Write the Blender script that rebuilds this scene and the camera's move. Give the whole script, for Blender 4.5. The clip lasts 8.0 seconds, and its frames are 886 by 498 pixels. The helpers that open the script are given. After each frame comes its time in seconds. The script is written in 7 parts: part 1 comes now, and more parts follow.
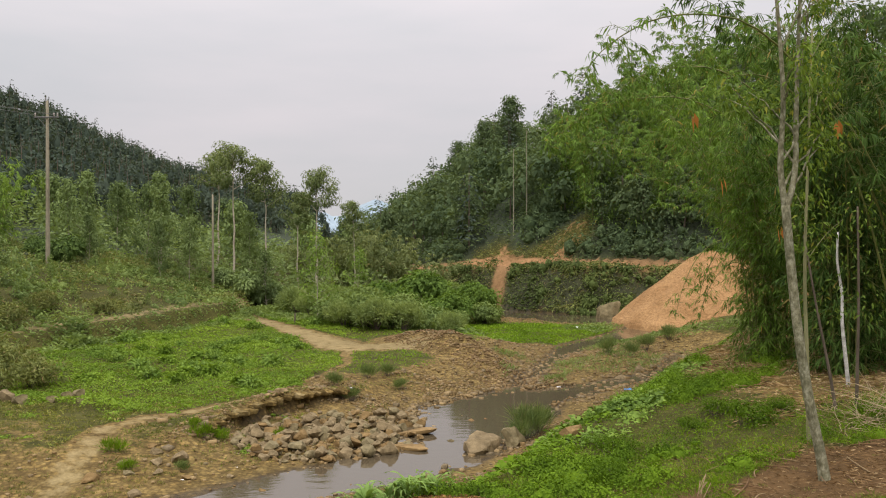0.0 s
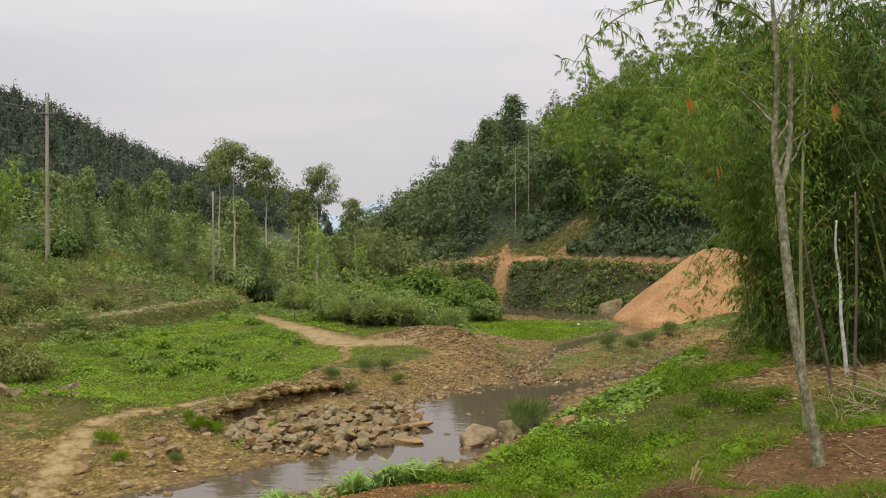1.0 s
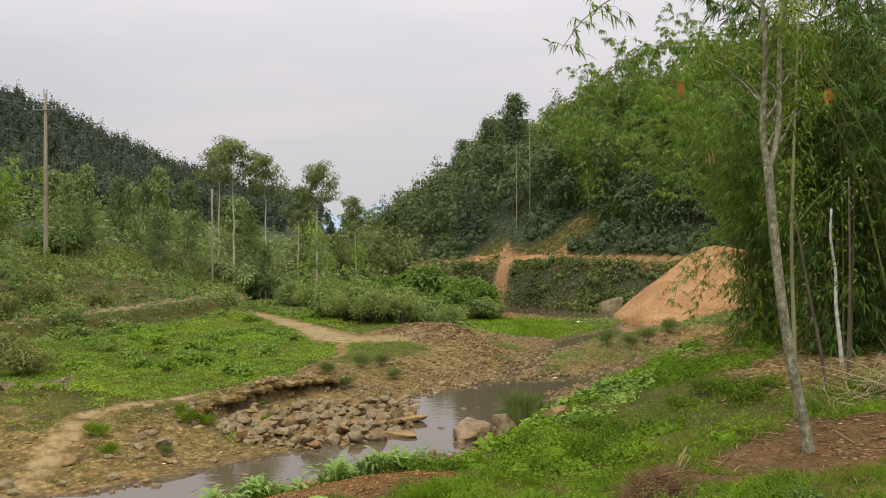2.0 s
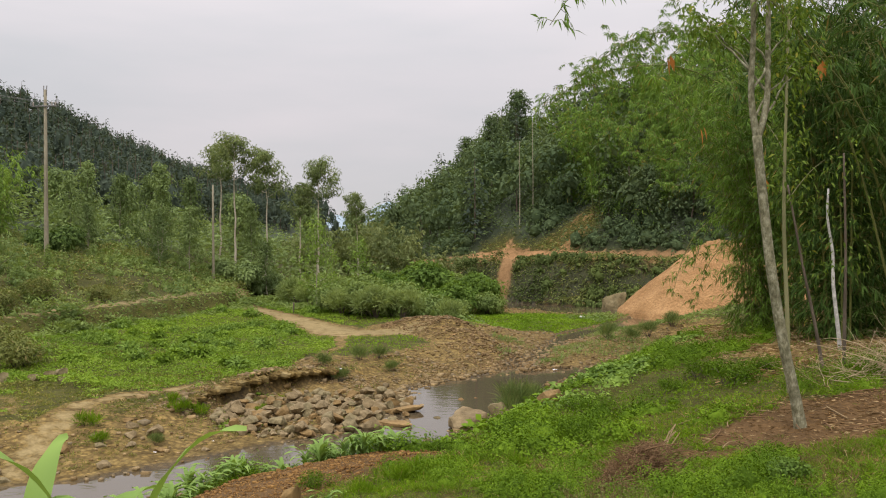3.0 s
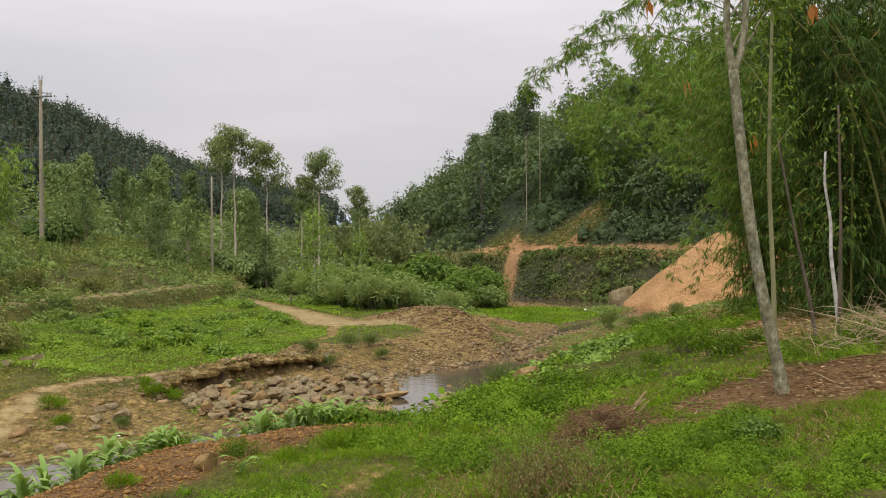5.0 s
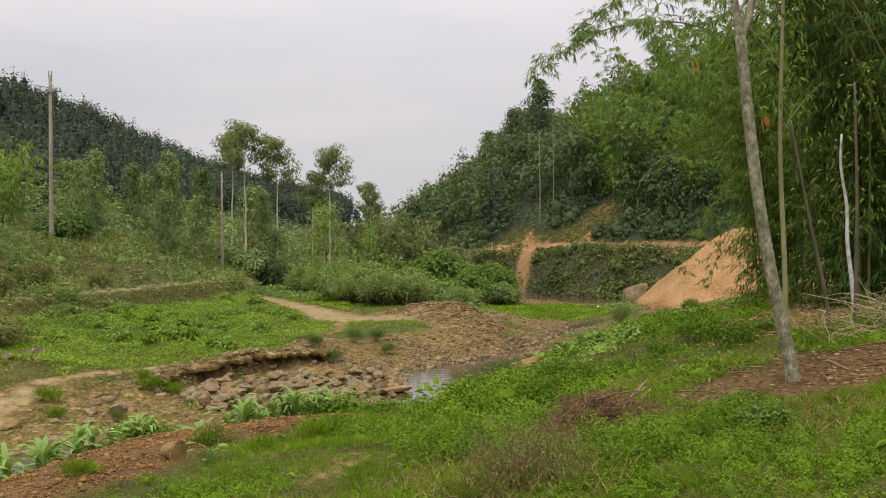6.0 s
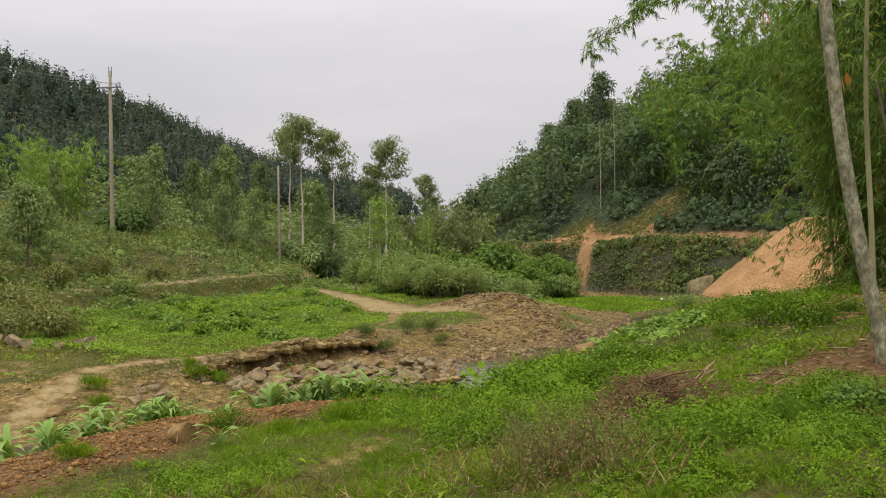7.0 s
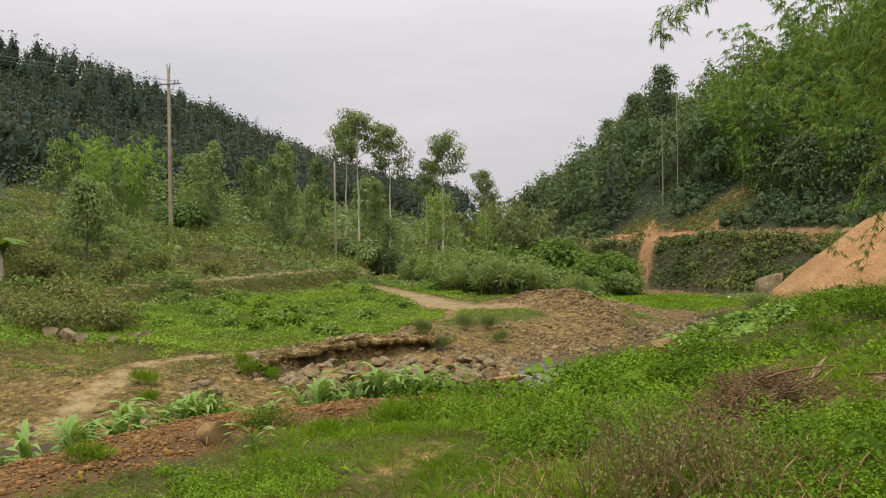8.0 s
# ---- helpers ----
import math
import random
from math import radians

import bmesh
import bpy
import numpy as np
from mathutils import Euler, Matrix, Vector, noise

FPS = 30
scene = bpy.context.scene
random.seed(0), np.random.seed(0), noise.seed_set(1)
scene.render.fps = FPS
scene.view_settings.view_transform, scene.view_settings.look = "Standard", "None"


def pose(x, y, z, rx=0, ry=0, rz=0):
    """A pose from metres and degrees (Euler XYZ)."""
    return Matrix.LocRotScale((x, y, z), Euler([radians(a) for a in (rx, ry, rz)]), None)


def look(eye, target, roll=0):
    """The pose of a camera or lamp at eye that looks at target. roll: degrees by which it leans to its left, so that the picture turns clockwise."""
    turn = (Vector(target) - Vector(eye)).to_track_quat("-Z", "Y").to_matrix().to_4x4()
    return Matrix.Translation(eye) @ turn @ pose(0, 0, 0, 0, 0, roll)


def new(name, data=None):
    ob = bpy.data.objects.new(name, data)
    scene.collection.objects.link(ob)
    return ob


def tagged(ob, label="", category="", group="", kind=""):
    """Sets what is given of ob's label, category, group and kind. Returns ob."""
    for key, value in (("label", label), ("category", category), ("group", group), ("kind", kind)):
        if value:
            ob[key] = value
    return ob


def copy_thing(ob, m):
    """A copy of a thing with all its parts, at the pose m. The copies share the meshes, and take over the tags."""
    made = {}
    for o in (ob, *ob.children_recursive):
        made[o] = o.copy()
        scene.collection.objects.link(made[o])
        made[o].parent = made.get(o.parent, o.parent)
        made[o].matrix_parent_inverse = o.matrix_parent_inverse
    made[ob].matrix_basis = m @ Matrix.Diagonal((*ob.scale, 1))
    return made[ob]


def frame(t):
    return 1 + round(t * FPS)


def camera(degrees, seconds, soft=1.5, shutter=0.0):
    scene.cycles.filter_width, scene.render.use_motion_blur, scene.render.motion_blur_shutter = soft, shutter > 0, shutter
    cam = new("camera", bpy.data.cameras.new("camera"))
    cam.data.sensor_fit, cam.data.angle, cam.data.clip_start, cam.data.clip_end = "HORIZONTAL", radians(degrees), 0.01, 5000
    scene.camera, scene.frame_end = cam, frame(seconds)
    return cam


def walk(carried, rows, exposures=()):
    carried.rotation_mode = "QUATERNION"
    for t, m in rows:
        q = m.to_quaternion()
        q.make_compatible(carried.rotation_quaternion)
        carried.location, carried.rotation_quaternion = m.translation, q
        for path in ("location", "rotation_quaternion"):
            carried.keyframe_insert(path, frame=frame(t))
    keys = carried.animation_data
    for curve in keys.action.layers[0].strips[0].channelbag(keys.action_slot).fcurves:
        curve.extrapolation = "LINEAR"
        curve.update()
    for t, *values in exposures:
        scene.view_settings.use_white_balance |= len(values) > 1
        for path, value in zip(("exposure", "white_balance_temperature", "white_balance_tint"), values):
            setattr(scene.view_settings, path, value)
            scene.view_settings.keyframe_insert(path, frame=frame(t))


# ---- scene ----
cam = camera(55.4, 8.0, soft=1.1)
METRES, EYE, TILT, LEAN, TURN = 5.5, 5.7, 0.0, 0.0, 0.0
ROWS = [
    (0.0, 0.0, 0.0, 0.0, -0.0, -0.26, 0.11),
    (0.5, 0.0197, 0.0133, -0.0257, 0.08, -0.24, 0.15),
    (1.0, 0.0391, 0.0338, -0.0469, 0.26, -0.21, 0.11),
    (1.5, 0.0628, 0.0521, -0.0658, 0.37, -0.15, 0.03),
    (3.0, 0.1481, 0.1123, -0.1582, 0.95, -0.1, 0.38),
    (3.5, 0.176, 0.1431, -0.1858, 1.18, 0.01, 0.4),
    (4.0, 0.217, 0.1798, -0.2203, 1.46, 0.09, 0.44),
    (4.5, 0.2575, 0.2414, -0.2514, 1.65, 0.03, 0.55),
    (6.0, 0.3457, 0.3976, -0.3171, 2.99, 0.02, 0.47),
    (6.5, 0.3607, 0.471, -0.3487, 4.28, -0.17, 0.77),
    (7.0, 0.3757, 0.566, -0.3728, 7.12, -0.16, 0.84),
    (7.5, 0.3631, 0.6614, -0.3872, 9.24, -0.17, 0.87),
    (8.0, 0.3373, 0.7446, -0.4065, 10.95, -0.16, 0.85),
]
walk(cam, [(t, pose(0, 0, EYE, TILT, LEAN, TURN) @ pose(METRES * x, METRES * y, METRES * z, 90 + pitch, roll, yaw)) for t, x, y, z, yaw, pitch, roll in ROWS],
     exposures=[(0.0, 0.0), (8.0, 0.0)])

# ---- world, sun ----
SKY_LOW, SKY_RISE = 0.57, 2.3


def build_world():
    world = bpy.data.worlds.new("overcast_sky")
    scene.world = world
    world.use_nodes = True
    nt = world.node_tree
    nt.nodes.clear()
    N, L = nt.nodes.new, nt.links.new
    out, bg = N("ShaderNodeOutputWorld"), N("ShaderNodeBackground")
    sky = N("ShaderNodeTexSky")
    sky.sky_type, sky.sun_disc = "NISHITA", False
    sky.sun_elevation, sky.sun_rotation = radians(55), radians(200)
    co = N("ShaderNodeTexCoord")
    sep = N("ShaderNodeSeparateXYZ")
    L(co.outputs["Generated"], sep.inputs[0])
    # an overcast sky, some four times as bright at the zenith as at the horizon
    up = N("ShaderNodeMath")
    up.operation, up.use_clamp = "MAXIMUM", False
    L(sep.outputs["Z"], up.inputs[0])
    up.inputs[1].default_value = 0.0
    lum = N("ShaderNodeMath")
    lum.operation = "MULTIPLY_ADD"
    sq = N("ShaderNodeMath")
    sq.operation = "POWER"
    L(up.outputs[0], sq.inputs[0])
    sq.inputs[1].default_value = 2.0
    L(sq.outputs[0], lum.inputs[0])
    lum.inputs[1].default_value, lum.inputs[2].default_value = SKY_RISE, SKY_LOW
    stretch = N("ShaderNodeMapping")
    stretch.inputs["Scale"].default_value = (1.0, 1.0, 4.5)
    stretch.inputs["Rotation"].default_value = (0.0, radians(8), 0.0)
    L(co.outputs["Generated"], stretch.inputs["Vector"])
    cloud = N("ShaderNodeTexNoise")
    cloud.inputs["Scale"].default_value, cloud.inputs["Detail"].default_value, cloud.inputs["Roughness"].default_value = 2.1, 5.0, 0.5
    L(stretch.outputs[0], cloud.inputs["Vector"])
    ramp = N("ShaderNodeValToRGB")
    e = ramp.color_ramp.elements
    e[0].position, e[0].color = 0.34, (0.94, 0.93, 0.96, 1)
    e[1].position, e[1].color = 0.66, (1.13, 1.05, 1.08, 1)
    L(cloud.outputs["Fac"], ramp.inputs[0])
    mul = N("ShaderNodeMix")
    mul.data_type, mul.blend_type = "RGBA", "MULTIPLY"
    mul.inputs[0].default_value = 1.0
    L(ramp.outputs[0], mul.inputs[6])
    L(lum.outputs[0], mul.inputs[7])
    thin = N("ShaderNodeMix")
    thin.data_type, thin.blend_type = "RGBA", "ADD"
    thin.inputs[0].default_value = 0.008
    L(mul.outputs[2], thin.inputs[6])
    L(sky.outputs[0], thin.inputs[7])
    L(thin.outputs[2], bg.inputs["Color"])
    bg.inputs["Strength"].default_value = 1.0
    L(bg.outputs[0], out.inputs["Surface"])


build_world()
sun = new("sun", bpy.data.lights.new("sun", "SUN"))
sun.data.energy, sun.data.angle, sun.data.color = 1.5, radians(30), (1.0, 0.96, 0.9)
sun.matrix_world = look((0, 0, 60), (0 + 12, 35, 0))


# ---- materials ----
def material(name, build, rough=0.9, spec=0.2):
    m = bpy.data.materials.new(name)
    m.use_nodes = True
    nt = m.node_tree
    b = nt.nodes["Principled BSDF"]
    b.inputs["Roughness"].default_value = rough
    b.inputs["Specular IOR Level"].default_value = spec
    build(nt, b)
    return m


def noise_node(nt, scale, detail=4.0, rough=0.55, stretch=None, obj=True):
    n = nt.nodes.new("ShaderNodeTexNoise")
    n.inputs["Scale"].default_value, n.inputs["Detail"].default_value, n.inputs["Roughness"].default_value = scale, detail, rough
    co = nt.nodes.new("ShaderNodeTexCoord")
    src = co.outputs["Object"]
    if stretch:
        mp = nt.nodes.new("ShaderNodeMapping")
        mp.inputs["Scale"].default_value = stretch
        nt.links.new(src, mp.inputs["Vector"])
        src = mp.outputs[0]
    nt.links.new(src, n.inputs["Vector"])
    return n.outputs["Fac"]


def ramp_node(nt, fac, stops):
    r = nt.nodes.new("ShaderNodeValToRGB")
    els = r.color_ramp.elements
    while len(els) < len(stops):
        els.new(0.5)
    for el, (p, c) in zip(els, stops):
        el.position, el.color = p, (*c, 1)
    nt.links.new(fac, r.inputs[0])
    return r.outputs[0]


def mix_node(nt, fac, a, b, mode="MIX"):
    m = nt.nodes.new("ShaderNodeMix")
    m.data_type, m.blend_type = "RGBA", mode
    for sock, v in ((m.inputs[0], fac), (m.inputs[6], a), (m.inputs[7], b)):
        if isinstance(v, (int, float)):
            sock.default_value = v
        elif isinstance(v, tuple):
            sock.default_value = (*v, 1)
        else:
            nt.links.new(v, sock)
    return m.outputs[2]


def bump_node(nt, b, height, strength, distance):
    bp = nt.nodes.new("ShaderNodeBump")
    bp.inputs["Strength"].default_value, bp.inputs["Distance"].default_value = strength, distance
    nt.links.new(height, bp.inputs["Height"])
    nt.links.new(bp.outputs[0], b.inputs["Normal"])


def attr_node(nt, name):
    a = nt.nodes.new("ShaderNodeAttribute")
    a.attribute_name = name
    return a.outputs["Fac"]


def leaf_material(name, dark, light, odd=None, odd_share=0.06, glow=0.3, rough=0.7, patch=0.35, spec=0.09):
    """Foliage: every leaf has a colour of its own between dark and light, some are odd; light comes through."""
    def build(nt, b):
        g = nt.nodes.new("ShaderNodeNewGeometry")
        rnd = g.outputs["Random Per Island"]
        stops = [(0.0, dark), (1.0 - odd_share - 0.01 if odd else 1.0, light)]
        if odd:
            stops.append((1.0 - odd_share * 0.5, odd))
        col = ramp_node(nt, rnd, stops)
        big = ramp_node(nt, noise_node(nt, patch, 3.0), [(0.3, (0.66, 0.7, 0.68)), (0.7, (1.28, 1.22, 1.05))])
        col = mix_node(nt, 1.0, col, big, "MULTIPLY")
        nt.links.new(col, b.inputs["Base Color"])
        tr = nt.nodes.new("ShaderNodeBsdfTranslucent")
        warm = mix_node(nt, 1.0, col, (1.15, 1.1, 0.55), "MULTIPLY")
        nt.links.new(warm, tr.inputs["Color"])
        mx = nt.nodes.new("ShaderNodeMixShader")
        mx.inputs[0].default_value = glow
        nt.links.new(b.outputs[0], mx.inputs[1])
        nt.links.new(tr.outputs[0], mx.inputs[2])
        nt.links.new(mx.outputs[0], nt.nodes["Material Output"].inputs["Surface"])
    return material(name, build, rough, spec)


def plain_material(name, a, b_, scale, rough=0.85, bump=0.3, dist=0.01, stretch=None, fine=None, spec=0.2):
    """A rough surface in two tones with a fine grain and relief."""
    def build(nt, b):
        f1 = noise_node(nt, scale, 5.0, 0.6, stretch)
        f2 = noise_node(nt, fine or scale * 7, 4.0, 0.65, stretch)
        col = ramp_node(nt, f1, [(0.3, a), (0.7, b_)])
        col = mix_node(nt, 1.0, col, ramp_node(nt, f2, [(0.25, (0.72, 0.72, 0.72)), (0.75, (1.22, 1.2, 1.18))]), "MULTIPLY")
        nt.links.new(col, b.inputs["Base Color"])
        bump_node(nt, b, f2, bump, dist)
    return material(name, build, rough, spec)


def ground_material():
    def build(nt, b):
        n_big, n_mid, n_fine = noise_node(nt, 0.35, 4), noise_node(nt, 2.2, 6, 0.62), noise_node(nt, 14, 6, 0.7)
        half = nt.nodes.new("ShaderNodeMath")
        half.operation = "MULTIPLY_ADD"
        nt.links.new(noise_node(nt, 34, 6, 0.75), half.inputs[0])
        half.inputs[1].default_value = 1.1
        less = nt.nodes.new("ShaderNodeMath")
        less.operation = "MULTIPLY_ADD"
        nt.links.new(n_mid, less.inputs[0])
        less.inputs[1].default_value, less.inputs[2].default_value = 0.55, -0.32
        nt.links.new(less.outputs[0], half.inputs[2])
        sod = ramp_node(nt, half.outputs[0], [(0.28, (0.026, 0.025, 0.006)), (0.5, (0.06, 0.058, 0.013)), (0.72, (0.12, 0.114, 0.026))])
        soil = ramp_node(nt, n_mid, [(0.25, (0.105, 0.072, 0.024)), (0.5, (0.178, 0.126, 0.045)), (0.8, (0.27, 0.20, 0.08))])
        orange = ramp_node(nt, n_mid, [(0.25, (0.20, 0.11, 0.05)), (0.75, (0.36, 0.21, 0.10))])
        red = ramp_node(nt, n_mid, [(0.25, (0.068, 0.04, 0.016)), (0.75, (0.14, 0.082, 0.034))])
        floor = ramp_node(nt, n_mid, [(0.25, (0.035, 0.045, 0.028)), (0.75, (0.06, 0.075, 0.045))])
        edge = nt.nodes.new("ShaderNodeMath")
        edge.operation = "SUBTRACT"
        nt.links.new(n_mid, edge.inputs[0])
        edge.inputs[1].default_value = 0.5

        def mask(name):
            """A kind of cover, its border frayed by the grain."""
            a = nt.nodes.new("ShaderNodeMath")
            a.operation = "MULTIPLY_ADD"
            nt.links.new(edge.outputs[0], a.inputs[0])
            a.inputs[1].default_value = 1.1
            nt.links.new(attr_node(nt, name), a.inputs[2])
            r = nt.nodes.new("ShaderNodeMapRange")
            r.interpolation_type = "SMOOTHSTEP"
            r.inputs["From Min"].default_value, r.inputs["From Max"].default_value = 0.36, 0.64
            nt.links.new(a.outputs[0], r.inputs["Value"])
            return r.outputs[0]
        # pebbles in the bare soil
        vor = nt.nodes.new("ShaderNodeTexVoronoi")
        vor.inputs["Scale"].default_value = 9.0
        co = nt.nodes.new("ShaderNodeTexCoord")
        nt.links.new(co.outputs["Object"], vor.inputs["Vector"])
        sep = nt.nodes.new("ShaderNodeSeparateColor")
        nt.links.new(vor.outputs["Color"], sep.inputs[0])
        stone = ramp_node(nt, sep.outputs[0], [(0.0, (0.55, 0.52, 0.5)), (0.6, (0.95, 0.95, 0.95)), (1.0, (1.55, 1.5, 1.42))])
        gap = ramp_node(nt, vor.outputs["Distance"], [(0.35, (1.0, 1.0, 1.0)), (0.75, (0.55, 0.52, 0.5))])
        soil = mix_node(nt, 0.8, soil, mix_node(nt, 1.0, stone, gap, "MULTIPLY"), "MULTIPLY")
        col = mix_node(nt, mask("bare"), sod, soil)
        trod = ramp_node(nt, n_mid, [(0.25, (0.18, 0.134, 0.058)), (0.75, (0.285, 0.222, 0.108))])
        col = mix_node(nt, mask("trail"), col, trod)
        col = mix_node(nt, mask("red"), col, red)
        col = mix_node(nt, mask("orange"), col, orange)
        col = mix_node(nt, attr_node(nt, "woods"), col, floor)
        # darkens wet banks, and paints the overhang's shade below the undercut
        wet_or_shaded = mix_node(nt, 1.0, col, (0.42, 0.40, 0.38), "MULTIPLY")
        col = mix_node(nt, attr_node(nt, "wet_or_shaded"), col, wet_or_shaded)
        col = mix_node(nt, 1.0, col, ramp_node(nt, n_fine, [(0.25, (0.62, 0.62, 0.62)), (0.75, (1.28, 1.26, 1.22))]), "MULTIPLY")
        col = mix_node(nt, 1.0, col, ramp_node(nt, n_big, [(0.3, (0.85, 0.86, 0.84)), (0.7, (1.13, 1.12, 1.1))]), "MULTIPLY")
        nt.links.new(col, b.inputs["Base Color"])
        r = nt.nodes.new("ShaderNodeMapRange")
        r.inputs["To Min"].default_value, r.inputs["To Max"].default_value = 0.95, 0.45
        nt.links.new(attr_node(nt, "wet_or_shaded"), r.inputs["Value"])
        nt.links.new(r.outputs[0], b.inputs["Roughness"])
        bump_node(nt, b, n_fine, 0.6, 0.03)
    return material("ground_cover", build, 0.95, 0.15)


def water_material():
    def build(nt, b):
        b.inputs["Base Color"].default_value = (0.085, 0.066, 0.04, 1)
        b.inputs["IOR"].default_value = 1.6
        f = noise_node(nt, 1.6, 3.0, 0.5, (1.0, 2.4, 1.0))
        bump_node(nt, b, f, 0.12, 0.03)
    return material("stream_water", build, 0.04, 0.5)


GROUND, WATER = ground_material(), water_material()
ROCK = plain_material("river_stone", (0.115, 0.085, 0.042), (0.29, 0.22, 0.12), 3.5, 0.85, 0.5, 0.02)
ROCK_GREY = plain_material("grey_stone", (0.105, 0.086, 0.042), (0.27, 0.218, 0.115), 2.6, 0.8, 0.5, 0.02)
ROCK_BROWN = plain_material("brown_stone", (0.14, 0.088, 0.033), (0.285, 0.19, 0.08), 2.2, 0.85, 0.4, 0.02)
SAND = plain_material("orange_sand", (0.26, 0.142, 0.056), (0.40, 0.238, 0.105), 0.6, 0.95, 1.0, 0.16, fine=5)
BARK = plain_material("pale_bark", (0.24, 0.213, 0.145), (0.42, 0.385, 0.285), 5.0, 0.9, 0.5, 0.01, (1, 1, 0.25))
BARK_DARK = plain_material("dark_bark", (0.07, 0.055, 0.04), (0.17, 0.135, 0.10), 5.0, 0.9, 0.5, 0.01, (1, 1, 0.25))
EUC_BARK = plain_material("smooth_bark", (0.34, 0.29, 0.21), (0.55, 0.49, 0.39), 2.0, 0.8, 0.3, 0.01, (1, 1, 0.2))
CULM = plain_material("bamboo_culm", (0.10, 0.12, 0.03), (0.20, 0.20, 0.06), 3.0, 0.5, 0.15, 0.004, (1, 1, 0.1))
CULM_PALE = plain_material("weathered_culm", (0.17, 0.17, 0.075), (0.30, 0.285, 0.15), 3.0, 0.7, 0.2, 0.004, (1, 1, 0.2))
CONCRETE = plain_material("weathered_concrete", (0.215, 0.187, 0.125), (0.33, 0.295, 0.215), 1.2, 0.9, 0.3, 0.005, (1, 1, 0.3))
RUST = plain_material("galvanised_steel", (0.12, 0.12, 0.12), (0.22, 0.21, 0.2), 4.0, 0.6, 0.2, 0.002)
DRY = plain_material("dry_stalk", (0.30, 0.22, 0.12), (0.52, 0.42, 0.27), 4.0, 0.9, 0.3, 0.004)
TWIG = plain_material("dead_twig", (0.11, 0.062, 0.03), (0.22, 0.135, 0.066), 5.0, 0.9, 0.3, 0.004)
STALK = plain_material("weathered_stalk", (0.17, 0.115, 0.06), (0.31, 0.225, 0.12), 5.0, 0.9, 0.3, 0.004)
WHITEWASH = plain_material("whitewash", (0.28, 0.27, 0.24), (0.62, 0.61, 0.57), 7.0, 0.85, 0.3, 0.004)
PORCELAIN = plain_material("glazed_porcelain", (0.30, 0.26, 0.22), (0.42, 0.38, 0.34), 6.0, 0.3, 0.1, 0.002)
PLASTIC_BLUE = plain_material("blue_plastic", (0.03, 0.16, 0.40), (0.05, 0.22, 0.50), 4.0, 0.4, 0.1, 0.002)
PAPER = plain_material("white_litter_plastic", (0.65, 0.65, 0.65), (0.8, 0.8, 0.8), 4.0, 0.5, 0.1, 0.002)
# the far woods' haze is painted in as this pale blue base colour
HAZE_HILL = plain_material("hazed_far_hill", (0.24, 0.31, 0.36), (0.28, 0.35, 0.40), 0.01, 1.0, 0.0, 0.01)

# distance haze is put into the bluish, lightened needle colour
PINE = leaf_material("hazy_pine_foliage", (0.06, 0.083, 0.068), (0.085, 0.112, 0.088), glow=0.25, patch=0.05, rough=0.9, spec=0.05)
BROADLEAF = leaf_material("evergreen_foliage", (0.085, 0.125, 0.064), (0.14, 0.19, 0.095), glow=0.3, patch=0.08, rough=0.85, spec=0.06)
# paler and greyer than the leaf itself: mid-distance haze mixed into the colour
MIDLEAF = leaf_material("young_tree_foliage", (0.165, 0.225, 0.09), (0.235, 0.315, 0.13), None, 0, 0.3, patch=0.15)
EUCLEAF = leaf_material("eucalyptus_foliage", (0.115, 0.155, 0.065), (0.24, 0.29, 0.125), None, 0, 0.3, patch=0.2)
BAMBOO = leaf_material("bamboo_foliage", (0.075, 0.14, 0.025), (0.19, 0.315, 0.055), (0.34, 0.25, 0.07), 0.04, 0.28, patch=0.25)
# darker copy of the bamboo leaf; shade inside the clumps is put into its colour
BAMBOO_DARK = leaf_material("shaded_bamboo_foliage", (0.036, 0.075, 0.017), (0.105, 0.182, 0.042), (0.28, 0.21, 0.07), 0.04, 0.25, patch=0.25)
BUSHLEAF = leaf_material("shrub_foliage", (0.145, 0.205, 0.065), (0.215, 0.29, 0.095), None, 0, 0.3, patch=0.4)
BRIGHTLEAF = leaf_material("bright_shrub_foliage", (0.085, 0.145, 0.03), (0.165, 0.26, 0.055), None, 0, 0.35, patch=0.4)
WEED = leaf_material("low_weed_foliage", (0.086, 0.155, 0.010), (0.155, 0.26, 0.018), None, 0, 0.25, patch=1.3)
GRASS = leaf_material("grass_blades", (0.10, 0.18, 0.008), (0.18, 0.30, 0.015), (0.30, 0.27, 0.07), 0.05, 0.3, patch=1.1)
MEADOW = leaf_material("meadow_blades", (0.13, 0.22, 0.016), (0.205, 0.34, 0.027), None, 0, 0.3, patch=0.3)
SCRUB = leaf_material("scrub_foliage", (0.14, 0.165, 0.055), (0.235, 0.26, 0.09), (0.26, 0.20, 0.1), 0.08, 0.25, patch=0.4)
DRYLEAF = leaf_material("dry_leaves", (0.16, 0.10, 0.048), (0.38, 0.275, 0.15), (0.5, 0.41, 0.27), 0.1, 0.15, rough=0.8, patch=0.8)
DEADLEAF = leaf_material("orange_dead_leaf", (0.34, 0.13, 0.04), (0.5, 0.22, 0.07), None, 0, 0.4)
CORN = leaf_material("maize_blade", (0.16, 0.27, 0.06), (0.27, 0.39, 0.12), None, 0, 0.3, patch=1.0)
FIELD = leaf_material("crop_foliage", (0.145, 0.235, 0.03), (0.225, 0.34, 0.048), None, 0, 0.3, patch=0.28)
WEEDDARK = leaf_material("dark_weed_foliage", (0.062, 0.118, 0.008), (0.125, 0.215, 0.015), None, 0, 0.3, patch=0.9)
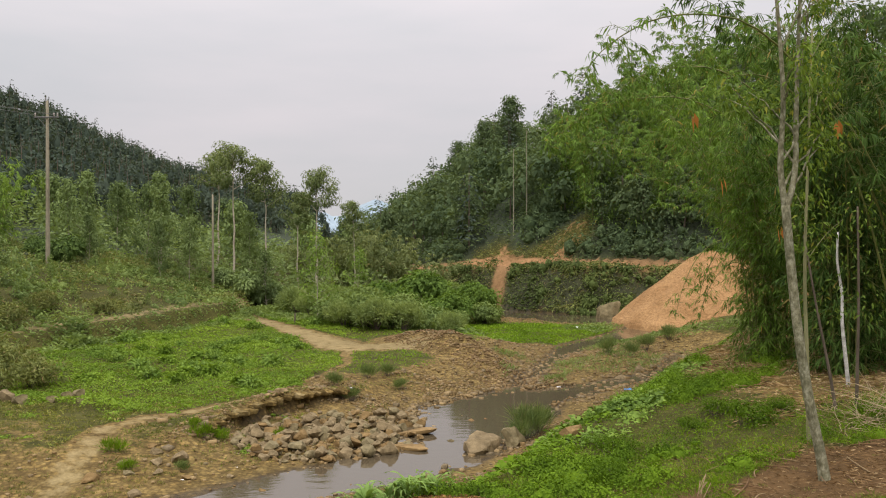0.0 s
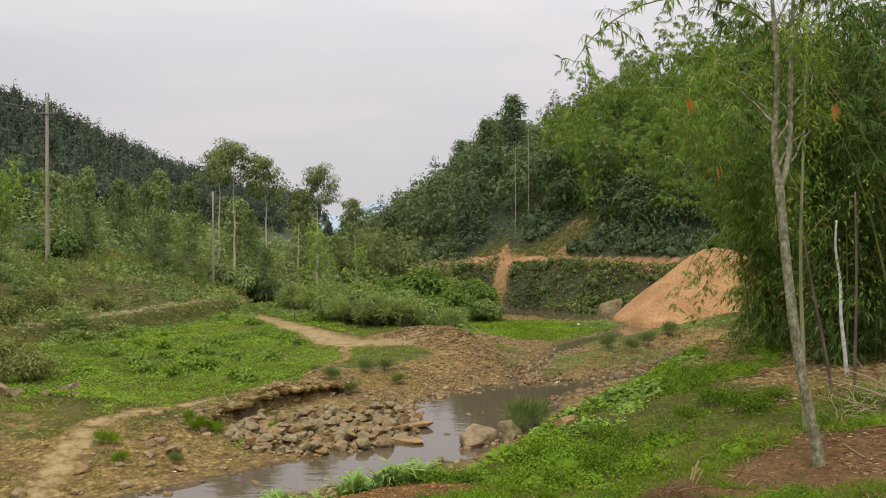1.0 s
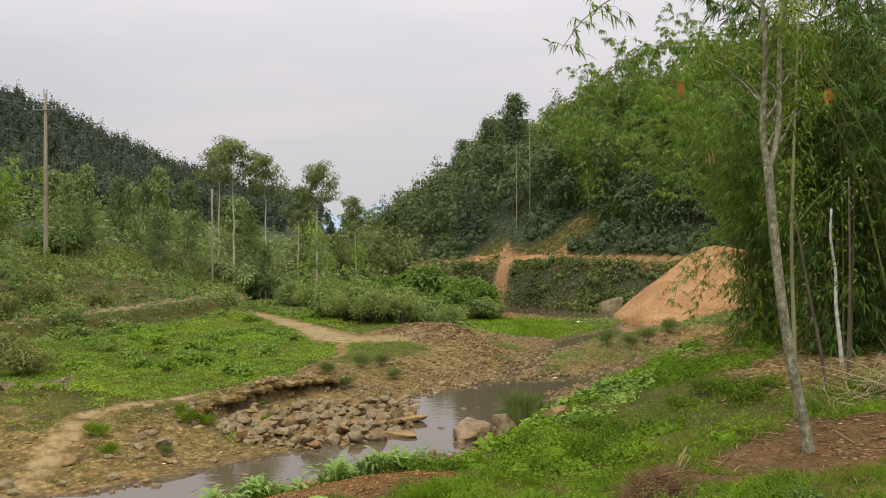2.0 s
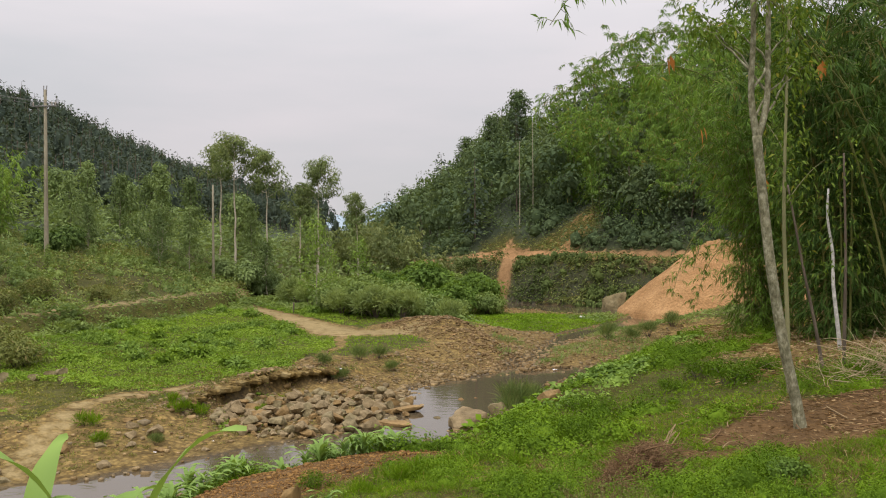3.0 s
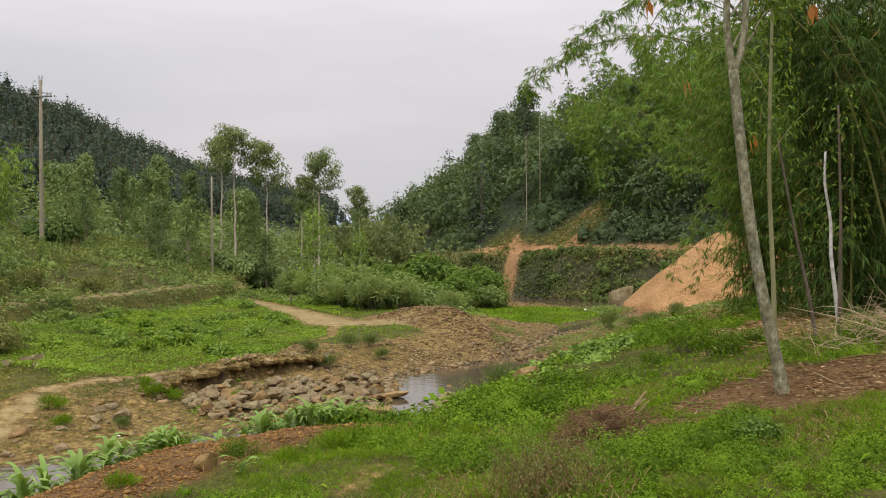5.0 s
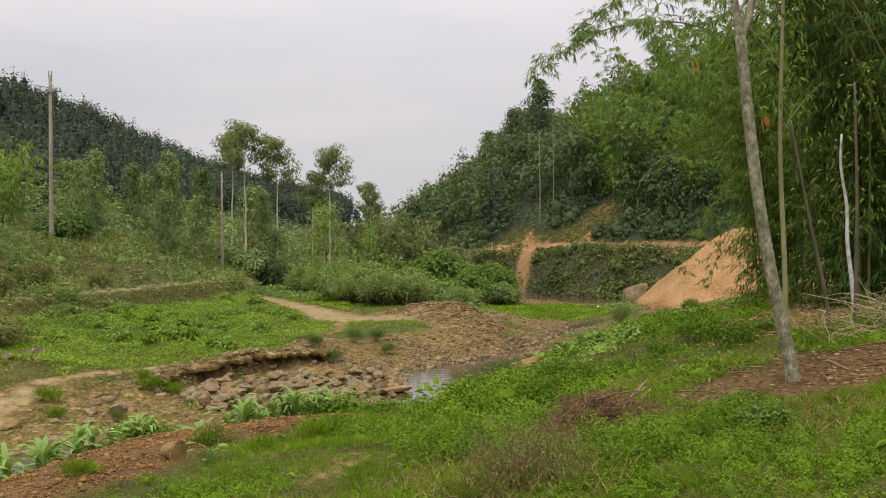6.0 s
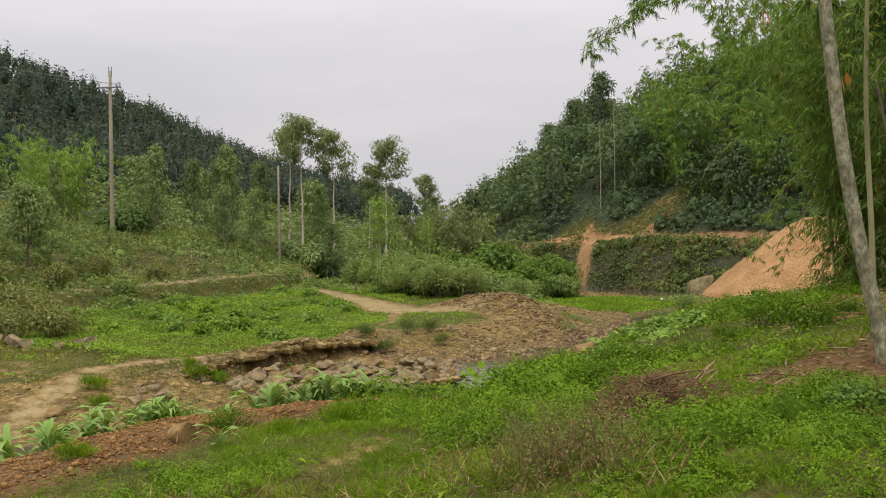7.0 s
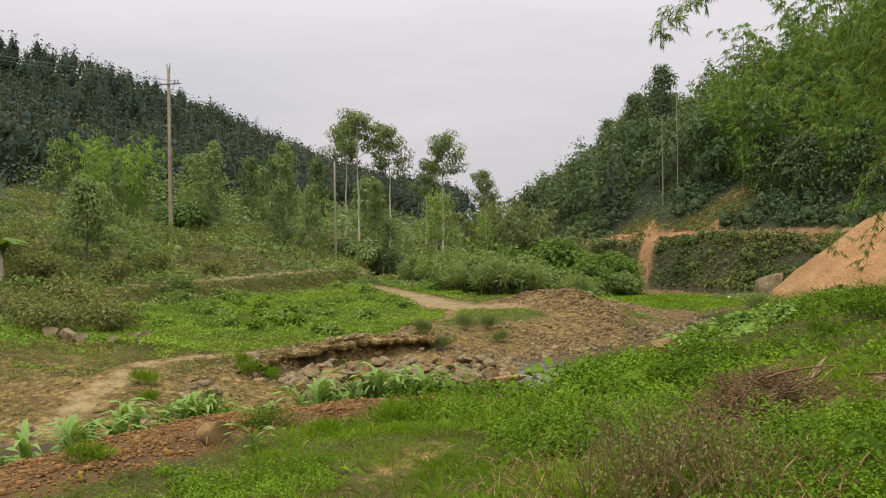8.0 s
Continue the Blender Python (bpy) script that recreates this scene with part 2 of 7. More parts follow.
GRASSDARK = leaf_material("reed_blades", (0.085, 0.13, 0.04), (0.19, 0.25, 0.085), (0.25, 0.24, 0.12), 0.1, 0.3, patch=0.9)
PALEWEED = leaf_material("pale_weed_foliage", (0.18, 0.24, 0.08), (0.31, 0.385, 0.145), None, 0, 0.3, patch=0.5)
WORN = leaf_material("worn_grass", (0.11, 0.135, 0.03), (0.22, 0.235, 0.06), (0.32, 0.26, 0.12), 0.15, 0.25, patch=0.6)
PALEBRIGHT = leaf_material("pale_bright_foliage", (0.12, 0.20, 0.04), (0.25, 0.37, 0.08), None, 0, 0.3, patch=0.9)
GROVELEAF = leaf_material("grove_foliage", (0.125, 0.21, 0.048), (0.22, 0.35, 0.08), (0.36, 0.30, 0.09), 0.05, 0.3, patch=0.12, rough=0.8, spec=0.08)
DARKLITTER = leaf_material("dark_litter", (0.10, 0.06, 0.03), (0.26, 0.165, 0.085), (0.42, 0.31, 0.18), 0.12, 0.1, rough=0.8, patch=0.8)
CREEPER = leaf_material("creeper_foliage", (0.07, 0.098, 0.03), (0.14, 0.185, 0.058), None, 0, 0.2, patch=0.35)
OLIVE = leaf_material("olive_thicket_foliage", (0.15, 0.185, 0.075), (0.25, 0.29, 0.125), None, 0, 0.25, patch=0.3)
TREELEAF = leaf_material("slender_tree_foliage", (0.07, 0.12, 0.02), (0.17, 0.25, 0.045), (0.30, 0.30, 0.06), 0.05, 0.35, patch=0.6)
SLOPELEAF = leaf_material("slope_tree_foliage", (0.10, 0.145, 0.06), (0.165, 0.225, 0.09), None, 0, 0.28, patch=0.15)
TEA = leaf_material("dark_shrub_foliage", (0.055, 0.095, 0.028), (0.13, 0.20, 0.055), None, 0, 0.2, patch=0.4)


# ---- shaping helpers ----
def smooth(a, b, x):
    t = np.clip((x - a) / (b - a), 0, 1)
    return t * t * (3 - 2 * t)


def lattice(ix, iy, seed):
    v = np.sin(ix * 127.1 + iy * 311.7 + seed * 74.7) * 43758.5453
    return v - np.floor(v)


def value_noise(x, y, seed=0):
    ix, iy = np.floor(x), np.floor(y)
    fx, fy = x - ix, y - iy
    fx, fy = fx * fx * (3 - 2 * fx), fy * fy * (3 - 2 * fy)
    a, b = lattice(ix, iy, seed), lattice(ix + 1, iy, seed)
    c, d = lattice(ix, iy + 1, seed), lattice(ix + 1, iy + 1, seed)
    return (a * (1 - fx) + b * fx) * (1 - fy) + (c * (1 - fx) + d * fx) * fy - 0.5


def fbm(x, y, size, octaves=3, seed=0):
    v, amp = 0, 1.0
    for k in range(octaves):
        v = v + amp * value_noise(x / size * 2 ** k + 17.3 * k, y / size * 2 ** k - 9.1 * k, seed + k)
        amp *= 0.5
    return v


def along(line, x, y):
    """Distance to a line of (x, y, value), the side (positive to the right of its way) and the value there."""
    best = np.full(np.shape(x), 1e9)
    side, val = np.zeros(np.shape(x)), np.zeros(np.shape(x))
    for (x0, y0, v0), (x1, y1, v1) in zip(line[:-1], line[1:]):
        dx, dy = x1 - x0, y1 - y0
        u = np.clip(((x - x0) * dx + (y - y0) * dy) / (dx * dx + dy * dy), 0, 1)
        d = np.hypot(x - x0 - u * dx, y - y0 - u * dy)
        s = np.sign((x - x0) * dy - (y - y0) * dx)
        near = d < best - 1e-9
        best, side, val = np.where(near, d, best), np.where(near, s, side), np.where(near, v0 + u * (v1 - v0), val)
    return best, side, val


class Geo:
    """Collects quads of one mesh."""

    def __init__(self):
        self.v, self.f, self.n = [], [], 0

    def add(self, v, f):
        v = np.asarray(v, float).reshape(-1, 3)
        self.v.append(v)
        self.f.append(np.asarray(f, int).reshape(-1, 4) + self.n)
        self.n += len(v)
        return self

    def mesh(self, name, mat, soft=True):
        v, f = np.concatenate(self.v), np.concatenate(self.f)
        me = bpy.data.meshes.new(name)
        me.vertices.add(len(v))
        me.vertices.foreach_set("co", v.ravel())
        me.loops.add(f.size)
        me.loops.foreach_set("vertex_index", f.ravel().astype(np.int32))
        me.polygons.add(len(f))
        me.polygons.foreach_set("loop_start", np.arange(0, f.size, 4, dtype=np.int32))
        me.polygons.foreach_set("use_smooth", np.full(len(f), soft))
        me.update(calc_edges=True)
        me.validate()
        me.materials.append(mat)
        return me


def part(name, geo, mat, parent=None, label="", soft=True, at=None):
    ob = new(name, geo if isinstance(geo, bpy.types.Mesh) else geo.mesh(name, mat, soft))
    if parent is not None:
        ob.parent = parent
    if at is not None:
        ob.matrix_basis = at
    if label:
        ob["label"] = label
    return ob


def holder(name, at):
    ob = new(name)
    ob.empty_display_size = 0.2
    ob.matrix_basis = at
    return ob


def unit(v):
    return v / np.maximum(np.linalg.norm(v, axis=-1, keepdims=True), 1e-9)


def leaves(geo, base, way, length, width, rng, bend=0.25, fold=0.12, flat=0.0, facing=None):
    """Leaves as folded pointed blades from their bases along their ways, turned to face outwards where that is given."""
    base, way = np.asarray(base, float), unit(np.asarray(way, float))
    n = len(base)
    length, width = np.broadcast_to(length, n)[:, None], np.broadcast_to(width, n)[:, None]
    ref = rng.normal(size=(n, 3)) * (1 - flat) + np.array([0, 0, 1.0]) * flat * 1.6 if facing is None else facing
    side = unit(np.cross(way, ref))
    nrm = np.cross(side, way)
    mid = base + way * length * 0.45
    tip = base + way * length + np.array([0, 0, -1.0]) * length * bend
    lift = nrm * width * fold
    v = np.stack([base, mid + side * width * 0.5 + lift, tip, mid - side * width * 0.5 + lift], 1)
    geo.add(v, np.arange(4 * n).reshape(n, 4))
    return geo


def tube(geo, pts, rad, n=7):
    """A tapered round stem through points."""
    pts = np.asarray(pts, float)
    rad = np.broadcast_to(rad, len(pts))
    pts = np.concatenate([pts, pts[-1:] + (pts[-1:] - pts[-2:-1]) * 0.02])
    rad = np.append(rad, rad[-1] * 0.12)
    t = unit(np.gradient(pts, axis=0))
    ref = np.array([0.0, 1.0, 0.0]) if abs(t[0][2]) > 0.7 else np.array([0.0, 0.0, 1.0])
    a = unit(np.cross(t, ref))
    b = np.cross(t, a)
    ang = np.linspace(0, 2 * np.pi, n, endpoint=False)
    ring = pts[:, None] + rad[:, None, None] * (np.cos(ang)[None, :, None] * a[:, None] + np.sin(ang)[None, :, None] * b[:, None])
    i, j = np.meshgrid(np.arange(len(pts) - 1), np.arange(n), indexing="ij")
    k = (j + 1) % n
    f = np.stack([i * n + j, i * n + k, (i + 1) * n + k, (i + 1) * n + j], -1).reshape(-1, 4)
    geo.add(ring.reshape(-1, 3), f)
    return geo


def bent(p0, p1, sag, n=8, wob=0.0, rng=None):
    """Points from p0 to p1, bowed by sag (a vector), with a little wobble."""
    u = np.linspace(0, 1, n)[:, None]
    p = np.asarray(p0, float) * (1 - u) + np.asarray(p1, float) * u + np.asarray(sag, float) * (4 * u * (1 - u))
    if wob:
        w = rng.normal(size=(n, 3)) * wob
        w[0] = 0
        p = p + w
    return p


def box(geo, lo, hi):
    x0, y0, z0 = lo
    x1, y1, z1 = hi
    v = [(x, y, z) for z in (z0, z1) for y in (y0, y1) for x in (x0, x1)]
    return geo.add(v, [(0, 2, 3, 1), (4, 5, 7, 6), (0, 1, 5, 4), (2, 6, 7, 3), (0, 4, 6, 2), (1, 3, 7, 5)])


def ball_dirs(rng, n):
    return unit(rng.normal(size=(n, 3)))


def clumps(geo, rng, centres, radii, count, length, width, droop=0.3, squash=0.8, bend=0.25):
    """Leaves in uneven clumps round centres."""
    centres, radii = np.asarray(centres, float), np.asarray(radii, float)
    k = rng.integers(0, len(centres), count)
    d = ball_dirs(rng, count)
    r = radii[k] * rng.uniform(0.25, 1.0, count) ** 0.45
    p = centres[k] + d * r[:, None] * np.array([1, 1, squash])
    facing = outward(d, rng)
    way = tangent(d * 0.5 + rng.normal(size=(count, 3)) * 0.7 + np.array([0, 0, -droop]), facing)
    s = rng.uniform(0.65, 1.3, count)
    return leaves(geo, p, way, length * s, width * s, rng, bend, facing=facing)


def outward(d, rng, up=0.5, loose=0.32):
    """The way leaves face on a clump: away from its middle and up to the light, unevenly."""
    return unit(d + np.array([0, 0, up]) + rng.normal(size=d.shape) * loose)


def tangent(way, facing, keep=0.25):
    return way - facing * np.sum(way * facing, axis=1, keepdims=True) * (1 - keep)


def mounds(name, label, category, mat, seed, n, area, density, radii, tall, leaf, width, fill=1.0, droop=0.25, steep=False):
    """Low leafy hummocks: each one a dome of leaves that face outwards, of uneven size and outline."""
    rng = np.random.default_rng(seed)
    x, y, z = strewn(rng, n, *area, density)
    r = rng.uniform(radii[0], radii[1], len(x)) * rng.uniform(0.6, 1.0, len(x))
    h = r * rng.uniform(*tall, len(x))
    per = np.maximum((fill * 5.2 * r * r / (leaf * width)).astype(int), 8)
    k = np.repeat(np.arange(len(x)), per)
    m = len(k)
    d = ball_dirs(rng, m)
    d[:, 2] = d[:, 2] if steep else np.abs(d[:, 2])
    a = np.arctan2(d[:, 1], d[:, 0])
    wob = 1 + 0.28 * np.sin(a * 3 + k * 1.7) + 0.16 * np.sin(a * 5 + k * 2.9 + d[:, 2] * 4)
    q = wob * rng.uniform(0.55, 1.05, m) ** 0.6
    px, py = x[k] + d[:, 0] * r[k] * q, y[k] + d[:, 1] * r[k] * q
    p = np.stack([px, py, (z[k] + 0.3 * h[k] if steep else height(px, py) + 0.01) + d[:, 2] * h[k] * q], 1)
    facing = outward(d, rng, 0.55, 0.38)
    way = tangent(rng.normal(size=(m, 3)) + d * 0.4 + np.array([0, 0, -droop]), facing)
    s = rng.uniform(0.6, 1.35, m)
    g = Geo()
    for i in range(len(x)):
        core(g, rng, (x[i], y[i], z[i] + (0.3 * h[i] if steep else 0.0)), (r[i] * 0.52, r[i] * 0.52, h[i] * 0.52), 6, 4)
    ob = part(name, leaves(g, p, way, leaf * s, width * s, rng, 0.2, facing=facing), mat)
    return tagged(ob, label, category, kind="stuff")


def tufts(name, label, category, mat, seed, n, area, density, spread, length, width, per):
    """Tufts of grass: blades that rise from one root and lean outwards."""
    rng = np.random.default_rng(seed)
    x, y, z = strewn(rng, n, *area, density)
    size = rng.uniform(0.5, 1.25, len(x))
    k = np.repeat(np.arange(len(x)), per)
    m = len(k)
    a, q = rng.uniform(0, 6.283, m), rng.uniform(0, 1, m)
    out = np.stack([np.cos(a), np.sin(a), np.zeros(m)], 1)
    p = np.stack([x[k], y[k], z[k] - 0.01], 1) + out * (spread * size[k] * q)[:, None]
    way = out * (0.15 + 0.75 * q)[:, None] + np.array([0, 0, 1.0]) + rng.normal(0, 0.14, (m, 3))
    s = size[k] * rng.uniform(0.55, 1.2, m)
    ob = part(name, leaves(Geo(), p, way, length * s, width * rng.uniform(0.7, 1.3, m), rng, 0.35), mat)
    return tagged(ob, label, category, kind="stuff")


# ---- the ground ----
STREAM = [(-14, 14.2, 1.2), (-6.6, 17.0, 1.0), (-2.9, 20.4, 1.15), (-0.3, 22.8, 1.35), (0.75, 25.7, 1.7), (1.4, 28.8, 2.3), (2.8, 31.4, 1.6), (6.4, 34.0, 0.55), (10.3, 38.0, 0.6), (12.0, 43.0, 0.45)]
BROOK = [(15.0, 60.0, 1.0), (10.5, 51.5, 1.2), (7.2, 47.0, 0.8), (5.6, 42.5, 0.22), (4.4, 38.5, 0.16), (2.8, 33.0, 0.6)]
POND = [(2.0, 75.0, 2.6), (5.5, 68.5, 3.6), (10.0, 64.8, 4.0), (14.0, 62.5, 3.4)]
CUT = [(-6.9, 21.8, 0.0), (-6.5, 23.6, 0.55), (-6.1, 25.6, 0.95), (-5.2, 27.7, 1.0), (-4.2, 29.0, 0.7), (-2.8, 30.6, 0.25), (-1.2, 33.5, 0.0)]
TERRACE = [(-11, 2.0, 1.9), (-4.6, 7.0, 1.8), (-2.8, 9.8, 1.75), (-2.3, 11.8, 1.78), (-0.5, 13.1, 1.73), (0.7, 13.9, 1.68), (1.8, 15.6, 1.73), (3.1, 18.0, 1.83), (4.7, 20.4, 1.84), (6.4, 24.0, 1.8), (8.6, 29.0, 1.6), (11.0, 34.0, 1.3), (13.5, 39.0, 1.2), (17.0, 45.0, 1.1), (30.0, 50.0, 1.5)]
LEFT_FOOT = [(-24, 0, 0), (-21, 14, 0), (-20, 26, 0), (-18.6, 33, 0), (-17.3, 38.4, 0), (-15.4, 42.6, 0), (-12.6, 52, 0), (-12.6, 62, 0), (-15, 80, 0), (-16, 110, 0), (-10, 160, 0)]
RIGHT_FOOT = [(-30, 200, 0), (-14, 120, 0), (-6, 84, 0), (0, 78.5, 0), (4.5, 76.5, 0), (7, 72.5, 0), (10.5, 69.6, 0), (14, 67.0, 0), (19, 64.5, 0), (25, 59, 0), (31, 50, 0), (36, 40, 0), (40, 26, 0), (44, 0, 0), (46, -40, 0)]
PATH = [(-15.5, 60, 0.8), (-11.9, 51.6, 0.8), (-9.1, 47.9, 0.9), (-6.6, 44.1, 1.1), (-4.6, 40.2, 1.5), (-1.0, 40.6, 1.0)]
TRAIL = [(-4.6, 40.0, 0.3), (-4.0, 35.0, 0.15), (-5.0, 30.6, 0.2), (-5.75, 28.6, 0.36), (-7.1, 26.2, 0.42), (-8.5, 24.7, 0.42), (-9.2, 22.9, 0.42), (-8.8, 19.1, 0.5), (-8.1, 16.0, 0.55), (-7.4, 12.0, 0.5)]
SCAR = [(5.2, 81.5, 0), (7.6, 79.8, 0), (10.2, 77.6, 0), (12.2, 78.5, 0)]
MOUND = [(-1.6, 42.6, 0.45), (0.2, 41.0, 0.7), (1.9, 37.6, 0.5), (3.2, 34.6, 0.15)]
CLAY_STRIP = [(-2.35, 8.2, 0.7), (-1.9, 9.3, 0.76), (-1.7, 10.4, 0.82), (-1.3, 11.3, 0.82), (-0.85, 12.05, 0.74), (-0.2, 12.6, 0.62), (0.3, 12.8, 0.36)]


def polar(az, d, z):
    return (d * math.sin(radians(az)), d * math.cos(radians(az)), z)


LEFT_RIDGE = [polar(-75, 150, 32), polar(-52, 165, 37), polar(-40, 178, 38.5), polar(-35, 183, 39.5), polar(-28, 198, 35.5), polar(-24, 212, 30.5), polar(-20, 228, 24.5), polar(-15, 255, 19), polar(-9, 290, 13), polar(-3, 330, 8), polar(4, 400, 6)]
RIGHT_RIDGE = [polar(-8, 280, 0), polar(-3, 215, 2.5), polar(0.8, 160, 12), polar(4, 128, 18), polar(8, 116, 19), polar(12, 108, 20), polar(17, 100, 22), polar(25, 90, 23), polar(40, 82, 24), polar(70, 80, 24), polar(110, 90, 22)]


def height(x, y):
    """The ground's height over the water of the stream."""
    x, y = np.asarray(x, float), np.asarray(y, float)
    floor = 0.62 + 0.019 * np.clip(y - 28, 0, 60) + 0.035 * np.clip(-x - 8, 0, 8) + 0.10 * fbm(x, y, 7.0, 3, 3)
    h = floor
    # the slope and the hill on the left
    d, s, _ = along(LEFT_FOOT, x, y)
    d = np.where(s < 0, d, 0.0)
    d = np.maximum(d + 0.5 * fbm(x, y, 3.0, 2, 11) * smooth(0, 1, d), 0)
    rd, rs, rz = along(LEFT_RIDGE, x, y)
    step = 0.75 * smooth(0.0, 0.6, d) + 0.09 * np.clip(d, 0, 2.4) + 0.36 * np.clip(d - 2.4, 0, 5.0) + 0.13 * np.clip(d - 7.4, 0, 14)
    f = np.where(d > 0, np.clip(d - 18, 0, 1e4) / (np.clip(d - 18, 0, 1e4) + rd + 1e-6), 0)
    h = h + np.where(d > 0, step * (1 - f) + np.maximum(rz - floor, 0) * f ** 1.15, 0)
    # the stream, the brook and the pond
    ds = np.full(x.shape, 1e3)
    for line in (STREAM, BROOK, POND):
        dd, _, w = along(line, x, y)
        ds = np.minimum(ds, dd - w * (1 + 0.35 * fbm(x, y, 1.7, 2, 5)) - 0.35 * fbm(x, y, 0.8, 2, 6))
    bed = np.where(ds < 0, np.maximum(0.28 * ds, -0.45), 0.0)
    h = np.where(ds < 0, bed, h * (0.10 * smooth(0, 1.2, ds) + 0.90 * smooth(0.4, 5.0, ds)) + 0.02 * smooth(0, 0.3, ds))
    # the undercut bank beside the stones
    d, s, v = along(CUT, x, y)
    low = np.where(s > 0, d, 0)
    ragged = low + 0.30 * fbm(x, y, 0.9, 3, 8)
    h = np.where((s < 0) & (d < 1.6), np.maximum(h, 0.88 * v * smooth(1.6, 0.2, d) + h * (1 - v * smooth(1.6, 0.2, d))), h)
    cutdown = v * smooth(0.0, 0.28, ragged) * (s > 0) * smooth(4.2, 2.6, d)
    h = h * (1 - cutdown) + np.minimum(h, 0.22 - 0.03 * low) * cutdown
    # the meadow beside the pond stays low
    flat = smooth(9.0, 5.5, np.hypot((x - 5.0) * 0.8, y - 53.5)) * (ds > 0)
    h = h * (1 - flat) + np.minimum(h, 0.16) * flat
    # heaps of earth
    d, _, v = along(MOUND, x, y)
    h = h + v * smooth(2.0, 0.1, d) * (1 + 0.5 * fbm(x, y, 1.0, 3, 21))
    h = h + 0.28 * smooth(1.1, 0.0, np.hypot(x + 4.1, (y - 31.2) * 0.7))
    # the terrace on the right, whose edge falls to the stream
    d, s, v = along(TERRACE, x, y)
    de = np.where(s > 0, d, -d) + 0.35 * fbm(x, y, 2.0, 3, 14)
    zt = v * smooth(-2.8, 0.25, de) + 0.115 * np.clip(de, 0, 6.5) + 0.09 * np.clip(x - 2.5, 0, 4) * smooth(-0.5, 0.5, de) * smooth(4.0, 8.0, y) + 0.03 * np.clip(de - 6.5, 0, 30) + 0.07 * fbm(x, y, 1.5, 3, 9)
    zt = zt - 0.42 * smooth(8.5, 4.5, y) * smooth(-1, 1, de)
    h = np.maximum(h, np.where(de > -2.8, zt, -9))
    # the rocky bank with the cart track on top, and the hill on the right
    d, s, _ = along(RIGHT_FOOT, x, y)
    d = np.where(s < 0, d, 0)
    rd, rs, rz = along(RIGHT_RIDGE, x, y)
    bank = 3.75 * smooth(-0.2, 2.3, d + 0.8 * fbm(x, y, 2.5, 3, 31)) * (0.75 + 0.25 * smooth(-4, 6, x))
    f = np.clip(d - 5.5, 0, 1e4) / (np.clip(d - 5.5, 0, 1e4) + rd + 1e-6)
    bank = bank + 0.7 * smooth(4.1, 4.7, d)
    hill = bank + np.maximum(rz - 3.75, 0) * np.where(d > 5.5, f, 0) ** 0.85
    h = np.where(d > 0, np.maximum(h * smooth(3, 0, d), hill), h)
    # the tilled strip is heaped up a little
    d, _, w = along(CLAY_STRIP, x, y)
    h = h + 0.10 * smooth(1.3, 0.5, d / w)
    # the slope below the road from which the camera comes
    h = h + 2.25 * (1 - smooth(-1.2, 3.1, y)) * smooth(9.0, 4.0, np.abs(y + 3)) * 1.0 + 0.0
    h = h + (0.025 * fbm(x, y, 0.35, 2, 41) + 0.05 * fbm(x, y, 1.1, 2, 42)) * smooth(0, 0.4, np.abs(h)) * smooth(-0.05, 0.15, h)
    return h


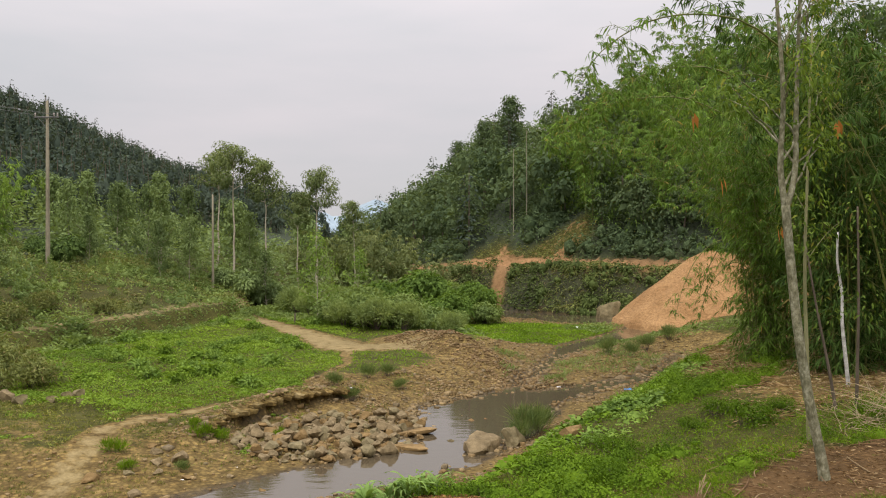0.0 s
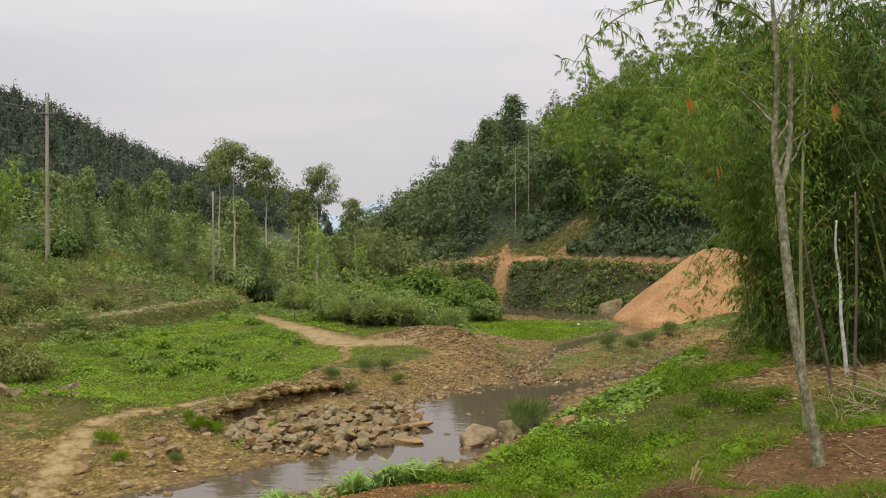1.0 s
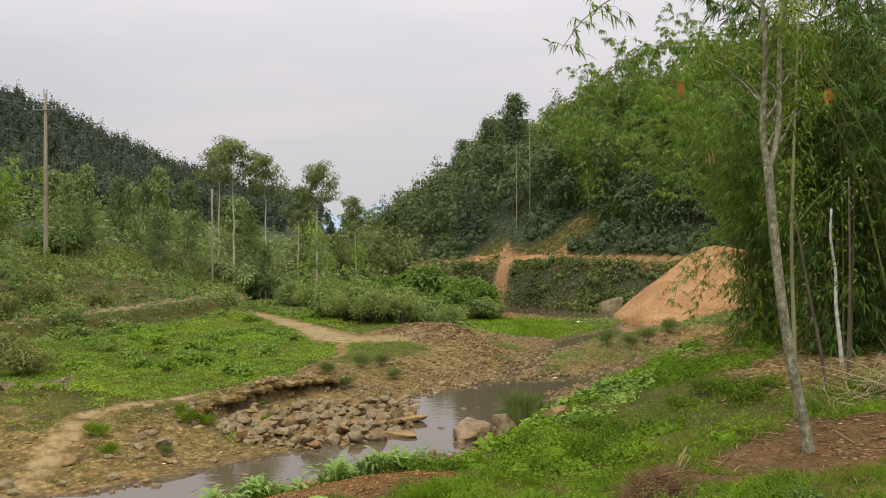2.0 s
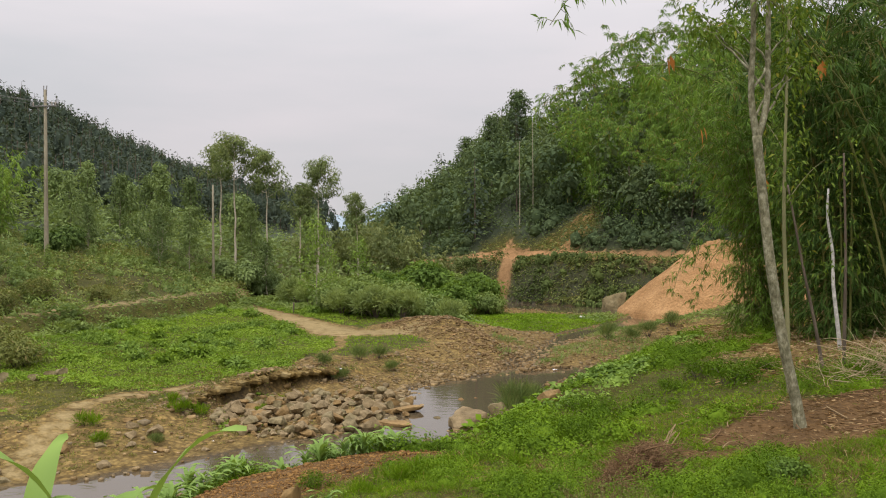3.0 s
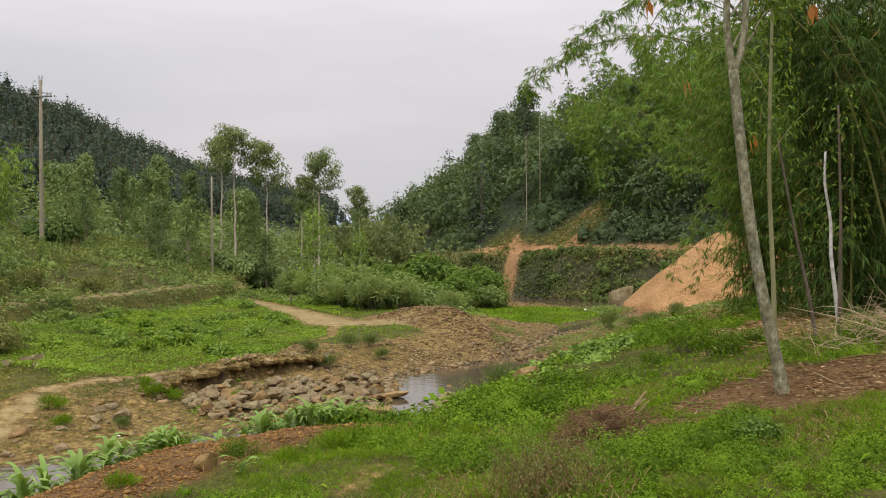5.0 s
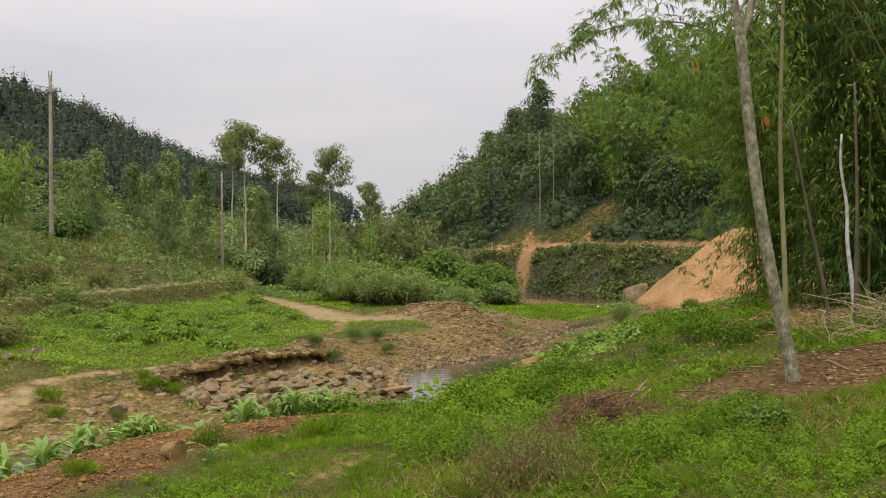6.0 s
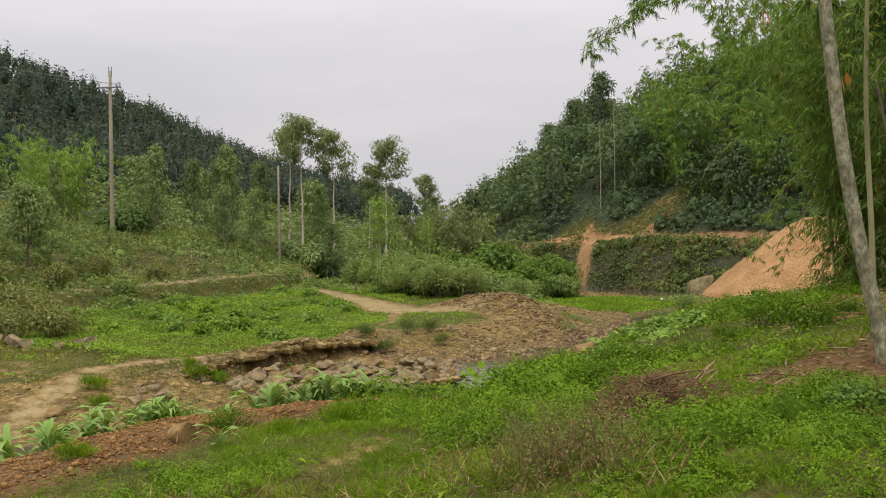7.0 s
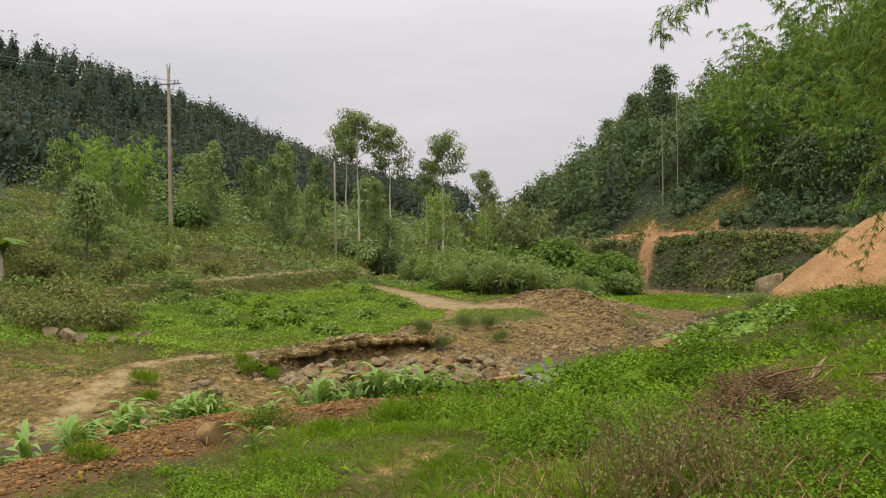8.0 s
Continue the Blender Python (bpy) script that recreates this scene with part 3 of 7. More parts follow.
def covers(x, y):
    """How far each kind of cover holds at a place: bare soil, red clay, orange soil, wet bank with painted shade under
    the cut, woods.
    """
    x, y = np.asarray(x, float), np.asarray(y, float)
    ds = np.full(x.shape, 1e3)
    for line in (STREAM, BROOK, POND):
        dd, _, w = along(line, x, y)
        ds = np.minimum(ds, dd - w)
    dt, st, _ = along(TERRACE, x, y)
    dt = np.where(st > 0, dt, -dt)
    bare = smooth(5.2, 2.6, ds) * smooth(-0.6, -1.8, dt)
    d, _, w = along(PATH, x, y)
    bare = np.maximum(bare, smooth(1.35, 0.75, d / w))
    d, _, w = along(TRAIL, x, y)
    bare = np.maximum(bare, smooth(1.5, 0.7, d / w))
    trail = 0.54 * smooth(1.7, 0.3, d / w) * (w > 0.25)
    dp, _, wp = along(PATH, x, y)
    trail = np.maximum(trail, 0.66 * smooth(1.3, 0.5, dp / wp))
    # trodden, stony ground between the trail and the stream
    bare = np.maximum(bare, 0.5 * smooth(0.2, 1.2, x + 9.6) * smooth(26.5, 22.5, y) * (x < -3) * smooth(-1.0, -2.0, dt))
    bare = np.maximum(bare, 0.55 * smooth(-8.5, -11, x) * smooth(26, 22, y) * (x > -22) * (y > 8))
    d, _, v = along(CUT, x, y)
    bare = np.maximum(bare, smooth(1.3, 0.5, d))
    d, _, v = along(MOUND, x, y)
    bare = np.maximum(bare, smooth(2.6, 1.8, d))
    bare = np.maximum(bare, 0.9 * smooth(1.6, 0.9, np.hypot(x + 4.0, (y - 31.0) * 0.6)))
    meadow = smooth(7.0, 5.0, np.hypot((x - 5.0) * 0.85, y - 53.5)) * smooth(0.0, 0.5, ds)
    bare = bare * (1 - meadow)
    # litter under the bamboo
    litter = smooth(0.0, 1.0, dt) * smooth(15.6, 17.2, y + 0.12 * x) * smooth(5.0, 6.6, x - 0.1 * (y - 15) + 0.8 * fbm(x, y, 1.6, 2, 98)) * (y < 45)
    bare = np.maximum(bare, 0.72 * litter)
    bare = np.maximum(bare, 0.52 * smooth(0.42, 0.08, np.abs(along([(0.2, 6.5, 0), (0.6, 9.2, 0), (1.3, 11.2, 0)], x, y)[0])))
    d, _, w = along(CLAY_STRIP, x, y)
    red = smooth(1.3, 0.8, d / w)
    red = np.maximum(red, 0.9 * smooth(2.3, 1.4, np.hypot((x - 6.4) * 0.75, (y - 11.4) * 1.35) + 0.9 * fbm(x, y, 0.9, 3, 97)))
    dr, sr, _ = along(RIGHT_FOOT, x, y)
    dr = np.where(sr < 0, dr, -dr)
    orange = smooth(1.7, 2.3, dr) * smooth(6.0, 4.9, dr) * 0.66
    ramp = smooth(1.2, 0.5, along([(3.9, 74.6, 0), (5.1, 77.0, 0), (6.4, 79.4, 0)], x, y)[0])
    orange = np.maximum(orange, 0.8 * ramp)
    orange = np.maximum(orange, 0.3 * smooth(2.2, 1.0, along(MOUND, x, y)[0]))
    scar = smooth(3.4, 1.4, along(SCAR, x, y)[0] + 1.6 * fbm(x, y, 2.5, 2, 35))
    orange = np.maximum(orange, (0.34 + 0.3 * smooth(0.0, 0.2, fbm(x, y, 2.2, 2, 36))) * scar)
    dl, sl, _ = along(LEFT_FOOT, x, y)
    dl = np.where(sl < 0, dl, -dl)
    trail = np.maximum(trail, 0.58 * smooth(0.5, 0.9, dl) * smooth(2.3, 1.7, dl) * (y > 31) * (y < 53))
    wet_or_shaded = smooth(0.55, 0.05, ds) * smooth(0.5, -0.5, dt)
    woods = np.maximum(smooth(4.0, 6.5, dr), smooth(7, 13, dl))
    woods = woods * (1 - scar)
    # shade below the overhanging lip, painted in through the same mask
    wet_or_shaded = np.maximum(wet_or_shaded, 0.8 * smooth(0.6, 0.2, along(CUT, x, y)[0]) * (along(CUT, x, y)[1] > 0) * (along(CUT, x, y)[2] > 0.3))
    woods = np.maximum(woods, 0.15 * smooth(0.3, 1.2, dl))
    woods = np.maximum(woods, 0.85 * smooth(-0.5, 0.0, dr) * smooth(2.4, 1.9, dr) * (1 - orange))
    return {"bare": bare, "red": red, "orange": orange, "wet_or_shaded": wet_or_shaded, "woods": woods, "trail": trail, "ds": ds, "dt": dt, "dl": dl, "dr": dr, "meadow": meadow, "scar": scar, "ramp": ramp}


def spaced(lo, hi, fine, a, b, grow):
    """Coordinates with an even fine spacing from a to b, growing outwards to lo and hi."""
    mid = list(np.arange(a, b + fine * 0.5, fine))
    step, v = fine, mid[-1]
    while v < hi:
        step *= grow
        v += step
        mid.append(v)
    step, v = fine, mid[0]
    while v > lo:
        step *= grow
        v -= step
        mid.insert(0, v)
    return np.array(mid)


def build_ground():
    xs = spaced(-1800, 1800, 0.25, -10.0, 8.0, 1.07)
    near = np.arange(7.0, 32.0, 0.25)
    ys = np.concatenate([spaced(-1500, 7.0, 0.25, 7.0, 7.1, 1.045)[:-1], near, spaced(32.0, 2400, 0.65, 32.0, 90.0, 1.06)])
    gx, gy = np.meshgrid(xs, ys)
    fx, fy = gx.ravel(), gy.ravel()
    z = height(fx, fy)
    far = np.maximum(np.abs(fx) / 700, np.abs(fy) / 700)
    z = z * smooth(1.9, 0.8, far)
    nx, ny = len(xs), len(ys)
    i, j = np.meshgrid(np.arange(nx - 1), np.arange(ny - 1))
    f = np.stack([j * nx + i, j * nx + i + 1, (j + 1) * nx + i + 1, (j + 1) * nx + i], -1).reshape(-1, 4)
    g = Geo().add(np.stack([fx, fy, z], 1), f)
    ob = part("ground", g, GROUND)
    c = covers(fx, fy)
    for name in ("bare", "red", "orange", "wet_or_shaded", "woods", "trail"):
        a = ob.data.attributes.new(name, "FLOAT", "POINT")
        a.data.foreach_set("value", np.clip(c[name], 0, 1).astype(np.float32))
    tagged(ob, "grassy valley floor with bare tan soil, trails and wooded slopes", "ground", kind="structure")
    g = Geo()
    xs, ys = np.linspace(-30, 24, 28), np.linspace(9, 84, 40)
    gx, gy = np.meshgrid(xs, ys)
    nx, ny = len(xs), len(ys)
    i, j = np.meshgrid(np.arange(nx - 1), np.arange(ny - 1))
    f = np.stack([j * nx + i, j * nx + i + 1, (j + 1) * nx + i + 1, (j + 1) * nx + i], -1).reshape(-1, 4)
    g.add(np.stack([gx.ravel(), gy.ravel(), np.zeros(gx.size)], 1), f)
    tagged(part("water", g, WATER), "shallow brown stream water reflecting the grey sky", "stream", kind="structure")


build_ground()


def ground_at(x, y):
    return float(height(np.array([x]), np.array([y]))[0])


def bank_edge():
    """The sod that overhangs the undercut bank."""
    pts, n = [], 170
    line = np.array(CUT)
    seg = np.linspace(0.9, 4.5, n)
    prof = [(-0.9, -0.12), (-0.4, -0.01), (0.0, 0.0), (0.2, -0.02), (0.34, -0.05), (0.31, -0.13), (0.05, -0.19), (-0.30, -0.25), (-0.8, -0.3)]
    for k, u in enumerate(seg):
        i = int(u)
        t = u - i
        a, b = line[i], line[min(i + 1, len(line) - 1)]
        p = a + (b - a) * t
        d = unit(np.array([b[0] - a[0], b[1] - a[1]]))
        rt = np.array([d[1], -d[0]])
        jag = 0.9 * value_noise(np.array(k * 0.07), np.array(3.0), 5) + 0.25 * value_noise(np.array(k * 0.31), np.array(8.0), 6) + 0.75 * value_noise(np.array(k * 0.63), np.array(5.0), 7)
        z = ground_at(p[0] - rt[0] * 0.5, p[1] - rt[1] * 0.5) - 0.01
        for o, dz in prof:
            w = o + (jag * 0.6 if o > 0 else 0.0)
            pts.append((p[0] + rt[0] * w, p[1] + rt[1] * w, z + dz * (0.5 + 0.8 * p[2]) + 0.09 * value_noise(np.array(k * 0.83 + o * 4), np.array(o * 9.0), 9)))
    m = len(prof)
    f = [(k * m + j, k * m + j + 1, (k + 1) * m + j + 1, (k + 1) * m + j) for k in range(n - 1) for j in range(m - 1)]
    ob = part("bank_edge", Geo().add(np.array(pts, float), f), GROUND, soft=False)
    for name, v in (("bare", 1.0), ("trail", 0.42)):
        a = ob.data.attributes.new(name, "FLOAT", "POINT")
        a.data.foreach_set("value", np.full(len(pts), v, np.float32))
    tagged(ob, "ragged overhanging edge of tan soil and roots above the stones", "bank", kind="structure")


bank_edge()


def on_ground(x, y, sink=0.0, turn=0.0, size=1.0):
    return pose(x, y, ground_at(x, y) - sink, 0, 0, turn) @ Matrix.Scale(size, 4)


def strewn(rng, n, x0, x1, y0, y1, density):
    """Places strewn over a stretch, kept where density (of x, y and the covers) is higher than chance."""
    x, y = rng.uniform(x0, x1, n), rng.uniform(y0, y1, n)
    keep = rng.uniform(0, 1, n) < density(x, y, covers(x, y))
    x, y = x[keep], y[keep]
    return x, y, height(x, y)


def backdrop_hill():
    az = np.linspace(-16, 12, 60)
    g = Geo()
    r = 1900.0
    top = 66 + 42 * np.exp(-((az + 4.3) / 1.7) ** 2) + 30 * np.exp(-((az + 12) / 3.5) ** 2) + 4 * np.sin(az * 2.1) + 2 * np.sin(az * 5.3)
    rows = []
    for k, u in enumerate((0.0, 0.55, 0.85, 1.0, 0.9, 0.0)):
        rr = r + 120 * (k - 3)
        rows.append(np.stack([rr * np.sin(np.radians(az)), rr * np.cos(np.radians(az)), u * top - 8 * (k in (0, 5))], 1))
    n = len(az)
    i, j = np.meshgrid(np.arange(n - 1), np.arange(5))
    f = np.stack([j * n + i, j * n + i + 1, (j + 1) * n + i + 1, (j + 1) * n + i], -1).reshape(-1, 4)
    g.add(np.concatenate(rows), f)
    tagged(part("backdrop", g, HAZE_HILL), "distant wooded hill range with haze painted in as pale blue", "hill", kind="structure")


backdrop_hill()


# ---- woods on the hills ----
def core(g, rng, centre, radius, sides=6, rings=4):
    """The dense inner part of a crown or clump: a lumpy closed body."""
    lat = np.linspace(-1.45, 1.45, rings)
    a = np.arange(sides) * 2 * np.pi / sides + rng.uniform(0, 6.28)
    d = np.stack([np.cos(lat)[:, None] * np.cos(a)[None], np.cos(lat)[:, None] * np.sin(a)[None], np.broadcast_to(np.sin(lat)[:, None], (rings, sides))], -1)
    v = np.asarray(centre) + d * np.asarray(radius) * rng.uniform(0.75, 1.2, (rings, sides, 1))
    g.add(v, [(i * sides + j, i * sides + (j + 1) % sides, (i + 1) * sides + (j + 1) % sides, (i + 1) * sides + j) for i in range(rings - 1) for j in range(sides)])


def conifer(g, t, rng, base, h, r, count, leaf):
    """A pine: a straight stem and tiers of spreading boughs up to an uneven top."""
    tube(t, [base, base + np.array([0, 0, h * 0.93])], np.array([0.015, 0.004]) * h, 3)
    low = rng.uniform(0.05, 0.3)
    if count < 200:
        core(g, rng, base + np.array([0, 0, h * (0.42 + 0.5 * low)]), (0.40 * r, 0.40 * r, h * (0.30 - 0.3 * low)), 5, 4)
    u = low + (1 - low) * (1 - np.sqrt(rng.uniform(0, 1, count)) * rng.uniform(0.9, 1.0))
    tier = np.floor(u * 9)
    u = np.minimum((tier + 0.15 + rng.uniform(0, 0.6, count)) / 9, 1.0)
    ang = np.floor(rng.uniform(0, 6, count)) * 1.047 + tier * 2.4 + rng.normal(0, 0.28, count)
    reach = 0.75 + 0.35 * np.sin(tier * 3.7 + rng.uniform(0, 6.28)) * np.sin(ang * 2 + tier)
    rad = r * np.clip(1.04 - u, 0.05, 1) ** 0.62 * reach * rng.uniform(0.1, 1.0, count) ** 0.55
    out = np.stack([np.cos(ang), np.sin(ang), np.zeros(count)], 1)
    p = base + out * rad[:, None] + np.stack([0 * u, 0 * u, u * h - 0.18 * rad], 1)
    facing = outward(out * 0.45, rng, 0.8, 0.35)
    way = tangent(out + rng.normal(0, 0.45, (count, 3)), facing)
    s = rng.uniform(0.7, 1.35, count)
    leaves(g, p, way, leaf * s, leaf * 0.62 * s, rng, 0.18, facing=facing)


def roundtree(g, t, rng, base, h, r, count, leaf):
    """A broad tree whose crown is built of several clumps."""
    tube(t, bent(base, base + np.array([0, 0, h * 0.45]), rng.normal(0, 0.1, 3), 3), np.array([0.02, 0.014, 0.006]) * h, 4)
    k = rng.integers(6, 10)
    d = ball_dirs(rng, k)
    c = base + np.array([0, 0, h * 0.52]) + d * np.array([r, r, h * 0.42]) * rng.uniform(0.35, 0.85, (k, 1))
    rad = r * rng.uniform(0.4, 0.75, k)
    clumps(g, rng, c, rad * 0.72, count // 3, leaf * 1.9, leaf * 1.25, 0.2)
    clumps(g, rng, c, rad, count, leaf, leaf * 0.6, 0.25)


def woods(name, label, seed, places, mix, leaf_count, mat_a, mat_b, hrange, spread, leaf):
    """One sheet of far trees: pines and broad trees mixed."""
    rng = np.random.default_rng(seed)
    ga, gb, t = Geo(), Geo(), Geo()
    for x, y, z, k in places:
        base = np.array([x, y, z - 0.3])
        h = rng.uniform(*hrange) * k
        if rng.uniform() < mix:
            conifer(ga, t, rng, base, h * 1.1, h * spread * 0.8, leaf_count, leaf)
        else:
            roundtree(gb, t, rng, base, h * 0.9, h * spread, leaf_count, leaf * 0.9)
    top = holder(name, Matrix())
    tagged(top, label, "woods", kind="stuff")
    part("pine_crowns", ga, mat_a, top)
    part("broad_crowns", gb, mat_b, top)
    part("stems", t, BARK_DARK, top)


def hill_places(seed, n, x0, x1, y0, y1, test, gap):
    rng = np.random.default_rng(seed)
    x, y = rng.uniform(x0, x1, n), rng.uniform(y0, y1, n)
    keep = test(x, y)
    x, y = x[keep], y[keep]
    taken, out = set(), []
    for a, b in zip(x, y):
        cell = (round(a / gap), round(b / gap))
        if cell not in taken:
            taken.add(cell)
            out.append((a, b))
    z = height(np.array([p[0] for p in out]), np.array([p[1] for p in out]))
    return [(a, b, c, 1.0) for (a, b), c in zip(out, z)]


def left_wood(x, y):
    d, s, _ = along(LEFT_FOOT, x, y)
    rd, rs, _ = along(LEFT_RIDGE, x, y)
    az = np.degrees(np.arctan2(x, y))
    return (s < 0) & (d > 24) & ((rs > 0) | (rd < 10)) & (az > -43) & (az < 3) & (rd < 95)


def right_wood(x, y):
    d, s, _ = along(RIGHT_FOOT, x, y)
    rd, rs, _ = along(RIGHT_RIDGE, x, y)
    az = np.degrees(np.arctan2(x, y))
    return (s < 0) & (d > 6.0) & (along(SCAR, x, y)[0] > 3.6) & (rd < 75) & ((rs > 0) | (rd < 12)) & (az > -5) & (az < 29) & ((az < 13) | (np.floor(x * 3) % 2 == 0))


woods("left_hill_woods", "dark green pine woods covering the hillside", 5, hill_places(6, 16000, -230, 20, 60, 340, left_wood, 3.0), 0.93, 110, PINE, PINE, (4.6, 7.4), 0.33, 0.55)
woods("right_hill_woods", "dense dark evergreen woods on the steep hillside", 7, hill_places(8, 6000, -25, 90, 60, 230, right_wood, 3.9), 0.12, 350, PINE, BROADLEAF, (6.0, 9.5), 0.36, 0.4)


# ---- rocks ----
def rock_mesh(name, mat, seed, sx, sy, sz, rough=0.26, level=2):
    """A worn boulder: a ball cut by a few random planes and roughened."""
    rng = np.random.default_rng(seed)
    bm = bmesh.new()
    bmesh.ops.create_icosphere(bm, subdivisions=level, radius=1.0)
    planes = [(unit(rng.normal(size=3)), rng.uniform(0.42, 0.78)) for _ in range(11)]
    off = Vector(rng.uniform(-50, 50, 3))
    for v in bm.verts:
        p = np.array(v.co)
        for n, d in planes:
            over = p @ n - d
            if over > 0:
                p = p - n * over * 0.97
        p = p * (1 + rough * noise.noise(Vector(p) * 1.3 + off) + 0.35 * rough * noise.noise(Vector(p) * 3.7 + off))
        v.co = Vector(p * np.array([sx, sy, sz]))
    me = bpy.data.meshes.new(name)
    bm.to_mesh(me)
    bm.free()
    me.materials.append(mat)
    return me


def put_rock(me, x, y, z, turn, size, label, group="stones of the stream"):
    ob = new("rock", me)
    ob.matrix_basis = pose(x, y, z, random.uniform(-8, 8), random.uniform(-8, 8), turn) @ Matrix.Scale(size, 4)
    return tagged(ob, label, "rock", group)


def build_rocks():
    rng = np.random.default_rng(21)
    kinds = []
    for k in range(12):
        mat = (ROCK, ROCK_GREY, ROCK, ROCK_BROWN)[k % 4]
        kinds.append((rock_mesh("rock", mat, 100 + k, rng.uniform(0.48, 0.62), rng.uniform(0.36, 0.5), rng.uniform(0.28, 0.42)), ("tan", "grey", "tan", "brown")[k % 4]))
    spots = []
    tries = 0
    while len(spots) < 210 and tries < 9000:
        tries += 1
        x, y = rng.uniform(-6.0, -0.4), rng.uniform(21.2, 28.4)
        u, v = (x + 3.1) / 2.75, (y - 24.6 - 0.35 * (x + 3)) / 2.5
        if u * u + v * v > 1:
            continue
        big = rng.uniform(0.24, 0.74) * (1.0 - 0.35 * (u * u + v * v)) * (1.45 if rng.uniform() < 0.14 else 1.0)
        if any((x - a) ** 2 + (y - b) ** 2 < (0.31 * (big + c)) ** 2 for a, b, c in spots):
            continue
        spots.append((x, y, big))
    for x, y, s in spots:
        me, tone = kinds[rng.integers(len(kinds))]
        put_rock(me, x, y, ground_at(x, y) + 0.16 * s, rng.uniform(0, 360), s, f"weathered {tone} boulder in the heap beside the stream")
    # a second layer on the heap
    for k in range(45):
        x, y, s = spots[rng.integers(len(spots))]
        me, tone = kinds[rng.integers(len(kinds))]
        x, y = x + rng.uniform(-0.3, 0.3), y + rng.uniform(-0.3, 0.3)
        put_rock(me, x, y, ground_at(x, y) + 0.22, rng.uniform(0, 360), rng.uniform(0.3, 0.6), f"weathered {tone} boulder on top of the stone heap")
    # stones along the left bank
    bank = [(-7.1, 20.9, 0.42), (-6.7, 21.3, 0.62), (-7.4, 21.6, 0.4), (-7.8, 20.6, 0.4), (-6.2, 20.2, 0.35), (-8.2, 19.6, 0.5), (-7.0, 19.0, 0.42), (-9.0, 18.2, 0.45), (-9.8, 17.4, 0.5), (-10.5, 18.6, 0.4), (-8.6, 17.9, 0.34), (-5.2, 20.6, 0.26), (-7.6, 22.0, 0.3), (-6.4, 20.9, 0.3), (-6.9, 20.4, 0.34), (-7.5, 20.1, 0.3),
            (-8.9, 16.9, 0.5), (-9.4, 16.2, 0.42), (-10.4, 16.6, 0.5), (-7.9, 18.5, 0.3)]
    for x, y, s in bank:
        me, tone = kinds[rng.integers(len(kinds))]
        put_rock(me, x, y, ground_at(x, y) + 0.06 * s, rng.uniform(0, 360), s, f"{tone} stone half sunk in the gravel bank")
    for x, y, s in [(0.2, 24.6, 0.3), (-0.4, 20.9, 0.28), (0.9, 27.4, 0.35), (1.4, 27.7, 0.28), (0.6, 28.2, 0.3), (-4.2, 19.6, 0.3), (-4.6, 19.4, 0.24), (-0.6, 24.0, 0.3), (0.1, 22.0, 0.22), (2.6, 29.4, 0.3), (3.3, 29.9, 0.26), (-2.2, 20.1, 0.22)]:
        me, tone = kinds[rng.integers(len(kinds))]
        put_rock(me, x, y, max(ground_at(x, y), -0.06) + 0.01, rng.uniform(0, 360), s, f"wet {tone} stone standing in the shallow water")
    for x, y, s in [(8.6, 36.5, 0.7), (9.4, 37.2, 0.8), (9.9, 36.2, 0.6), (8.8, 38.0, 0.6), (10.6, 37.0, 0.7), (9.2, 35.4, 0.5), (11.0, 38.4, 0.9), (7.6, 36.0, 0.6), (8.0, 37.3, 0.5), (11.2, 40.2, 0.6), (10.2, 41.0, 0.5), (12.0, 42.0, 0.7)]:
        me, tone = kinds[rng.integers(len(kinds))]
        put_rock(me, x, y, ground_at(x, y) + 0.05 * s, rng.uniform(0, 360), s, f"{tone} rock on the gravel bar of the stream")
    big = rock_mesh("rock", ROCK, 311, 0.9, 0.7, 0.55, 0.3, 3)
    put_rock(big, 1.15, 23.5, 0.12, 60, 0.85, "large pale tan boulder at the water's edge")
    put_rock(rock_mesh("rock", ROCK_GREY, 301, 0.5, 0.42, 0.4, 0.25, 3), 2.0, 23.8, 0.25, 70, 0.9, "grey boulder leaning on a larger tan one")
    slab = rock_mesh("rock", ROCK_BROWN, 302, 0.85, 0.5, 0.14, 0.15, 3)
    put_rock(slab, -0.95, 25.4, 0.06, 15, 0.9, "flat reddish brown slab at the water's edge")
    put_rock(slab, -1.0, 23.6, 0.05, -20, 0.75, "flat reddish brown slab below the stone heap")
    put_rock(slab, -4.9, 22.4, 0.2, 8, 0.75, "flat dark slab lying on the mud bank")
    for x, y, s in ((-1.0, 27.0, 0.62), (-1.3, 26.7, 0.45)):
        put_rock(kinds[0][0], x, y, ground_at(x, y) + 0.08, 10, s, "smooth rounded tan stone on the gravel")
    for x, y, s, t in ((-11.75, 27.0, 0.62, 80), (-12.15, 27.1, 0.45, 40), (-12.2, 26.3, 0.5, 0), (-13.6, 26.2, 0.85, 10), (-13.0, 25.8, 0.6, 60), (-11.4, 26.4, 0.35, 30), (-14.6, 26.8, 0.7, 20)):
        put_rock(kinds[0 if s > 0.7 else 1][0], x, y, ground_at(x, y) + 0.16 * s, t, s, "pale rounded boulder beside the scrub", "boulders by the scrub")
    put_rock(rock_mesh("rock", ROCK_BROWN, 303, 0.16, 0.13, 0.13, 0.08, 3), -1.05, 9.95, ground_at(-1.05, 9.95) + 0.05, 0, 1.0, "rounded brown boulder between grass and tilled clay", "")
    put_rock(kinds[3][0], 0.66, 10.7, ground_at(0.66, 10.7) + 0.03, 0, 0.13, "small ochre stone in the grass", "")
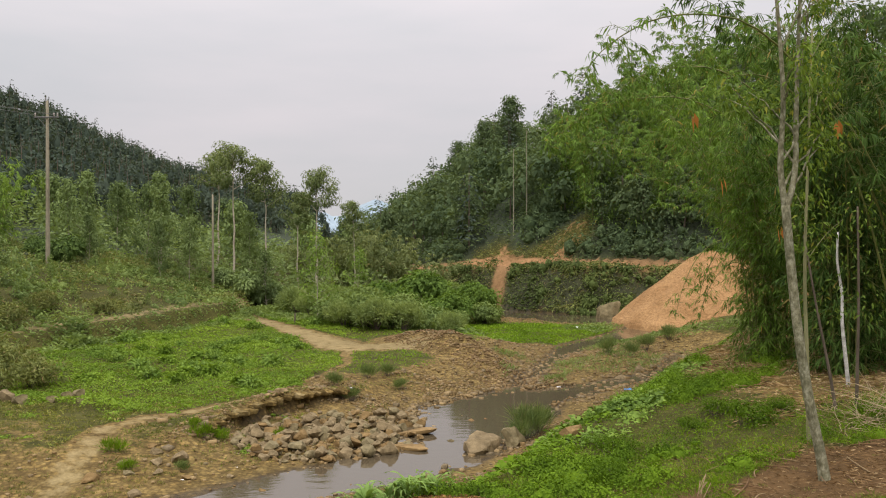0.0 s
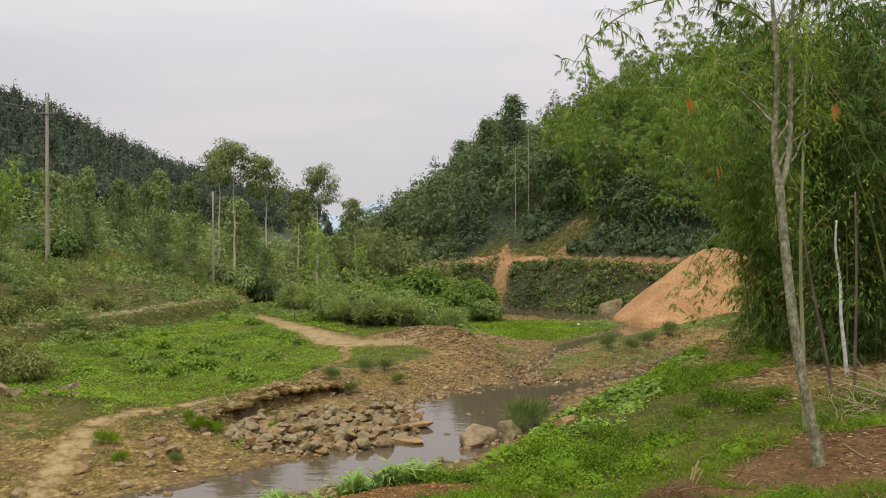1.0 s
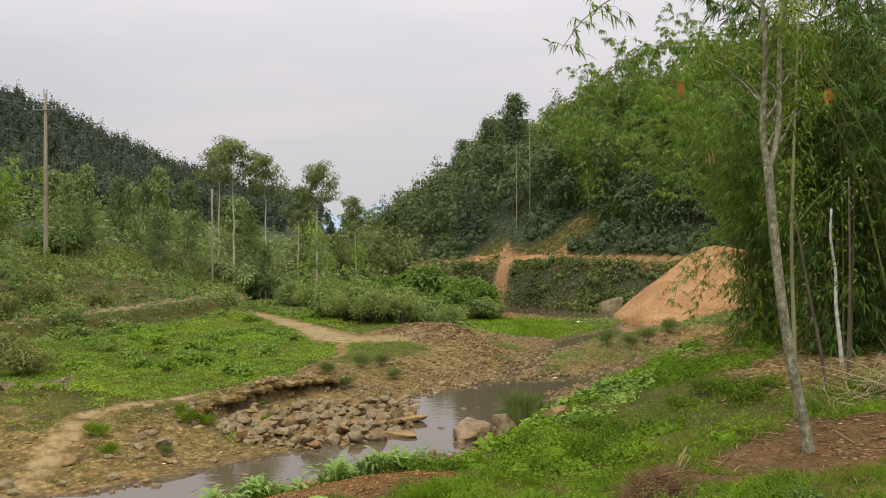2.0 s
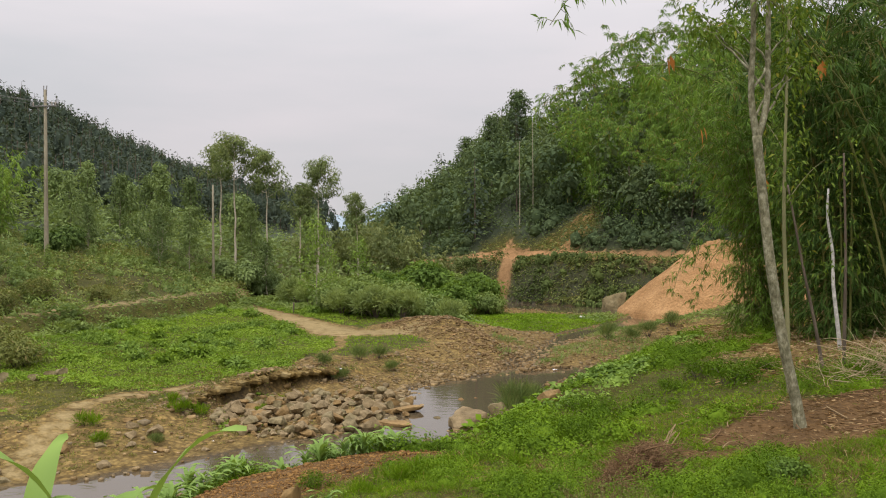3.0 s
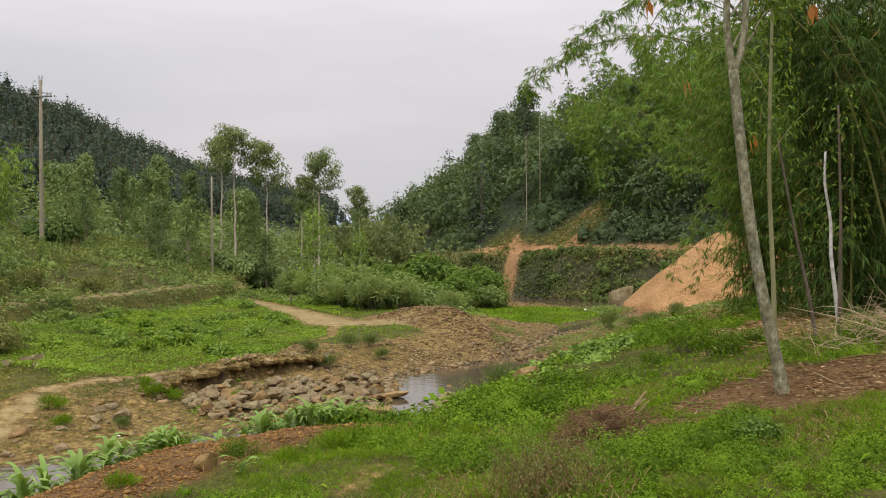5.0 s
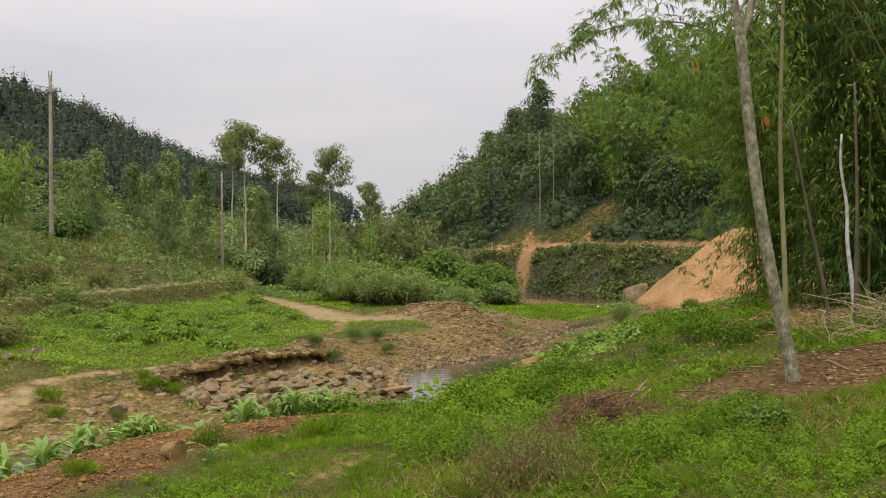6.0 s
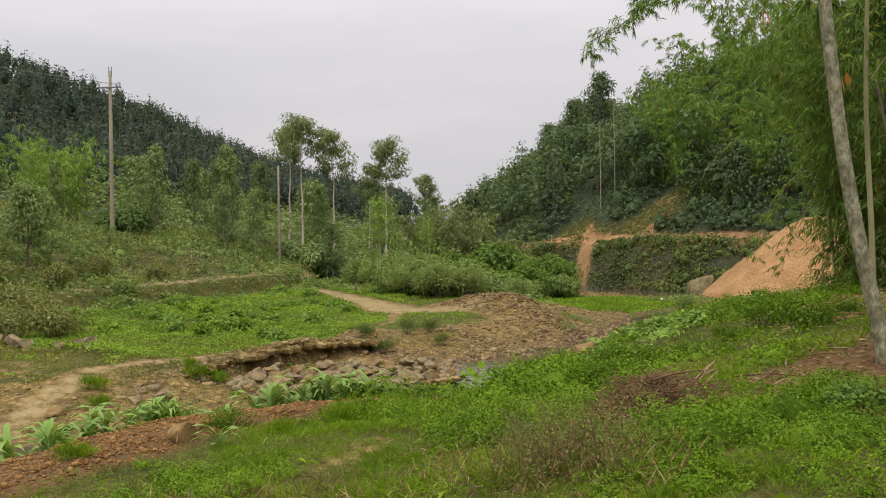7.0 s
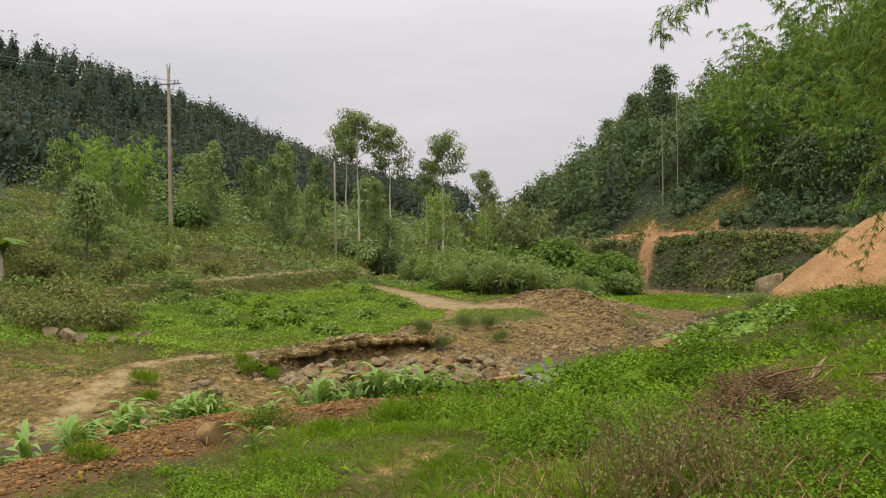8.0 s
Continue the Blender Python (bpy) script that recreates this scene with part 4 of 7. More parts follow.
    put_rock(rock_mesh("rock", ROCK_GREY, 304, 1.2, 0.9, 1.0, 0.25, 3), 12.9, 65.6, 0.45, 0, 1.0, "big grey rock at the foot of the bank", "")
    put_rock(kinds[3][0], 2.6, 17.1, ground_at(2.6, 17.1) + 0.1, 0, 0.6, "ochre clod of earth among the weeds", "")


build_rocks()


def build_gravel():
    """Pebbles and clods: small six-faced lumps."""
    rng = np.random.default_rng(33)

    def lumps(name, label, mat, x, y, z, s):
        n = len(x)
        v0 = np.array([(a, b, c) for c in (-1, 1) for b in (-1, 1) for a in (-1, 1)], float)
        v = v0[None] * rng.uniform(0.55, 1.15, (n, 8, 3)) * s[:, None, None] * rng.uniform(0.6, 1.3, (n, 1, 3)) * np.array([0.5, 0.5, 0.36])
        a = rng.uniform(0, 6.28, n)
        c, q = np.cos(a)[:, None], np.sin(a)[:, None]
        v = np.stack([v[..., 0] * c - v[..., 1] * q, v[..., 0] * q + v[..., 1] * c, v[..., 2]], -1) + np.stack([x, y, z + s * 0.12], 1)[:, None]
        f = np.array([(0, 2, 3, 1), (4, 5, 7, 6), (0, 1, 5, 4), (2, 6, 7, 3), (0, 4, 6, 2), (1, 3, 7, 5)])
        g = Geo().add(v.reshape(-1, 3), (np.arange(n)[:, None, None] * 8 + f[None]).reshape(-1, 4))
        tagged(part(name, g, mat, soft=True), label, "gravel", kind="stuff")
    x, y, z = strewn(rng, 30000, -14, 6, 13, 34, lambda x, y, c: np.clip((c["bare"] - 0.3) * 1.4 * (c["ds"] > -0.4) * (0.10 + 0.9 * smooth(-0.1, 0.25, fbm(x, y, 2.0, 2, 77))), 0, 1) * smooth(0.5, 0.2, c["trail"]))
    s = rng.uniform(0.03, 0.095, len(x)) * (1 + 1.3 * (rng.uniform(0, 1, len(x)) > 0.9))
    lumps("bank_gravel", "tan pebbles and stones strewn over the stream bank", PEBBLE, x, y, z, s)
    x, y, z = strewn(rng, 9000, -2, 14, 30, 62, lambda x, y, c: np.clip((c["bare"] - 0.4) * 1.2, 0, 1) * (c["ds"] > -0.3))
    lumps("bar_gravel", "pebbles and clods on the gravel bar", PEBBLE, x, y, z, rng.uniform(0.05, 0.15, len(x)))
    x, y, z = strewn(rng, 5200, -2.5, 12.5, 22.5, 44, lambda x, y, c: smooth(-0.9, -0.1, c["ds"]) * (c["ds"] < 0.4) * (c["dt"] < -1.0) * (0.2 + 0.8 * smooth(0.0, 0.15, fbm(x, y, 1.8, 2, 78))))
    lumps("stream_pebbles", "wet stones breaking the surface along the water's edge", PEBBLE, x, y, np.maximum(z, -0.035), rng.uniform(0.06, 0.2, len(x)))
    x, y, z = strewn(rng, 22000, -3.4, 1.0, 7.8, 13.4, lambda x, y, c: np.clip(c["red"] * 1.2 - 0.3, 0, 1))
    lumps("tilled_clods", "crumbly red-brown clods of a tilled strip", CLAYCLOD, x, y, z, rng.uniform(0.006, 0.026, len(x)) * (1 + 1.4 * (rng.uniform(0, 1, len(x)) > 0.94)))
    x, y, z = strewn(rng, 7000, -3, 5, 32, 44.5, lambda x, y, c: smooth(2.0, 1.2, along(MOUND, x, y)[0]))
    lumps("mound_clods", "brown clods of a bulldozed earth mound", CLOD, x, y, z, rng.uniform(0.03, 0.11, len(x)))


def island_material(name, cols, rough=0.9):
    def build(nt, b):
        g = nt.nodes.new("ShaderNodeNewGeometry")
        col = ramp_node(nt, g.outputs["Random Per Island"], [(k / (len(cols) - 1), c) for k, c in enumerate(cols)])
        col = mix_node(nt, 1.0, col, ramp_node(nt, noise_node(nt, 20, 4), [(0.3, (0.7, 0.7, 0.7)), (0.7, (1.2, 1.2, 1.2))]), "MULTIPLY")
        nt.links.new(col, b.inputs["Base Color"])
    return material(name, build, rough, 0.2)


PEBBLE = island_material("mixed_pebbles", [(0.125, 0.085, 0.037), (0.24, 0.158, 0.066), (0.20, 0.155, 0.09), (0.34, 0.238, 0.11)])
CLAYCLOD = island_material("red_clods", [(0.105, 0.05, 0.014), (0.19, 0.10, 0.029), (0.28, 0.16, 0.05), (0.22, 0.115, 0.035)])
CLOD = island_material("brown_clods", [(0.13, 0.08, 0.034), (0.20, 0.13, 0.06), (0.27, 0.185, 0.09)])
build_gravel()


def sand_heap():
    n, m = 40, 90
    g = Geo()
    r, a = np.meshgrid(np.linspace(0, 1, n), np.linspace(0, 2 * np.pi, m, endpoint=False), indexing="ij")
    reach = 6.9 + 0.4 * np.sin(a * 2 + 0.6) + 0.25 * np.sin(a * 5) + 3.5 * np.clip(np.cos(a), 0, 1)
    x, y = 19.2 + r * reach * np.cos(a), 60.0 + r * reach * np.sin(a)
    z0 = np.minimum(height(x, y), 0.9)
    z = 0.2 + 5.7 * np.clip(1 - r, 0, 1) ** 1.0 - 0.45 * np.exp(-(r / 0.10) ** 2) + 0.42 * fbm(x, y, 1.3, 4, 51) * (1 - r) ** 0.3 + 0.35 * fbm(x, y, 5.0, 2, 55) * smooth(0, 0.3, 1 - r)
    z = np.maximum(z, -0.3) - 0.5 * (r > 0.985)
    i, j = np.meshgrid(np.arange(n - 1), np.arange(m), indexing="ij")
    k = (j + 1) % m
    f = np.stack([i * m + j, (i + 1) * m + j, (i + 1) * m + k, i * m + k], -1).reshape(-1, 4)
    g.add(np.stack([x, y, z], -1).reshape(-1, 3), f)
    tagged(part("sand_mound", g, SAND), "steep heap of loose orange-tan sand below the track", "sand")


sand_heap()


# ---- trees ----
def limb_paths(rng, top, h, n, reach, lift, start=0.35):
    """Limbs that leave a stem given by points, and rise outwards."""
    out = []
    for k in range(n):
        u = start + (1 - start) * (k + rng.uniform(0, 0.8)) / n
        i = u * (len(top) - 1)
        p = top[int(i)] * (1 - i % 1) + top[min(int(i) + 1, len(top) - 1)] * (i % 1)
        a = k * 2.4 + rng.uniform(-0.5, 0.5)
        r = reach * h * (1.15 - u) * rng.uniform(0.7, 1.2)
        q = p + np.array([np.cos(a) * r, np.sin(a) * r, lift * r * rng.uniform(0.7, 1.3)])
        out.append(bent(p, q, (0, 0, -0.08 * r), 5, 0.03 * r, rng))
    return out


def make_tree(name, seed, h, r0, bark, leaf_mat, limbs, reach, lift, start, count, leaf, width, spread, droop, lean=0.03, label="", category="tree", group=""):
    """A tree at the origin: trunk, limbs, and a crown of leaves in clumps along the limbs."""
    rng = np.random.default_rng(seed)
    tree = holder(name, Matrix())
    tagged(tree, label, category, group)
    stem = bent((0, 0, -0.1), (rng.normal() * lean * h, rng.normal() * lean * h, h), (rng.normal() * lean * h, rng.normal() * lean * h, 0), 10, 0.006 * h, rng)
    part("trunk", tube(Geo(), stem, r0 * (1 - 0.86 * np.linspace(0, 1, 10)), 8), bark, tree)
    c, rad = [], []
    for k, p in enumerate(limb_paths(rng, stem, h, limbs, reach, lift, start)):
        part("limb", tube(Geo(), p, r0 * 0.32 * np.linspace(1, 0.25, 5), 5), bark, tree)
        for q, s in ((p[2], 0.7), (p[3], 0.9), (p[4], 1.0)):
            c.append(q + rng.normal(0, 0.12 * spread, 3))
            rad.append(spread * s * rng.uniform(0.6, 1.15))
    c.append(stem[-1])
    rad.append(spread * 0.8)
    part("crown", clumps(Geo(), rng, c, rad, count, leaf, width, droop, 0.75), leaf_mat, tree)
    return tree


def make_bush(name, seed, r, h, mat, count, leaf, width, label, category="bush", group="", upright=0.0, lobes=9, squash=0.8):
    """A bush at the origin: stems from one root and uneven leaf clumps."""
    rng = np.random.default_rng(seed)
    b = holder(name, Matrix())
    tagged(b, label, category, group)
    c, rad, stems = [], [], Geo()
    for k in range(lobes):
        a, q = rng.uniform(0, 6.28), rng.uniform(0, 1) ** 0.6
        top = np.array([np.cos(a) * r * q * 0.75, np.sin(a) * r * q * 0.75, h * (0.30 + 0.5 * rng.uniform(0.4, 1) * (1 - 0.55 * q * q))])
        tube(stems, bent((top[0] * 0.15, top[1] * 0.15, -0.05), top, (0, 0, 0.05 * h), 5), np.linspace(0.02, 0.006, 5) * h ** 0.5, 5)
        c.append(top)
        rad.append(min(r, h) * rng.uniform(0.32, 0.55))
    part("stem", stems, BARK_DARK, b)
    g = Geo()
    k = rng.integers(0, len(c), count)
    d = ball_dirs(rng, count)
    p = np.array(c)[k] + d * (np.array(rad)[k] * rng.uniform(0.3, 1, count) ** 0.45)[:, None] * np.array([1, 1, squash])
    p[:, 2] = np.maximum(p[:, 2], 0.03)
    way = d * 0.7 + rng.normal(size=(count, 3)) * 0.5 + np.array([0, 0, upright])
    s = rng.uniform(0.65, 1.35, count)
    facing = outward(d, rng)
    leaves(g, p, tangent(way, facing) if upright < 0.6 else way, leaf * s, width * s, rng, 0.2, facing=facing)
    part("foliage", g, mat, b)
    return b


def place(proto, spots, label=None):
    """The first spot takes the thing itself, the others copies."""
    made = []
    for k, (x, y, s) in enumerate(spots):
        m = on_ground(x, y, 0.05, (k * 137) % 360, s)
        if k == 0:
            proto.matrix_basis = m
            made.append(proto)
        else:
            ob = copy_thing(proto, Matrix())
            ob.matrix_basis = m
            made.append(ob)
    return made


# eucalyptus trees beside the track
place(make_tree("eucalyptus_tree", 41, 10.5, 0.10, EUC_BARK, EUCLEAF, 13, 0.38, 0.6, 0.70, 2800, 0.22, 0.09, 0.62, 0.5, 0.02, "slender eucalyptus with pale trunk and open crown", "tree", "eucalyptus trees by the track"),
      [(-14.9, 60.5, 0.98), (-9.2, 61.5, 0.92), (-17.4, 65, 0.9)])
place(make_tree("eucalyptus_tree", 42, 10.2, 0.09, EUC_BARK, EUCLEAF, 13, 0.36, 0.6, 0.68, 2800, 0.22, 0.09, 0.6, 0.5, 0.025, "slender eucalyptus with pale trunk and open crown", "tree", "eucalyptus trees by the track"),
      [(-12.9, 60.2, 0.96), (-11.2, 66, 0.8), (-7.2, 68, 0.75)])
# young trees on the slope
YOUNG = "young broadleaf tree with light green foliage on the slope"
SLOPE_GROUP = "young trees on the slope"
place(make_tree("young_tree", 43, 7.4, 0.08, BARK, MIDLEAF, 20, 0.20, 0.75, 0.16, 2600, 0.24, 0.115, 0.75, 0.3, 0.02, YOUNG, "tree", SLOPE_GROUP),
      [(-24.0, 57, 0.78), (-19.6, 58.5, 0.86), (-16.8, 56, 0.6), (-27.5, 62, 0.7), (-14.5, 63, 0.75), (-30, 55, 0.55)])
place(make_tree("young_tree", 44, 6.6, 0.07, BARK, SLOPELEAF, 22, 0.22, 0.65, 0.12, 2600, 0.23, 0.105, 0.7, 0.35, 0.03, YOUNG, "tree", SLOPE_GROUP),
      [(-21.5, 61, 0.85), (-18.2, 54.5, 0.6), (-22.5, 53.5, 0.5), (-25.5, 66, 0.85), (-12.0, 57.5, 0.62), (-20.5, 67, 0.9), (-33, 63, 0.65)])
place(make_tree("young_tree", 45, 5.2, 0.05, BARK, PALEBRIGHT, 20, 0.26, 0.8, 0.1, 1300, 0.18, 0.075, 0.6, 0.3, 0.03, "slim sapling with bright yellow-green leaves", "tree", "bright saplings"),
      [(-7.6, 51.0, 1.0), (-5.6, 56, 0.8)])
place(make_tree("hillside_tree", 46, 8.6, 0.12, BARK_DARK, MIDLEAF, 18, 0.28, 0.6, 0.15, 1600, 0.44, 0.22, 1.25, 0.3, 0.03, "broad green tree at the foot of the wooded hill", "tree", "trees at the hill's foot"),
      [(-27, 72, 0.6), (-34, 74, 0.62), (-19, 76, 0.7), (-12.5, 78, 0.75), (-41, 70, 0.55), (-15, 88, 0.8), (-9, 86, 0.7), (-38, 60, 0.5), (-39, 82, 0.6), (-52, 70, 0.6)])
place(make_tree("hillside_tree", 47, 8.0, 0.12, BARK_DARK, BROADLEAF, 18, 0.26, 0.7, 0.12, 1600, 0.44, 0.22, 1.2, 0.3, 0.03, "dark green tree at the foot of the wooded hill", "tree", "trees at the hill's foot"),
      [(-30, 79, 0.65), (-21, 86, 0.7), (-6, 95, 0.85), (-11, 98, 0.9), (-45, 80, 0.6), (-1, 104, 0.8), (-24, 92, 0.7), (14.6, 77.0, 0.66), (17.6, 73.6, 0.62), (20.4, 72.0, 0.7), (23.0, 70.2, 0.62), (26.2, 67.4, 0.68), (29.2, 64.4, 0.62)])
place(make_tree("small_tree", 48, 4.4, 0.07, BARK_DARK, MIDLEAF, 24, 0.52, 0.45, 0.30, 4200, 0.18, 0.10, 0.6, 0.2, 0.03, "small spreading tree with olive foliage on the slope", "tree"),
      [(-21.6, 38.9, 0.9)])
# seedlings planted in rows
place(make_tree("fir_seedling", 49, 0.85, 0.02, BARK_DARK, BUSHLEAF, 10, 0.26, 0.4, 0.12, 240, 0.12, 0.045, 0.2, 0.1, 0.01, "knee-high dark conifer seedling on the slope", "sapling", "planted seedlings"),
      [(-19.5, 44.5, 0.9), (-20.6, 46.2, 1.0), (-18.4, 47.0, 0.9), (-19.4, 49.5, 1.1), (-17.2, 50.2, 1.0), (-21.5, 43.0, 0.9), (-22.8, 46.8, 1.0), (-23.5, 41.5, 0.8), (-16.6, 47.4, 0.8), (-15.4, 51.6, 0.9), (-24.4, 43.6, 0.9), (-26.5, 40.5, 1.0), (-21.0, 51.0, 1.1), (-23.6, 49.4, 1.0), (-18.2, 52.4, 1.0), (-28.4, 42.0, 1.1), (-27.0, 46.6, 1.2), (-25.4, 38.6, 0.9)] + [(-19.5 - 1.15 * i - 0.5 * (k % 2) + 0.35 * math.sin(i * 7.3 + k * 3.1), 38.2 + 2.1 * k + 0.5 * math.sin(i * 4.7 + k * 1.9), 0.75 + 0.35 * math.sin(i * 2.9 + k * 5.3)) for k in range(7) for i in range(1, 8)])
# evergreen trees that stand out on the right hillside
place(make_tree("evergreen_tree", 50, 10.0, 0.2, BARK_DARK, BROADLEAF, 34, 0.40, 0.30, 0.10, 5000, 0.36, 0.18, 1.0, 0.15, 0.01, "tall dark evergreen tree rising above the hillside woods", "tree", "tall evergreens"),
      [(8.6, 108, 1.0), (5.6, 113, 0.85), (2.4, 126, 0.7), (-3.8, 118, 0.55)])


# ---- bamboo ----
def culm_path(rng, base, h, a, arch, n=14):
    """A culm that rises and then bows outwards under its own weight."""
    u = np.linspace(0, 1, n)
    out = arch * u ** 2.3
    z = h * (u - 0.34 * (arch / h) * u ** 3.2)
    w = rng.normal(0, 0.02, 2)
    return base + np.stack([np.cos(a) * out + w[0] * u * h, np.sin(a) * out + w[1] * u * h, z], 1)


def sprays(g, twigs, rng, path, h, start, nodes, per, twig_len, leaf, width, count):
    """Thin twigs from the culm's nodes, each with a fan of hanging leaves."""
    for k in range(nodes):
        u = start + (1 - start) * (k + rng.uniform(0, 0.9)) / nodes
        i = min(u, 0.999) * (len(path) - 1)
        p = path[int(i)] * (1 - i % 1) + path[int(i) + 1] * (i % 1)
        for q in range(per):
            a = rng.uniform(0, 6.28)
            L = twig_len * rng.uniform(0.5, 1.2) * (1.1 - 0.5 * u)
            tip = p + np.array([np.cos(a) * L, np.sin(a) * L, rng.uniform(-0.5, 0.35) * L])
            tp = bent(p, tip, (0, 0, 0.18 * L), 5)
            if twigs is not None:
                tube(twigs, tp[::2], np.linspace(0.007, 0.003, 3), 3)
            s = rng.uniform(0.2, 1.0, count)
            idx = np.minimum((s * 4).astype(int), 3)
            b = tp[idx] + (tp[idx + 1] - tp[idx]) * (s * 4 - idx)[:, None]
            d = tip - p
            way = d / L * 0.55 + rng.normal(size=(count, 3)) * 0.42 + np.array([0, 0, -0.65])
            z = rng.uniform(0.65, 1.25, count)
            facing = unit(rng.normal(size=(count, 3)) * 0.6 + np.array([np.cos(a) * 0.5, np.sin(a) * 0.5, 0.7]))
            leaves(g, b, way, leaf * z, width * z, rng, 0.15, facing=facing)


def make_bamboo(name, seed, culms, base_r, h, arch, start, nodes, per, twig, leaf, width, count, mat, thick, label, category="bamboo", group="", fine=True, lean=None, bare=0):
    rng = np.random.default_rng(seed)
    b = holder(name, Matrix())
    tagged(b, label, category, group)
    for k in range(culms):
        a = 6.283 * k / culms + rng.uniform(-0.5, 0.5)
        if lean is not None and rng.uniform() < 0.6:
            a = lean + rng.normal(0, 0.6)
        r = base_r * rng.uniform(0.1, 1)
        hh = h * rng.uniform(0.72, 1.1)
        base = np.array([np.cos(a) * r, np.sin(a) * r, -0.1])
        p = culm_path(rng, base, hh, a, arch * rng.uniform(0.35, 1.15) * hh / h)
        c = part("culm", tube(Geo(), p, thick * 0.8 * np.linspace(1, 0.18, len(p)) * rng.uniform(0.8, 1.1), 7 if fine else 4), CULM, b)
        g, t = Geo(), Geo() if fine else None
        sprays(g, t, rng, p, hh, start, nodes, per, twig, leaf, width, count)
        part("foliage", g, mat, c)
        if fine:
            part("twig_spray", t, CULM, c)["kind"] = "stuff"
    return b


NEAR_BAMBOO = "tall arching bamboo clump with drooping green leaves"
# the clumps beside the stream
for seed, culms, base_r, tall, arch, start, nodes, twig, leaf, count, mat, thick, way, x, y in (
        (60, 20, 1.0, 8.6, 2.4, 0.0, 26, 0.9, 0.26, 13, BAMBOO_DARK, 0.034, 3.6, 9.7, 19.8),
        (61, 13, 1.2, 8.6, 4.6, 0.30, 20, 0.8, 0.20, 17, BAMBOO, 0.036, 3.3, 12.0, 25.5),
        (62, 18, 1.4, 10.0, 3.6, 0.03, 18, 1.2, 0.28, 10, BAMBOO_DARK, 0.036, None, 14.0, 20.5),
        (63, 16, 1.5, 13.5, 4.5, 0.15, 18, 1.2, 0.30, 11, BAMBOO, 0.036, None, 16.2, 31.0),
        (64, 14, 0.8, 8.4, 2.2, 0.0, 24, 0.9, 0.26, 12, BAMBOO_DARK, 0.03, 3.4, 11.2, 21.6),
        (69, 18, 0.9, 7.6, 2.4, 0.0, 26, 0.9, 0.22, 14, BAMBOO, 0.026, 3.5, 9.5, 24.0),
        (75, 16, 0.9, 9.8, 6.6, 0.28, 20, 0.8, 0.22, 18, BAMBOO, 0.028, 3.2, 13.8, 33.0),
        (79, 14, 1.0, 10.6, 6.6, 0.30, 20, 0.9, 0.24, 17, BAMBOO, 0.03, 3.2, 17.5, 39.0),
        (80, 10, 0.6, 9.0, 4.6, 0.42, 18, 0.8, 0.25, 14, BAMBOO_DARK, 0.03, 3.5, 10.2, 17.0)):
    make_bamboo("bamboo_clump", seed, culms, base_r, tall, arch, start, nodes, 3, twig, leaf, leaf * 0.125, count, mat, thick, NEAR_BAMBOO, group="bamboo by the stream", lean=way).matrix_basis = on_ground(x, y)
# groves on the hillside
GROVE = "feathery green bamboo grove arching over the hillside"
grove_a = make_bamboo("bamboo_grove", 65, 16, 2.2, 11.5, 4.8, 0.15, 16, 2, 1.0, 0.44, 0.08, 16, GROVELEAF, 0.05, GROVE, group="hillside bamboo", fine=False)
place(grove_a, [(14.5, 79, 1.0), (24, 75, 1.08), (33, 66, 1.05), (27, 84, 1.1), (19, 90, 1.05), (21, 82, 0.9)])
grove_b = make_bamboo("bamboo_grove", 66, 15, 1.9, 10.0, 4.4, 0.10, 16, 2, 0.95, 0.42, 0.075, 16, GROVELEAF, 0.05, GROVE, group="hillside bamboo", fine=False)
place(grove_b, [(19, 74.5, 0.85), (28.5, 69, 0.9), (22, 86, 1.15), (31, 76, 1.1), (13.5, 87, 0.9)])
round_bamboo = make_bamboo("round_bamboo", 67, 26, 1.6, 6.4, 3.0, 0.08, 12, 2, 1.0, 0.34, 0.11, 10, OLIVE, 0.03, "rounded olive-green bamboo thicket beside the track", group="round bamboo thickets", fine=False)
place(round_bamboo, [(-4.2, 69, 0.92), (-8.0, 74, 1.0), (-1.2, 74, 0.8), (-11.5, 71, 0.75)])
place(make_bamboo("yellow_bamboo", 68, 16, 1.2, 6.0, 3.2, 0.1, 12, 2, 1.2, 0.36, 0.07, 9, PALEBRIGHT, 0.03, "bright yellow-green bamboo on the slope", group="bright bamboo", fine=False),
      [(-31.0, 57, 1.0), (-34.5, 61, 1.1)])


def overhang(name, seed, pts, n, leaf, label, count=9, mat=None):
    """A long bamboo shoot that hangs over from above, with leaves along its end."""
    rng = np.random.default_rng(seed)
    p = np.array(pts, float)
    u = np.linspace(0, len(p) - 1.001, 26)
    i = u.astype(int)
    q = p[i] + (p[i + 1] - p[i]) * (u - i)[:, None]
    k = np.ones(5) / 5
    mid = np.stack([np.convolve(np.pad(q[:, a], 2, mode="edge"), k, "valid") for a in range(3)], 1)
    b = holder(name, Matrix())
    tagged(b, label, "bamboo", "bamboo by the stream")
    part("culm", tube(Geo(), mid, np.linspace(0.03, 0.005, 26), 6), CULM, b)
    g, t = Geo(), Geo()
    sprays(g, t, rng, mid, 9, 0.42, n, 2, 0.75, leaf, leaf * 0.14, count)
    part("foliage", g, mat or BAMBOO, b)
    part("twig_spray", t, CULM, b)["kind"] = "stuff"


